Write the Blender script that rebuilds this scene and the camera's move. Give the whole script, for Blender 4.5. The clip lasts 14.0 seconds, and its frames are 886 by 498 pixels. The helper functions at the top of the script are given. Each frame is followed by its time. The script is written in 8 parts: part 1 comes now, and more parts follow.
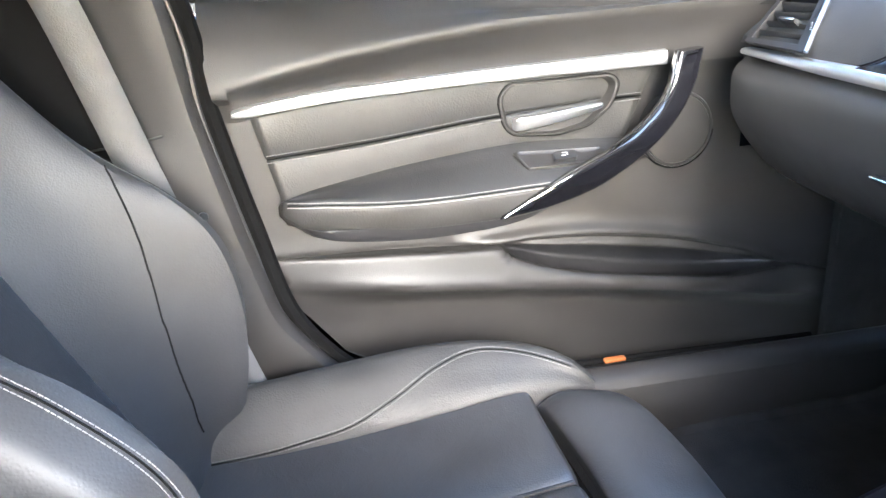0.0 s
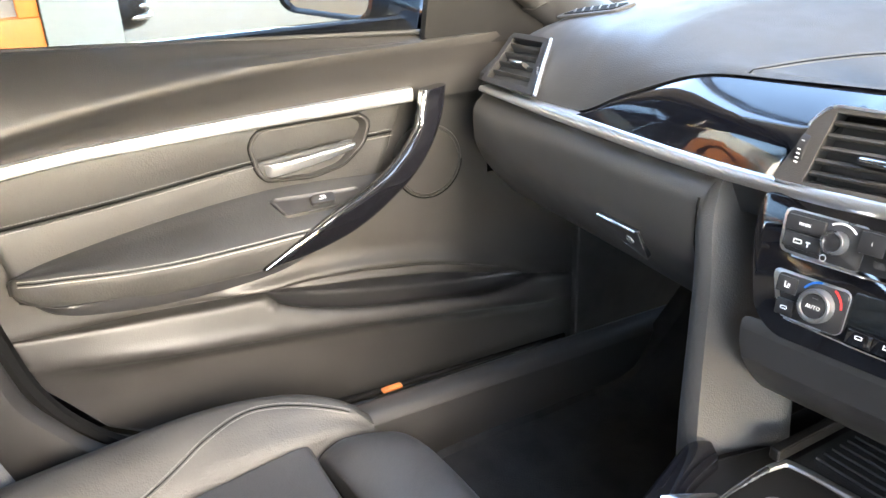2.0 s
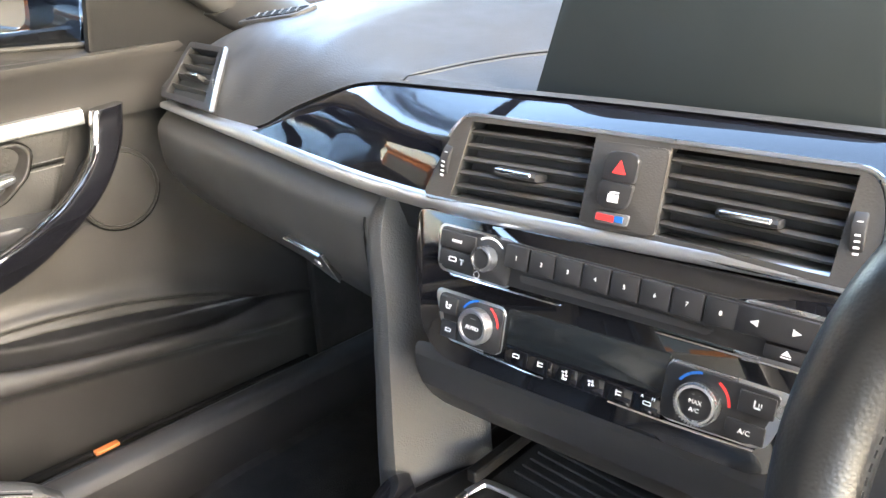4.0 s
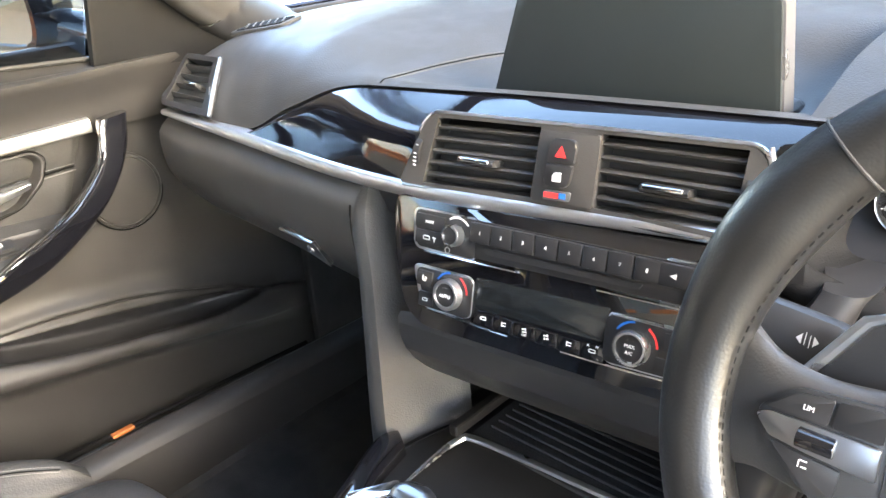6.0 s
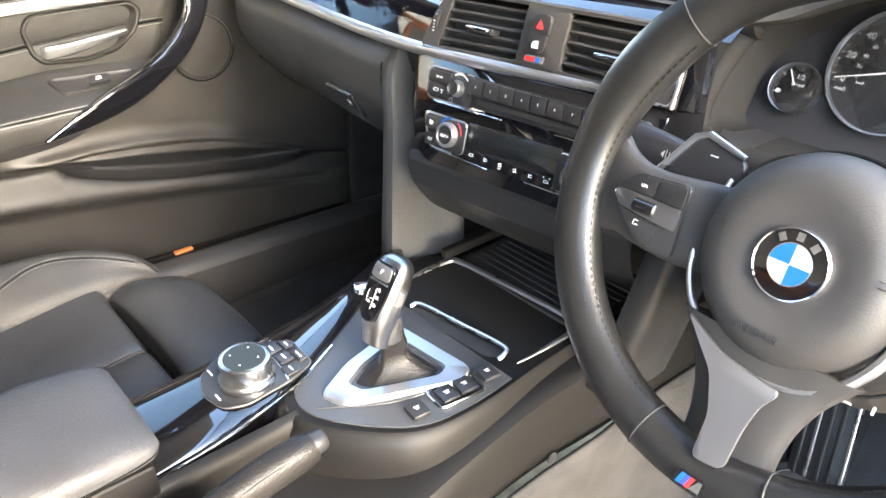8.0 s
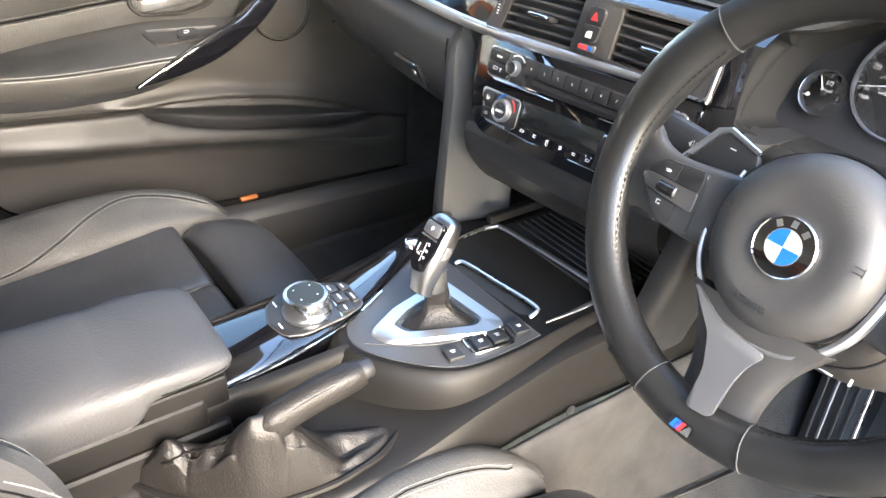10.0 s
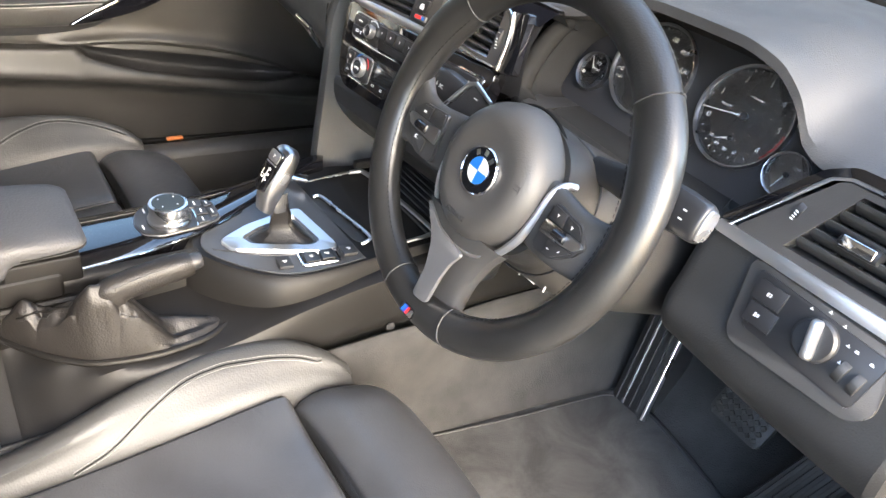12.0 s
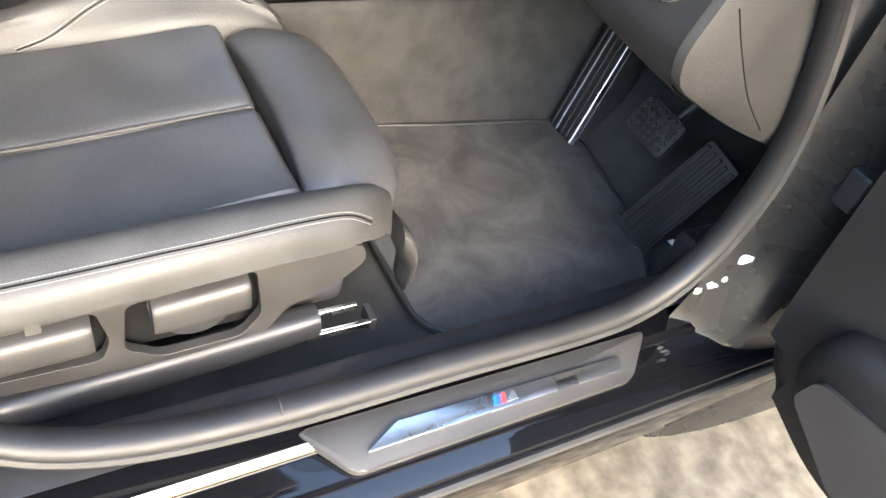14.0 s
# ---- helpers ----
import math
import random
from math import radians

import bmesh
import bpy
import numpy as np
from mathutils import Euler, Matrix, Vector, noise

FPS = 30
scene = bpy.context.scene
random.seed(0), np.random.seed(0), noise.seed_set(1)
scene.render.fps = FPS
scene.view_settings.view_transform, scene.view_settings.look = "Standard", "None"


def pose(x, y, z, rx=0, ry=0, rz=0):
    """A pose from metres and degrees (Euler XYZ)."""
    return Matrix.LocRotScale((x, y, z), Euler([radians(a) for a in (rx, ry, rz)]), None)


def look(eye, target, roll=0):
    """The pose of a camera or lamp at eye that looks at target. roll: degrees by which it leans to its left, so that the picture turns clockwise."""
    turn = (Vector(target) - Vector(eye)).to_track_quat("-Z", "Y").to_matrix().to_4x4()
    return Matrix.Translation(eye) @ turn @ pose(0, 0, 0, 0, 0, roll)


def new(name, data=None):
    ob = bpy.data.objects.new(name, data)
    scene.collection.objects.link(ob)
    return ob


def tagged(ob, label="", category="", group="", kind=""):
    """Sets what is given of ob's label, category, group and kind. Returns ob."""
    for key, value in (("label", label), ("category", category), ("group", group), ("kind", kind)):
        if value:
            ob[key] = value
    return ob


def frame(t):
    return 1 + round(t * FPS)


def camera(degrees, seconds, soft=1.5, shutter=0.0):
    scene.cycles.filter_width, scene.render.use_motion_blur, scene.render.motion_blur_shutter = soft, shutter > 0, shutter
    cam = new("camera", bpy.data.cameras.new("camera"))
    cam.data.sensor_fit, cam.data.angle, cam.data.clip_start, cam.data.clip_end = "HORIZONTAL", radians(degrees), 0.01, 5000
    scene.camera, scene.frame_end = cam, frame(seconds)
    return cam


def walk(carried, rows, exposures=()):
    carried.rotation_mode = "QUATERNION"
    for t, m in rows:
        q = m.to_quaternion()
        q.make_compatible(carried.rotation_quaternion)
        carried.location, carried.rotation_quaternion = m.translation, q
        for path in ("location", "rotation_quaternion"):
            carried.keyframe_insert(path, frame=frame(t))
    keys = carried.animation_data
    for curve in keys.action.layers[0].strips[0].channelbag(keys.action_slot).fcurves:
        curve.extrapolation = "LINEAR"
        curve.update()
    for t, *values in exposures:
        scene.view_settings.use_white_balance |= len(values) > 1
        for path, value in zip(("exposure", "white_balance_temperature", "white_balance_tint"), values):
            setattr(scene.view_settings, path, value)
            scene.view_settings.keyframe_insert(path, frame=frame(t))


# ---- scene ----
# stops and white balance as the clip drifts: seconds, stops, kelvin, tint
TONE = [(0, 5.20, 5900, 10), (1, 5.08, 6600, 10), (4, 5.02, 6800, 10), (7.5, 4.82, 6850, 10), (11, 4.50, 6650, 10), (12, 4.28, 6750, 10), (13, 4.32, 6800, 10), (14, 4.06, 6900, 10)]
cam = camera(60.2, 14.0)
PATH = [
    (0, (0.276, 0.109, 1.042), (-1.548, 0.463, 0.302), -3.8),
    (0.5, (0.31, 0.078, 1.092), (-1.455, 0.633, 0.333), -2.9),
    (1, (0.266, 0.106, 1.123), (-1.444, 0.788, 0.339), -2.6),
    (1.5, (0.259, 0.108, 1.129), (-1.408, 0.883, 0.341), -2.7),
    (2, (0.249, 0.14, 1.114), (-1.354, 1.028, 0.315), -2.5),
    (2.5, (0.231, 0.206, 1.117), (-1.278, 1.249, 0.321), -2.2),
    (3, (0.231, 0.241, 1.115), (-1.19, 1.4, 0.316), -2.1),
    (3.5, (0.242, 0.275, 1.119), (-1.104, 1.515, 0.312), -2.0),
    (4, (0.262, 0.29, 1.108), (-1.025, 1.58, 0.284), -2.2),
    (6.5, (0.382, 0.21, 1.134), (-0.898, 1.492, 0.288), -4.5),
    (7, (0.442, 0.184, 1.123), (-0.858, 1.409, 0.224), -3.4),
    (7.5, (0.497, 0.182, 1.118), (-0.793, 1.388, 0.178), -0.9),
    (8, (0.532, 0.128, 1.138), (-0.771, 1.262, 0.13), 0.6),
    (10.5, (0.625, 0.074, 1.185), (-0.72, 1.087, 0.106), 3.8),
    (11, (0.674, 0.075, 1.201), (-0.656, 1.095, 0.11), 4.8),
    (11.5, (0.753, 0.078, 1.217), (-0.541, 1.146, 0.128), 8.6),
    (12, (0.856, 0.141, 1.221), (-0.46, 1.172, 0.124), 9.5),
    (12.5, (0.981, 0.227, 1.218), (-0.434, 1.117, 0.12), 5.5),
    (13, (1.065, 0.262, 1.19), (-0.34, 1.069, 0.017), 4.4),
    (13.5, (1.113, 0.243, 1.119), (-0.17, 1.071, -0.172), 9.4),
    (14, (1.17, 0.185, 1.082), (0.015, 1.071, -0.29), 15.7),
]
walk(cam, [(t, look(eye, target, roll)) for t, eye, target, roll in PATH], exposures=TONE)

# ---- light ----
SUN_ELEV, SUN_AZ = 29.0, 90.0   # degrees; the azimuth runs clockwise from the car's nose
world = bpy.data.worlds.new("world")
scene.world = world
world.use_nodes = True
wn = world.node_tree.nodes
sky = wn.new("ShaderNodeTexSky")
sky.sky_type = "NISHITA"
sky.sun_disc = False
sky.sun_elevation, sky.sun_rotation = radians(SUN_ELEV), radians(SUN_AZ)
sky.dust_density, sky.air_density = 1.2, 1.0
wn["Background"].inputs["Strength"].default_value = 0.155
world.node_tree.links.new(sky.outputs[0], wn["Background"].inputs["Color"])
sun_data = bpy.data.lights.new("sun", "SUN")
sun_data.energy, sun_data.angle, sun_data.color = 0.62, radians(36), (1.0, 0.87, 0.69)
sun = new("sun", sun_data)
a, e = radians(SUN_AZ), radians(SUN_ELEV)
sun.matrix_world = look((0, 0, 6), (-math.sin(a) * math.cos(e), -math.cos(a) * math.cos(e), 6 - math.sin(e)))

# ---- materials ----
def mat(name, color, rough=0.5, metal=0.0, bump=0.0, size=0.002, grain="noise", var=0.12, var_size=0.06, coat=0.0,
        rough_var=0.08, sheen=0.0, spec=0.5, detail=3.0, crease=0.0):
    """A surface with colour variation and roughness at two sizes and a fine relief, in object-space metres."""
    m = bpy.data.materials.new(name)
    m.use_nodes = True
    t = m.node_tree
    n, l = t.nodes, t.links
    b = n["Principled BSDF"]
    b.inputs["Metallic"].default_value = metal
    b.inputs["Specular IOR Level"].default_value = spec
    b.inputs["Coat Weight"].default_value = coat
    b.inputs["Coat Roughness"].default_value = 0.03
    b.inputs["Sheen Weight"].default_value, b.inputs["Sheen Roughness"].default_value = sheen, 0.4
    co = n.new("ShaderNodeTexCoord")
    big = n.new("ShaderNodeTexNoise")
    big.inputs["Scale"].default_value, big.inputs["Detail"].default_value = 1 / var_size, detail
    l.new(co.outputs["Object"], big.inputs["Vector"])
    mix = n.new("ShaderNodeMix")
    mix.data_type = "RGBA"
    c = Vector(color)
    mix.inputs[6].default_value = (*(c * (1 - var)), 1)
    mix.inputs[7].default_value = (*(c * (1 + var)), 1)
    con = n.new("ShaderNodeMapRange")
    con.inputs[1].default_value, con.inputs[2].default_value = 0.33, 0.67
    l.new(big.outputs["Fac"], con.inputs[0])
    l.new(con.outputs[0], mix.inputs[0])
    l.new(mix.outputs[2], b.inputs["Base Color"])
    mr = n.new("ShaderNodeMapRange")
    mr.inputs[3].default_value, mr.inputs[4].default_value = max(0.0, rough - rough_var), min(1.0, rough + rough_var)
    l.new(con.outputs[0], mr.inputs[0])
    l.new(mr.outputs[0], b.inputs["Roughness"])
    if bump:
        if grain == "noise":
            g = n.new("ShaderNodeTexNoise")
            g.inputs["Scale"].default_value, g.inputs["Detail"].default_value = 1 / size, 2.0
        else:
            g = n.new("ShaderNodeTexVoronoi")
            g.feature = "SMOOTH_F1"
            g.inputs["Scale"].default_value = 1 / size
        l.new(co.outputs["Object"], g.inputs["Vector"])
        bp = n.new("ShaderNodeBump")
        bp.inputs["Strength"].default_value, bp.inputs["Distance"].default_value = bump, size * 0.5
        l.new(g.outputs[0], bp.inputs["Height"])
        l.new(bp.outputs[0], b.inputs["Normal"])
        if crease:
            cr = n.new("ShaderNodeTexNoise")
            cr.inputs["Scale"].default_value, cr.inputs["Detail"].default_value, cr.inputs["Distortion"].default_value = 26.0, 4.0, 1.6
            l.new(co.outputs["Object"], cr.inputs["Vector"])
            b2 = n.new("ShaderNodeBump")
            b2.inputs["Strength"].default_value, b2.inputs["Distance"].default_value = crease, 0.008
            l.new(cr.outputs[0], b2.inputs["Height"])
            l.new(b2.outputs[0], bp.inputs["Normal"])
    return m


LEATHER = mat("black_leather", (0.031, 0.0305, 0.029), 0.5, spec=0.36, bump=0.25, size=0.0022, grain="cells", var=0.15, rough_var=0.06, crease=0.05)
LEATHER_SMOOTH = mat("worn_black_leather", (0.034, 0.034, 0.035), 0.43, spec=0.65, bump=0.2, size=0.002, grain="cells", var=0.15, rough_var=0.07, crease=0.09)
LEATHER_BACK = mat("taut_black_leather", (0.025, 0.025, 0.0255), 0.5, spec=0.45, bump=0.2, size=0.002, grain="cells", var=0.12, rough_var=0.05, crease=0.04)
ARM_LEATHER = mat("matt_armrest_leather", (0.034, 0.034, 0.036), 0.62, spec=0.42, bump=0.38, size=0.0026, grain="cells", var=0.12, rough_var=0.05)
LEATHER_BOOT = mat("soft_boot_leather", (0.0095, 0.0085, 0.0080), 0.48, spec=0.30, bump=0.4, size=0.002, grain="cells", var=0.15, rough_var=0.06, crease=0.06)
WHEEL_LEATHER = mat("polished_rim_leather", (0.012, 0.0118, 0.0115), 0.37, spec=0.48, bump=0.15, size=0.0016, grain="cells", var=0.15, rough_var=0.07)
# near-black for seams and joints, and for sheets painted in as deep shade
GROOVE_AND_SHADE = mat("deep_black_joint_and_shade", (0.004, 0.004, 0.004), 0.9, var=0.05, spec=0.1)
SEAM = mat("seam_thread", (0.022, 0.022, 0.023), 0.7, bump=0.4, size=0.001)
THREAD_DARK = mat("dark_grey_thread", (0.13, 0.127, 0.122), 0.8, bump=0.4, size=0.001)
THREAD = mat("grey_thread", (0.22, 0.21, 0.20), 0.8, bump=0.4, size=0.001)
PLASTIC = mat("soft_black_plastic", (0.037, 0.035, 0.033), 0.50, spec=0.5, bump=0.22, size=0.0013, grain="cells", var=0.12, rough_var=0.05)
SATIN = mat("satin_aluminium", (0.62, 0.62, 0.625), 0.40, metal=1.0, bump=0.03, size=0.0008, var=0.03, rough_var=0.03)
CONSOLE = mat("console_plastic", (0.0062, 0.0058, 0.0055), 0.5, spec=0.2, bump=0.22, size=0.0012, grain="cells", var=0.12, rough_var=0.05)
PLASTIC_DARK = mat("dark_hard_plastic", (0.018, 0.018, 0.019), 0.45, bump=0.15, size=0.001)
DASH = mat("dashboard_skin", (0.036, 0.036, 0.036), 0.62, spec=0.4, bump=0.4, size=0.0015, grain="cells", var=0.12)
BUTTON = mat("button_plastic", (0.016, 0.016, 0.017), 0.4, var=0.05)
HOOD = mat("matt_black_frame", (0.011, 0.011, 0.011), 0.8, spec=0.2, bump=0.3, size=0.0014, grain="cells", var=0.1)
GLOSS = mat("piano_black", (0.004, 0.004, 0.005), 0.03, spec=1.0, var=0.1, rough_var=0.01)
PAINT = mat("black_car_paint", (0.004, 0.004, 0.005), 0.05, spec=0.5, var=0.1, rough_var=0.03)
SILVER = mat("satin_silver", (0.62, 0.63, 0.64), 0.3, metal=1.0, bump=0.03, size=0.001, var=0.04)
BRUSHED = mat("brushed_aluminium", (0.70, 0.71, 0.73), 0.28, metal=1.0, bump=0.05, size=0.0006, var=0.04)
CHROME = mat("chrome", (0.80, 0.80, 0.81), 0.1, metal=1.0, var=0.03, rough_var=0.03)
GREYTRIM = mat("grey_metal_paint", (0.16, 0.16, 0.165), 0.35, metal=0.6, var=0.05)
GREYPLATE = mat("anthracite_plate", (0.050, 0.052, 0.056), 0.38, metal=0.3, bump=0.1, size=0.001, var=0.06)
RUBBER = mat("black_rubber", (0.016, 0.016, 0.016), 0.55, bump=0.2, size=0.002, var=0.2)
SEAL = mat("grey_door_seal", (0.0095, 0.0095, 0.010), 0.5, spec=0.35, bump=0.25, size=0.0012, var=0.15)
CARPET = mat("charcoal_carpet", (0.036, 0.035, 0.034), 0.95, bump=1.0, size=0.0022, var=0.2, var_size=0.05, rough_var=0.03, spec=0.1, detail=8)
FELT = mat("mat_carpet", (0.060, 0.059, 0.057), 0.95, bump=1.0, size=0.002, var=0.34, var_size=0.11, rough_var=0.03, spec=0.1, detail=8)
SCREEN = mat("dark_screen", (0.012, 0.014, 0.015), 0.16, var=0.05, rough_var=0.03)
DISPLAY = mat("matt_display_glass", (0.018, 0.022, 0.022), 0.38, var=0.05, rough_var=0.03, spec=0.25)
DIAL = mat("dial_face", (0.018, 0.018, 0.020), 0.5, var=0.1)
PRINT = mat("grey_dial_print", (0.42, 0.42, 0.42), 0.6, var=0.05, spec=0.2)
RING = mat("dull_metal_ring", (0.36, 0.36, 0.37), 0.35, metal=1.0, var=0.05)
BAR = mat("dark_satin_chrome", (0.42, 0.42, 0.43), 0.24, metal=1.0, var=0.05)
KNEE_PLASTIC = mat("ribbed_knee_plastic", (0.0165, 0.0163, 0.016), 0.6, spec=0.34, bump=0.35, size=0.0016, grain="cells", var=0.12)
DOOR_SKIN = mat("soft_door_plastic", (0.0225, 0.0214, 0.0202), 0.46, spec=0.42, bump=0.25, size=0.0013, grain="cells", var=0.12, rough_var=0.05)
TRIANGLE = mat("matt_black_triangle", (0.0055, 0.0056, 0.0057), 0.6, spec=0.3, bump=0.22, size=0.0013, grain="cells", var=0.1)
THREAD_BLACK = mat("black_thread", (0.010, 0.010, 0.010), 0.9, var=0.05, spec=0.1)
HEAD = mat("dark_satin_silver", (0.30, 0.30, 0.305), 0.33, metal=1.0, bump=0.03, size=0.001, var=0.05)
# paler than the car paint: reflected surroundings are put into this colour
JAMB = mat("reflection_greyed_paint", (0.017, 0.016, 0.015), 0.28, spec=0.5, var=0.06, var_size=0.05, rough_var=0.03)
PILLAR_TRIM = mat("brown_black_trim", (0.017, 0.0158, 0.0148), 0.55, spec=0.4, bump=0.22, size=0.0013, grain="cells", var=0.1)
WHITE = mat("white_print", (0.75, 0.75, 0.74), 0.5, var=0.03)
RED = mat("red_print", (0.70, 0.03, 0.03), 0.45, var=0.05)
BLUE = mat("blue_print", (0.008, 0.105, 0.40), 0.35, var=0.05)
DARKBLUE = mat("dark_blue_print", (0.03, 0.06, 0.35), 0.4, var=0.05)
EMBLEM_WHITE = mat("enamel_white", (0.46, 0.46, 0.45), 0.25, coat=0.4, var=0.03)
BADGE_WHITE = mat("badge_white", (0.82, 0.82, 0.80), 0.25, coat=0.5, var=0.03)
BUCKLE_RED = mat("red_buckle_plastic", (0.55, 0.02, 0.015), 0.35, var=0.06)
WEB = mat("belt_webbing", (0.10, 0.098, 0.094), 0.75, bump=0.6, size=0.0025, var=0.15)
HEADLINER = mat("grey_headliner", (0.55, 0.53, 0.50), 0.95, bump=0.3, size=0.002, var=0.06, spec=0.1)
HEADLINER_DARK = mat("woven_pillar_cover", (0.055, 0.053, 0.051), 0.9, bump=0.5, size=0.0016, var=0.08, spec=0.1)
TIMBER = mat("orange_timber", (0.27, 0.075, 0.010), 0.5, bump=0.15, size=0.01, var=0.3, var_size=0.15, spec=0.3)
GREYWALL = mat("grey_wall_paint", (0.085, 0.096, 0.096), 0.7, bump=0.2, size=0.004, var=0.08, var_size=0.4)
PALEWALL = mat("pale_render", (0.60, 0.58, 0.54), 0.85, bump=0.3, size=0.01)
DARKGLASS = mat("dark_window", (0.10, 0.095, 0.09), 0.08, var=0.3, var_size=0.5)
GROUND = mat("pale_concrete", (0.150, 0.122, 0.086), 0.9, bump=0.35, size=0.004, var=0.4, var_size=0.05, detail=8, spec=0.15)
felt_noise = FELT.node_tree.nodes["Noise Texture"]
felt_noise.inputs["Distortion"].default_value, felt_noise.inputs["Roughness"].default_value = 0.6, 0.66
ORANGE = mat("orange_reflected_glow", (0.42, 0.13, 0.035), 0.4, var=0.1)


def glass(name, tint):
    """Thin clear glass: lets light straight through and mirrors by its angle."""
    m = bpy.data.materials.new(name)
    m.use_nodes = True
    n, l = m.node_tree.nodes, m.node_tree.links
    n.remove(n["Principled BSDF"])
    clear, gloss, mix, fr = n.new("ShaderNodeBsdfTransparent"), n.new("ShaderNodeBsdfGlossy"), n.new("ShaderNodeMixShader"), n.new("ShaderNodeFresnel")
    clear.inputs["Color"].default_value = (*tint, 1)
    gloss.inputs["Roughness"].default_value = 0.01
    fr.inputs["IOR"].default_value = 1.45
    l.new(fr.outputs[0], mix.inputs[0])
    l.new(clear.outputs[0], mix.inputs[1])
    l.new(gloss.outputs[0], mix.inputs[2])
    l.new(mix.outputs[0], n["Material Output"].inputs["Surface"])
    return m


GLASS = glass("tinted_window_glass", (0.63, 0.655, 0.645))
SCREEN_GLASS = glass("clear_windscreen_glass", (0.84, 0.86, 0.85))
MIRROR = mat("mirror_glass", (0.85, 0.86, 0.87), 0.02, metal=1.0, var=0.01, rough_var=0.01)

from mathutils.bvhtree import BVHTree
# ---- building tools ----
def thing(name, label, category, at=(0, 0, 0), group="", kind=""):
    ob = new(name)
    ob.location = at
    ob.empty_display_size = 0.02
    return tagged(ob, label, category, group, kind)


def part(name, bm, material, parent=None, label="", smooth=True, bevel=0.0, seg=2, solid=0.0, sub=0, angle=35.0):
    """Links a bmesh as one mesh object under a thing or a part, which stay where they are."""
    bmesh.ops.recalc_face_normals(bm, faces=bm.faces)
    me = bpy.data.meshes.new(name)
    for f in bm.faces:
        f.smooth = smooth
    bm.to_mesh(me)
    bm.free()
    me.materials.append(material)
    if smooth:
        me.set_sharp_from_angle(angle=radians(angle))
    ob = new(name, me)
    if solid:
        s = ob.modifiers.new("thickness", "SOLIDIFY")
        s.thickness, s.offset = solid, 0
    if bevel:
        b = ob.modifiers.new("edges", "BEVEL")
        b.width, b.segments, b.limit_method, b.angle_limit = bevel, seg, "ANGLE", radians(30)
        b.harden_normals = False
    if sub:
        d = ob.modifiers.new("round", "SUBSURF")
        d.levels = d.render_levels = sub
    if parent is not None:
        ob.parent = parent
        ob.matrix_parent_inverse = Matrix.Translation(-parent.location) if parent.parent is None else Matrix.Identity(4)
    if label:
        ob["label"] = label
    return ob


def solo(name, bm, material, label, category, group="", kind="", **kw):
    """A thing made of one mesh."""
    return tagged(part(name, bm, material, None, **kw), label, category, group, kind)


def V(*p):
    return Vector(p)


def basis(o, ex, ey):
    """A local frame: x along ex, y along ey, z out of the face."""
    ex, ey = Vector(ex).normalized(), Vector(ey)
    ey = (ey - ex * ey.dot(ex)).normalized()
    ez = ex.cross(ey)
    m = Matrix((ex, ey, ez)).transposed().to_4x4()
    m.translation = Vector(o)
    return m


def moved(bm, m):
    bmesh.ops.transform(bm, matrix=m, verts=bm.verts)
    return bm


def joined(*bms):
    out = bmesh.new()
    for b in bms:
        me = bpy.data.meshes.new("tmp")
        b.to_mesh(me)
        b.free()
        out.from_mesh(me)
        bpy.data.meshes.remove(me)
    return out


def box(sx, sy, sz, at=(0, 0, 0), r=0.0, seg=3, rot=None):
    bm = bmesh.new()
    bmesh.ops.create_cube(bm, size=1)
    bmesh.ops.scale(bm, vec=(sx, sy, sz), verts=bm.verts)
    if r:
        bmesh.ops.bevel(bm, geom=bm.edges[:], offset=r, segments=seg, profile=0.6, affect="EDGES", clamp_overlap=True)
    if rot is not None:
        moved(bm, rot)
    bmesh.ops.translate(bm, vec=at, verts=bm.verts)
    return bm


def cyl(r, depth, at=(0, 0, 0), seg=48, r2=None, bev=0.0):
    """A cylinder along z with its foot at `at`."""
    r2 = r if r2 is None else r2
    b = min(bev, depth * 0.45, r2 * 0.45)
    prof = [(r, 0), (r2, depth - b)] + ([(r2 - b * 0.3, depth - b * 0.3), (r2 - b, depth)] if b else [])
    return lathe(prof, seg, at)


def lathe(profile, seg=48, at=(0, 0, 0), cap=True):
    bm = bmesh.new()
    rings = []
    for r, z in profile:
        rings.append([bm.verts.new((at[0] + r * math.cos(2 * math.pi * k / seg), at[1] + r * math.sin(2 * math.pi * k / seg), at[2] + z)) for k in range(seg)])
    for p, q in zip(rings, rings[1:]):
        for k in range(seg):
            bm.faces.new((p[k], p[(k + 1) % seg], q[(k + 1) % seg], q[k]))
    if cap:
        bm.faces.new(rings[0][::-1])
        bm.faces.new(rings[-1])
    return bm


def prism(points, depth, z=0.0, bev=0.0, seg=2):
    """A polygon in the local xy plane, raised along z by depth."""
    bm = bmesh.new()
    lo = [bm.verts.new((x, y, z)) for x, y in points]
    hi = [bm.verts.new((x, y, z + depth)) for x, y in points]
    bm.faces.new(lo[::-1])
    top = bm.faces.new(hi)
    n = len(points)
    for k in range(n):
        bm.faces.new((lo[k], lo[(k + 1) % n], hi[(k + 1) % n], hi[k]))
    if bev:
        bmesh.ops.bevel(bm, geom=list(top.edges), offset=bev, segments=seg, profile=0.5, affect="EDGES", clamp_overlap=True)
    return bm


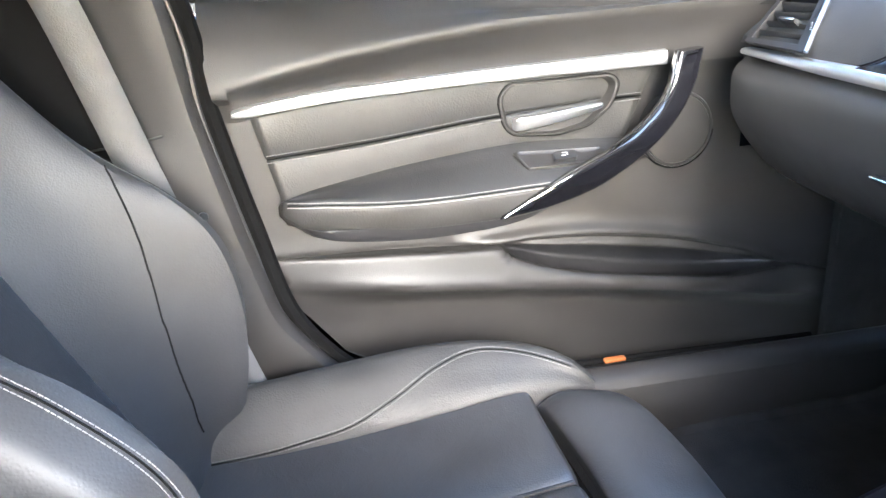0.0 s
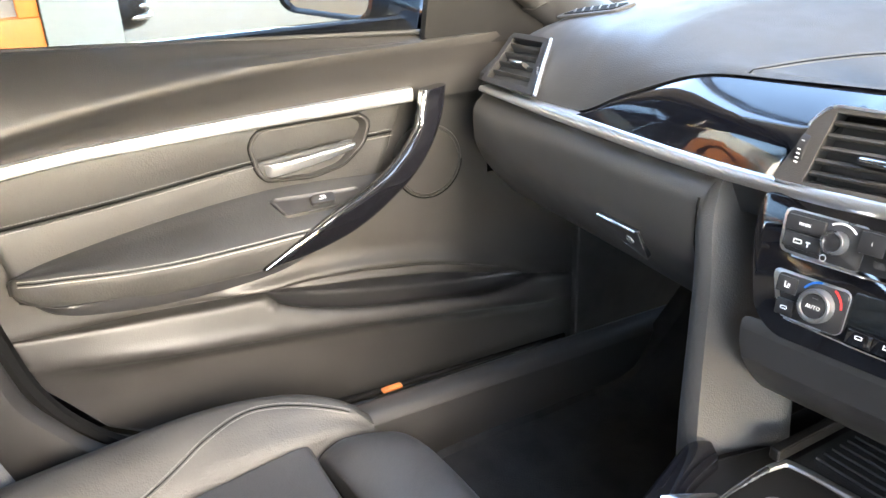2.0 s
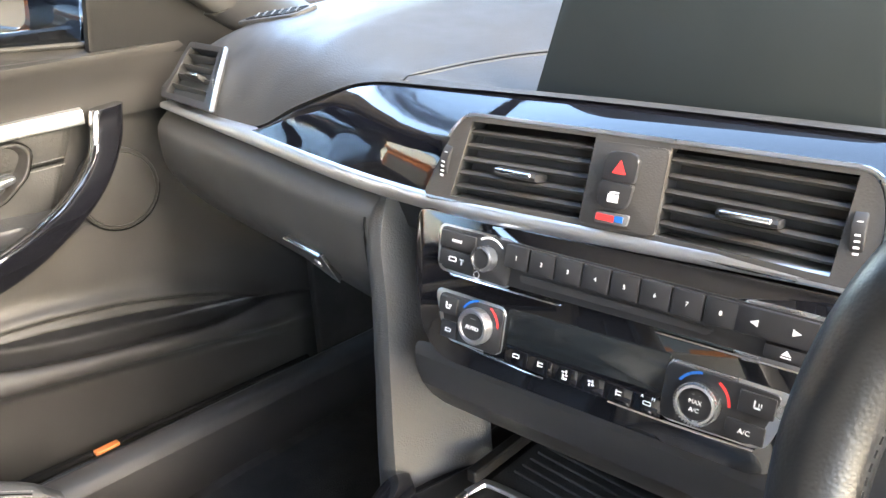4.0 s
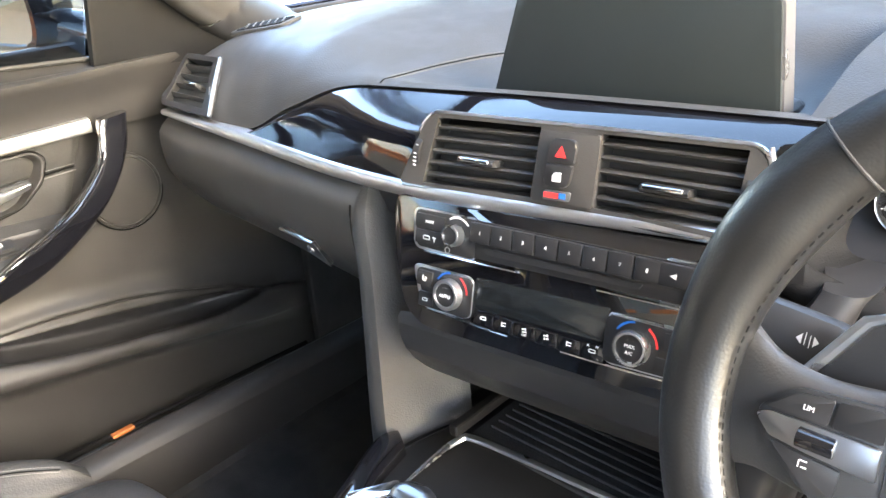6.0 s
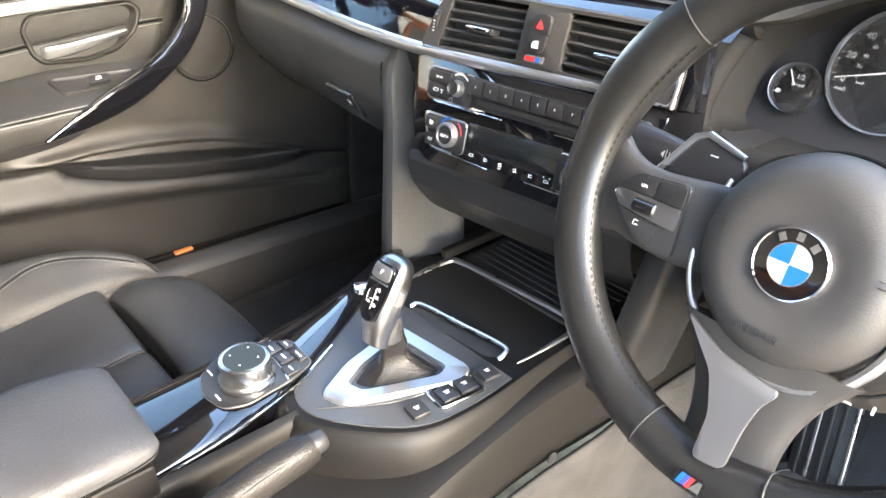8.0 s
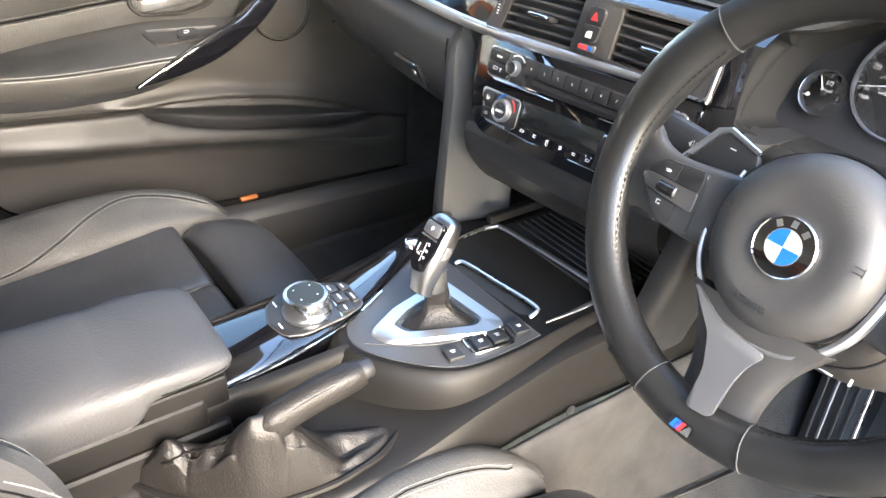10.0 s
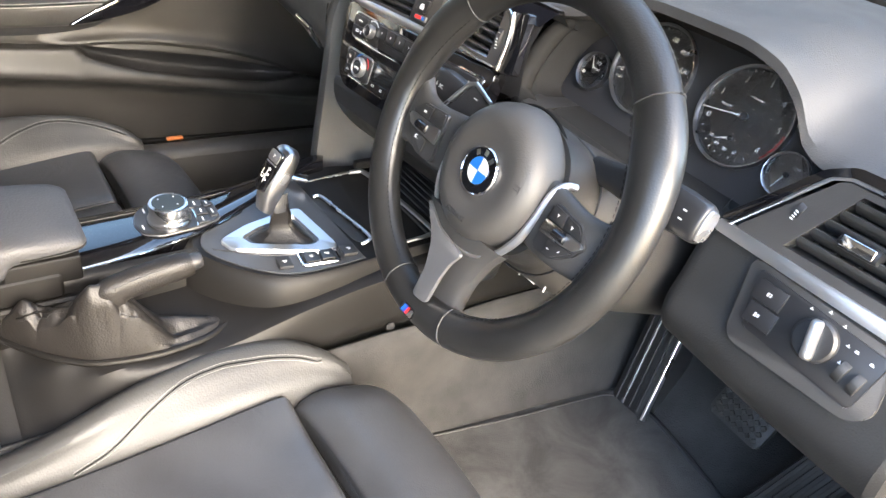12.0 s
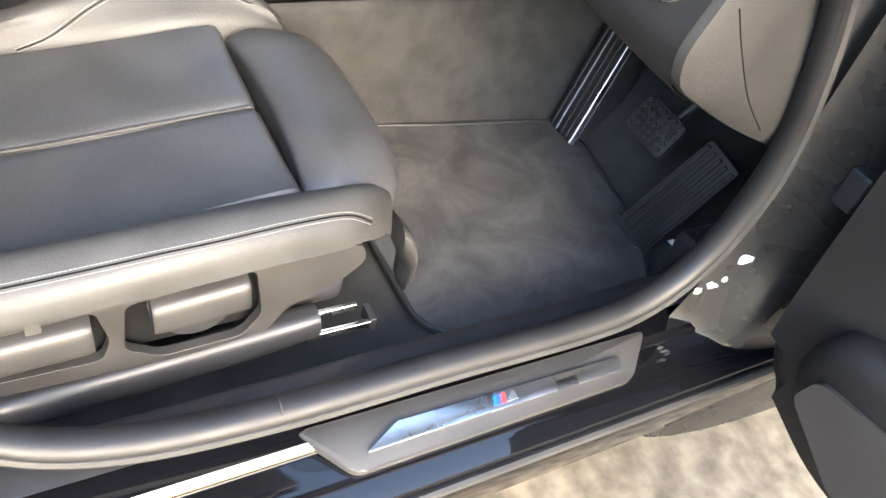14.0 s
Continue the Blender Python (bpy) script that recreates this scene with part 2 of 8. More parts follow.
def rounded(points, r, n=5):
    """A polygon with its corners rounded."""
    out, k = [], len(points)
    for i in range(k):
        p, q, s = Vector(points[i - 1]), Vector(points[i]), Vector(points[(i + 1) % k])
        rr = r[i] if isinstance(r, (list, tuple)) else r
        a, b = (p - q), (s - q)
        d = min(rr, a.length * 0.48, b.length * 0.48)
        a, b = q + a.normalized() * d, q + b.normalized() * d
        for j in range(n + 1):
            t = j / n
            out.append(tuple(a * (1 - t) ** 2 + q * 2 * t * (1 - t) + b * t * t))
    return out


def spline(points, n, closed=False):
    """n points evenly along a Catmull-Rom curve through the given points (any dimension)."""
    p = [np.array(q, float) for q in points]
    if len(p) == 2 and not closed:
        return [Vector(p[0] + (p[1] - p[0]) * k / (n - 1)) for k in range(n)]
    ext = [p[-1]] + p + [p[0], p[1]] if closed else [2 * p[0] - p[1]] + p + [2 * p[-1] - p[-2]]
    dense = []
    spans = len(p) if closed else len(p) - 1
    for i in range(spans):
        a, b, c, d = ext[i:i + 4]
        for j in range(24):
            t = j / 24
            dense.append(0.5 * (2 * b + (c - a) * t + (2 * a - 5 * b + 4 * c - d) * t * t + (3 * b - a - 3 * c + d) * t ** 3))
    dense.append(p[0] if closed else p[-1])
    dense = np.array(dense)
    s = np.r_[0, np.cumsum(np.linalg.norm(np.diff(dense, axis=0), axis=1))]
    at = np.linspace(0, s[-1], n + 1)[:-1] if closed else np.linspace(0, s[-1], n)
    return [Vector(row) for row in np.stack([np.interp(at, s, dense[:, k]) for k in range(dense.shape[1])], 1)]


def sheet(rows, close_u=False, close_v=False, caps=False):
    """Quads between rows of points; close_v joins each row's end to its start."""
    bm = bmesh.new()
    g = [[bm.verts.new(p) for p in row] for row in rows]
    nu, nv = len(g), len(g[0])
    for i in range(nu if close_u else nu - 1):
        for j in range(nv if close_v else nv - 1):
            a, b = g[i], g[(i + 1) % nu]
            bm.faces.new((a[j], a[(j + 1) % nv], b[(j + 1) % nv], b[j]))
    if caps:
        bm.faces.new(g[0][::-1])
        bm.faces.new(g[-1])
    return bm


def loft(sections, nu, nv, closed=True, caps=True):
    """A smooth skin over a few sections with the same number of points."""
    secs = [spline(s, nv, closed) for s in sections]
    cols = [smooth_through([s[j] for s in secs], nu) for j in range(nv)]
    rows = [[cols[j][i] for j in range(nv)] for i in range(nu)]
    return sheet(rows, close_v=closed, caps=caps and closed)


def smooth_through(points, n):
    """n points on a curve through the points, even in the parameter."""
    p = [np.array(q, float) for q in points]
    if len(p) == 2:
        return [Vector(p[0] + (p[1] - p[0]) * k / (n - 1)) for k in range(n)]
    ext = [2 * p[0] - p[1]] + p + [2 * p[-1] - p[-2]]
    out = []
    for k in range(n):
        s = k / (n - 1) * (len(p) - 1)
        i = min(int(s), len(p) - 2)
        t = s - i
        a, b, c, d = ext[i:i + 4]
        out.append(Vector(0.5 * (2 * b + (c - a) * t + (2 * a - 5 * b + 4 * c - d) * t * t + (3 * b - a - 3 * c + d) * t ** 3)))
    return out


def ring(c, ex, ey, a, b, power=2.5, n=16):
    """A rounded-box outline round c in the plane of ex and ey."""
    c, ex, ey = Vector(c), Vector(ex), Vector(ey)
    out = []
    for k in range(n):
        t = 2 * math.pi * k / n
        x, y = math.cos(t), math.sin(t)
        out.append(c + ex * (a * math.copysign(abs(x) ** (2 / power), x)) + ey * (b * math.copysign(abs(y) ** (2 / power), y)))
    return out


def tube(points, r, n=0, seg=10, closed=False, flat=1.0, up=(0, 0, 1), caps=True):
    """A round or flattened rod along a smooth curve; r may be a list of radii, one for each given point."""
    pts = spline(points, n, closed) if n else [Vector(p) for p in points]
    k = len(pts)
    rr = np.interp(np.linspace(0, 1, k), np.linspace(0, 1, len(r)), r) if isinstance(r, (list, tuple)) else [r] * k
    rows = []
    for i, p in enumerate(pts):
        q, s = (pts[i - 1], pts[(i + 1) % k]) if closed else (pts[max(i - 1, 0)], pts[min(i + 1, k - 1)])
        d = (s - q).normalized()
        side = d.cross(Vector(up))
        side = side.normalized() if side.length > 1e-4 else Vector((1, 0, 0))
        u = side.cross(d).normalized()
        rows.append([p + side * (rr[i] * math.cos(2 * math.pi * j / seg)) + u * (rr[i] * flat * math.sin(2 * math.pi * j / seg)) for j in range(seg)])
    return sheet(rows, close_u=closed, close_v=True, caps=caps and not closed)


def stitches(points, pitch=0.0045, length=0.003, r=0.0005, lift=(0, 0, 0)):
    """A row of thread stitches along a curve."""
    total = sum((Vector(a) - Vector(b)).length for a, b in zip(points, points[1:])) * 1.03
    n = max(4, int(total / pitch))
    pts = spline([Vector(p) + Vector(lift) for p in points], n * 2)
    bm = bmesh.new()
    for i in range(0, 2 * n - 1, 2):
        p, q = pts[i], pts[i + 1]
        d = (q - p).normalized() * length / 2
        c = (p + q) / 2
        s = d.cross(Vector((0.3, 0.2, 1))).normalized() * r
        u = s.cross(d).normalized() * r
        ends = [[bm.verts.new(c + d * e + o) for o in (s, u, -s, -u)] for e in (-1, 1)]
        for j in range(4):
            bm.faces.new((ends[0][j], ends[0][(j + 1) % 4], ends[1][(j + 1) % 4], ends[1][j]))
        bm.faces.new(ends[0][::-1])
        bm.faces.new(ends[1])
    return bm


def words(text, size, m=None, depth=0.0002, bold=0.0):
    """Letters in the built-in font, centred on the local origin, as a bmesh."""
    c = bpy.data.curves.new("text", "FONT")
    c.body, c.size, c.align_x, c.align_y, c.extrude, c.offset = text, size, "CENTER", "CENTER", depth, bold
    c.resolution_u = 2
    o = bpy.data.objects.new("text", c)
    scene.collection.objects.link(o)
    me = bpy.data.meshes.new_from_object(o.evaluated_get(bpy.context.evaluated_depsgraph_get()))
    bpy.data.objects.remove(o)
    bm = bmesh.new()
    bm.from_mesh(me)
    bpy.data.meshes.remove(me)
    return moved(bm, m) if m is not None else bm


def at(m, x, y, z=0.0, turn=0.0):
    """The local frame m moved by x, y, z in its own axes and turned in its plane."""
    return m @ Matrix.Translation((x, y, z)) @ Matrix.Rotation(radians(turn), 4, "Z")


def flow(x, xs, ys):
    """A value at x on the natural cubic spline through the stations: no ripples in a mirror."""
    n = len(xs)
    a, r = np.zeros((n, n)), np.zeros(n)
    a[0, 0] = a[-1, -1] = 1
    for k in range(1, n - 1):
        h0, h1 = xs[k] - xs[k - 1], xs[k + 1] - xs[k]
        a[k, k - 1], a[k, k], a[k, k + 1] = h0, 2 * (h0 + h1), h1
        r[k] = 6 * ((ys[k + 1] - ys[k]) / h1 - (ys[k] - ys[k - 1]) / h0)
    m = np.linalg.solve(a, r)
    k = min(max(sum(1 for q in xs if q <= x) - 1, 0), n - 2)
    h = xs[k + 1] - xs[k]
    p, q = (xs[k + 1] - x) / h, (x - xs[k]) / h
    return float(p * ys[k] + q * ys[k + 1] + ((p ** 3 - p) * m[k] + (q ** 3 - q) * m[k + 1]) * h * h / 6)


def ease(x, xs, ys):
    """A smooth value at x through the given stations."""
    if x <= xs[0]:
        return ys[0]
    if x >= xs[-1]:
        return ys[-1]
    d = [(ys[k + 1] - ys[k]) / (xs[k + 1] - xs[k]) for k in range(len(xs) - 1)]
    m = [d[0]] + [0.0 if p * q <= 0 else 2 * p * q / (p + q) for p, q in zip(d, d[1:])] + [d[-1]]
    k = max(j for j in range(len(xs) - 1) if xs[j] <= x)
    h = xs[k + 1] - xs[k]
    t = (x - xs[k]) / h
    return (2 * t ** 3 - 3 * t ** 2 + 1) * ys[k] + (t ** 3 - 2 * t ** 2 + t) * h * m[k] + (3 * t ** 2 - 2 * t ** 3) * ys[k + 1] + (t ** 3 - t ** 2) * h * m[k + 1]


def surface_of(bm):
    """A search tree of a mesh whose face directions are up to date."""
    bm.normal_update()
    return BVHTree.FromBMesh(bm)


def snug(points, tree, lift, out, n=60):
    """Lays a curve onto a surface, a little proud of it on the side that faces 'out'."""
    res = []
    for p in spline([Vector(q) for q in points], n):
        loc, nrm, i, d = tree.find_nearest(p)
        if nrm.dot(Vector(out)) < 0:
            nrm = -nrm
        res.append(loc + nrm * lift)
    return res


def double_seam(points, tree, out, parent, gap=0.0036, thread=None, r=0.0005, groove=0.0009):
    """A sunken seam with a row of stitches on either side, lying on a surface."""
    mid = snug(points, tree, 0.0003, out)
    part("seam", tube(mid, groove, 0, 6), GROOVE_AND_SHADE, parent)
    for s in (-1, 1):
        row = []
        for k, p in enumerate(mid):
            d = (mid[min(k + 1, len(mid) - 1)] - mid[max(k - 1, 0)]).normalized()
            row.append(p + d.cross(Vector(out)).normalized() * gap * s)
        row = [q for q in snug(row, tree, r * 0.7, out, len(row))]
        part("stitching", stitches(row[::3] + [row[-1]], 0.0042, 0.0033, r), thread or THREAD_DARK, parent)

# ---- the cabin shell ----
def floor_height(x, y):
    """The carpet: flat under the heels, rising on the toe board, the tunnel side and towards the sill."""
    z = 0.268
    if y > 1.06:
        z += (y - 1.06) * 0.95
    return z


def carpet(name, x0, x1, label):
    rows = []
    for i in range(60):
        y = -0.75 + i * 2.15 / 59
        row = []
        for j in range(24):
            x = x0 + (x1 - x0) * j / 23
            z = floor_height(x, y) + 0.004 * noise.noise(Vector((x * 9, y * 9, 0.3)))
            edge = min(abs(x - x0), abs(x - x1))
            row.append(V(x, y, z + 0.03 * max(0, 1 - edge / 0.03) ** 2))
        rows.append(row)
    return solo(name, sheet(rows), CARPET, label, "carpet", kind="structure", solid=0.006)


carpet("floor", 0.15, 0.70, "charcoal carpet of the driver's footwell")
carpet("floor", -0.70, -0.15, "charcoal carpet of the passenger's footwell")

# tunnel flanks, covered in carpet, and the plain tunnel between them
for sgn, word in ((1, "driver's"), (-1, "passenger's")):
    rows = []
    for i in range(40):
        y = -0.2 + i * 1.5 / 39
        row = []
        for j in range(14):
            t = j / 13
            wob = 0.004 * noise.noise(Vector((y * 8, t * 3, sgn)))
            x = 0.158 + 0.012 * t + max(0, y - 0.7) * 0.16 * t + 0.02 * t ** 4 + wob
            row.append(V(sgn * x, y, 0.512 - 0.25 * t))
        rows.append(row)
    solo("tunnel_wall", sheet(rows), CARPET, f"charcoal carpet on the tunnel beside the {word} footwell", "carpet", kind="structure", solid=0.006)

# firewall and toe board behind the pedals
solo("wall_front", box(1.5, 0.03, 0.75, (0, 1.36, 0.72)), CARPET, "dark carpeted firewall", "wall", kind="structure")
solo("wall_rear", box(1.5, 0.05, 0.90, (0, -1.15, 0.64), r=0.02), HEADLINER, "plain wall closing the rear of the cabin", "wall", kind="structure")

# roof with headliner, one curved panel of its own
rows = []
for i in range(16):
    y = -1.2 + i * 1.75 / 15
    row = []
    for j in range(15):
        x = -0.60 + j * 1.2 / 14
        row.append(V(x, y, 1.40 - 0.10 * (x / 0.6) ** 2 - 0.06 * ((y + 0.25) / 0.95) ** 2))
    rows.append(row)
solo("ceiling", sheet(rows), HEADLINER, "pale grey roof lining of the car", "ceiling", kind="structure", solid=0.03)

rows = []
for i in range(16):
    y = -1.25 + i * 1.80 / 15
    rows.append([V(-0.66 + j * 1.32 / 14, y, 1.445 - 0.10 * ((-0.66 + j * 1.32 / 14) / 0.6) ** 2 - 0.06 * ((y + 0.25) / 0.95) ** 2) for j in range(15)])
solo("roof", sheet(rows), PAINT, "gloss black outer roof skin of the car", "roof", kind="structure", solid=0.004)

# rails and pillars of both sides
def pillar(name, pts, r, m, label, flat=1.0, seg=14):
    return solo(name, tube(pts, r, 28, seg, flat=flat), m, label, "pillar", kind="structure")


for s in (-1, 1):
    side = "passenger" if s < 0 else "driver"
    pillar("roof_rail", [(s * 0.60, 0.50, 1.27), (s * 0.62, 0.1, 1.32), (s * 0.62, -0.5, 1.31), (s * 0.60, -1.1, 1.22)], 0.035, PLASTIC, f"roof rail over the {side} door")
# windscreen pillars with their pale weave cover
pillar("pillar_foot", [(-0.805, 1.03, 0.92), (-0.775, 0.925, 0.985), (-0.757, 0.88, 1.015)], [0.062, 0.052, 0.046], RUBBER, "black plastic foot of the passenger windscreen pillar")
pillar("pillar_a_passenger", [(-0.764, 0.905, 1.005), (-0.745, 0.86, 1.03), (-0.69, 0.70, 1.15), (-0.62, 0.50, 1.27)], [0.044, 0.043, 0.043, 0.04], HEADLINER_DARK, "windscreen pillar with grey woven cover beside the passenger")
pillar("pillar_a_driver", [(0.812, 0.98, 0.88), (0.812, 0.84, 0.995), (0.808, 0.70, 1.085), (0.800, 0.55, 1.185), (0.755, 0.37, 1.275), (0.68, 0.2, 1.33)], [0.033, 0.030, 0.028, 0.028, 0.028, 0.028], PLASTIC, "dark windscreen pillar at the open driver's door")

# B-pillar trim of the passenger side, with its curved foot running into the sill trim
rows = []
EDGE_Y = ((1.30, -0.10), (1.0, -0.006), (0.86, 0.010), (0.70, 0.042), (0.56, 0.075), (0.47, 0.14), (0.425, 0.21), (0.405, 0.30))


def door_edge(z):
    """The y of the door opening's rear edge at height z."""
    zs, ys = [p[0] for p in EDGE_Y][::-1], [p[1] for p in EDGE_Y][::-1]
    return float(np.interp(z, zs, ys))


bp = []
for z in np.linspace(0.30, 1.30, 42):
    e = door_edge(max(z, 0.405))
    lean = 0.10 * max(0, z - 1.0)
    x = -0.722 - 0.02 * max(0, z - 0.8) + lean
    step = 0.012 if z > 0.835 else 0.0
    bp.append([V(x - 0.05, e - 0.002, z), V(x - 0.012, e - 0.006, z), V(x, e - 0.018, z), V(x + 0.002 - step * 0.4, e - 0.045, z), V(x - step, e - 0.10, z), V(x - 0.012 - step, e - 0.16, z), V(x - 0.03, e - 0.28, z), V(x - 0.05, -0.75, z)])
solo("pillar_b_passenger", sheet(bp), PILLAR_TRIM, "grey plastic trim of the pillar behind the passenger door", "pillar", kind="structure", sub=1)
# black sheet behind the hanging belt, its colour standing in for deep shade
shade_rows = []
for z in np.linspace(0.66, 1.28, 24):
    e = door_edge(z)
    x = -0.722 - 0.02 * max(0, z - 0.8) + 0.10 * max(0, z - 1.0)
    shade_rows.append([V(x - 0.012, e - 0.126, z), V(x - 0.003, e - 0.132, z), V(x - 0.006, e - 0.20, z), V(x - 0.020, e - 0.28, z), V(x - 0.040, -0.74, z)])
solo("pillar_shade", sheet(shade_rows), GROOVE_AND_SHADE, "black sheet on the pillar trim standing in for shade behind the belt", "pillar", kind="structure", sub=1)
solo("pillar_seam", tube([(-0.733, -0.03, 0.842), (-0.724, -0.075, 0.835), (-0.735, -0.19, 0.825)], 0.0016, 16, 6), PLASTIC_DARK, "dark joint across the pillar trim", "trim", kind="structure")

# the door seals: a rubber lip round each opening
seal_l = [(-0.735, -0.09, 1.28), (-0.752, -0.002, 1.0), (-0.752, 0.014, 0.86), (-0.752, 0.046, 0.70), (-0.752, 0.08, 0.56), (-0.752, 0.145, 0.466), (-0.752, 0.22, 0.418), (-0.752, 0.34, 0.400), (-0.752, 0.6, 0.388), (-0.752, 0.95, 0.372)]
seal = thing("door_seal", "black rubber seal round the passenger door", "seal", (-0.752, 0.34, 0.40))
part("bulb", tube(seal_l, [0.0125, 0.0125, 0.0125, 0.0125, 0.0125, 0.012, 0.010, 0.005, 0.004, 0.004], 120, 8, up=(1, 0, 0)), GROOVE_AND_SHADE, seal, "hollow rubber bulb")
part("lip", tube([(x + 0.011, y - 0.010, z - 0.006) for x, y, z in seal_l], 0.0035, 120, 6, up=(1, 0, 0)), PLASTIC_DARK, seal, "thin grey lip")

# passenger-side sill trim
rows = []
for i in range(40):
    y = 0.12 + i * 1.20 / 39
    z = 0.395 - (y - 0.5) * 0.03
    rows.append([V(-0.745, y, z - 0.03), V(-0.742, y, z - 0.008), V(-0.732, y, z), V(-0.705, y, z - 0.004), V(-0.690, y, z - 0.018), V(-0.684, y, z - 0.06), V(-0.682, y, 0.25)])
solo("sill_passenger", sheet(rows), PLASTIC, "grey plastic sill trim under the passenger door", "sill", kind="structure", sub=1)
# orange bar painted in for a warm reflection on the sill; no real part
solo("reflector", box(0.012, 0.036, 0.006, (-0.738, 0.578, 0.397), r=0.0025), ORANGE, "small orange bar on the passenger sill in place of a reflected glow", "reflector")

# outer body side and kick panels that close the cabin round the closed door
solo("body_side", box(0.03, 2.6, 0.80, (-0.905, 0.15, 0.57), r=0.01), PAINT, "gloss black outer body side behind the door trim", "car body", kind="structure")
solo("door_shut", box(0.05, 0.10, 0.95, (-0.80, -0.06, 0.62), r=0.01), RUBBER, "dark door shut face behind the seal", "car body", kind="structure")
solo("kick_panel", box(0.02, 0.42, 0.75, (-0.788, 1.21, 0.60), r=0.006), CARPET, "dark carpeted side of the passenger footwell", "trim", kind="structure")
solo("kick_panel", box(0.02, 0.40, 0.60, (0.735, 1.24, 0.50), r=0.006), PLASTIC_DARK, "dark plastic side of the driver's footwell", "trim", kind="structure")

# door window frame and the plain rear side that closes the cabin
pillar("window_frame", [(-0.765, 0.80, 1.06), (-0.735, 0.70, 1.12), (-0.69, 0.55, 1.22), (-0.665, 0.40, 1.275), (-0.66, 0.1, 1.30), (-0.68, -0.06, 1.28)], 0.028, PLASTIC, "dark frame of the passenger window")
solo("wall_side", sheet([[V(-0.80, y, 0.30), V(-0.79, y, 0.93)] for y in (-0.10, -0.6, -1.15)]), PLASTIC_DARK, "plain dark lower rear side of the cabin", "wall", kind="structure", solid=0.01)
solo("window_2", sheet([[V(-0.80, -0.22, 0.93), V(-0.80, -1.0, 0.93)], [V(-0.74, -0.24, 1.13), V(-0.74, -0.95, 1.12)], [V(-0.66, -0.26, 1.29), V(-0.66, -0.85, 1.27)]]), GLASS, "clear rear side window", "window", kind="structure", solid=0.004).visible_shadow = False

# unseen covers over the footwells, added to close the dashboard's underside to stray light
solo("footwell_cover", box(0.54, 0.50, 0.012, (0.46, 1.10, 0.735), r=0.004), CARPET, "dark cover added above the pedals against stray light", "trim", kind="structure")
solo("footwell_cover", box(0.62, 0.46, 0.012, (-0.46, 1.12, 0.700), r=0.004), CARPET, "dark cover added above the passenger footwell against stray light", "trim", kind="structure")

# ---- the closed passenger door ----
def strip_z(y):
    return ease(y, (0.04, 0.20, 0.43, 0.68), (0.853, 0.8645, 0.8680, 0.8675))


def door_x(y):
    """The inner face of the door moves outward towards the front."""
    return -0.733 - 0.034 * min(1.0, max(0.0, (y - 0.05) / 0.62))


def belt_z(y):
    return 0.992 - (y - 0.036) * 0.060


door = thing("car_door", "closed black passenger door with leather insert and silver strip", "car door", (-0.80, 0.45, 0.36))



# upper trim roll from the window line down to the strip
rows = []
for i in range(56):
    v = i / 55
    row = []
    y = 0.0 + v * 0.885
    zc = ease(y, (0.0, 0.046, 0.205, 0.428, 0.60, 0.80, 0.89), (0.880, 0.888, 0.915, 0.934, 0.936, 0.938, 0.946))
    ctrl = [(-0.078, belt_z(y) - 0.02), (-0.072, belt_z(y) - 0.001), (-0.056, belt_z(y) + 0.001), (-0.036, belt_z(y) - 0.014), (-0.016, (belt_z(y) + zc) / 2), (-0.002, zc + 0.010), (0.0, zc), (-0.004, zc - 0.008), (-0.016, (zc + strip_z(y)) / 2), (-0.020, strip_z(y) + 0.004), (-0.024, strip_z(y) - 0.012)]
    pts = spline(ctrl, 26)
    for p in pts:
        yy = max(y, door_edge(p[1]) + 0.012 + 0.02 * max(0, (v < 0.001)))
        row.append(V(door_x(y) + p[0], yy, p[1]))
    rows.append(row)
part("upper_trim", sheet(rows), DOOR_SKIN, door, "soft grey-black upper trim roll")

# flat insert in stitched leather, in two fields with a piped seam between
def arm_back(y):
    """Height at which the armrest meets the insert."""
    return ease(y, (0.06, 0.088, 0.149, 0.259, 0.429, 0.632, 0.70), (0.700, 0.714, 0.731, 0.745, 0.757, 0.744, 0.735))


def insert_line(y):
    return ease(y, (0.05, 0.226, 0.414, 0.586, 0.66), (0.783, 0.791, 0.805, 0.811, 0.811))


for nm in ("lower_insert", "upper_insert"):
    rows = []
    for i in range(48):
        v = i / 47
        row = []
        for j in range(14):
            t = j / 13
            y = 0.062 + v * 0.592
            if nm == "upper_insert":
                bot, top = insert_line(y) + 0.0016, strip_z(y) - 0.008
            else:
                bot, top = arm_back(y) - 0.014, insert_line(y) - 0.0016
            zz = bot + (top - bot) * t
            crown = 0.0035 * (1 - abs(2 * t - 1) ** 2.5)
            y0, y1 = 0.061 + (0.845 - zz) * 0.22, 0.653 - (0.845 - zz) * 0.42
            row.append(V(door_x(y) - 0.037 + crown, y0 + (y1 - y0) * v, zz))
        rows.append(row)
    part(nm, sheet(rows), LEATHER, door, "black grained leather insert", solid=0.004)
back = []
for i in range(30):
    y = 0.02 + i * 0.80 / 29
    back.append([V(door_x(y) - 0.043, max(y, door_edge(z) + 0.012), z) for z in np.linspace(0.62, 0.875, 14)])
part("backing", sheet(back), DOOR_SKIN, door, "dark backing panel")
for y0, y1 in ((0.076, 0.418), (0.590, 0.637)):
    ys = np.linspace(y0, y1, 6)
    seam_pts = [(door_x(y) - 0.0318, y, insert_line(y)) for y in ys]
    part("seam", tube(seam_pts, 0.0011, 40, 6), GROOVE_AND_SHADE, door, "dark piped seam")
    for dz in (0.0048, -0.0048):
        part("stitching", stitches([(p[0] + 0.0008, p[1], p[2] + dz) for p in seam_pts], 0.0042, 0.0032, 0.0009), THREAD_DARK, door)

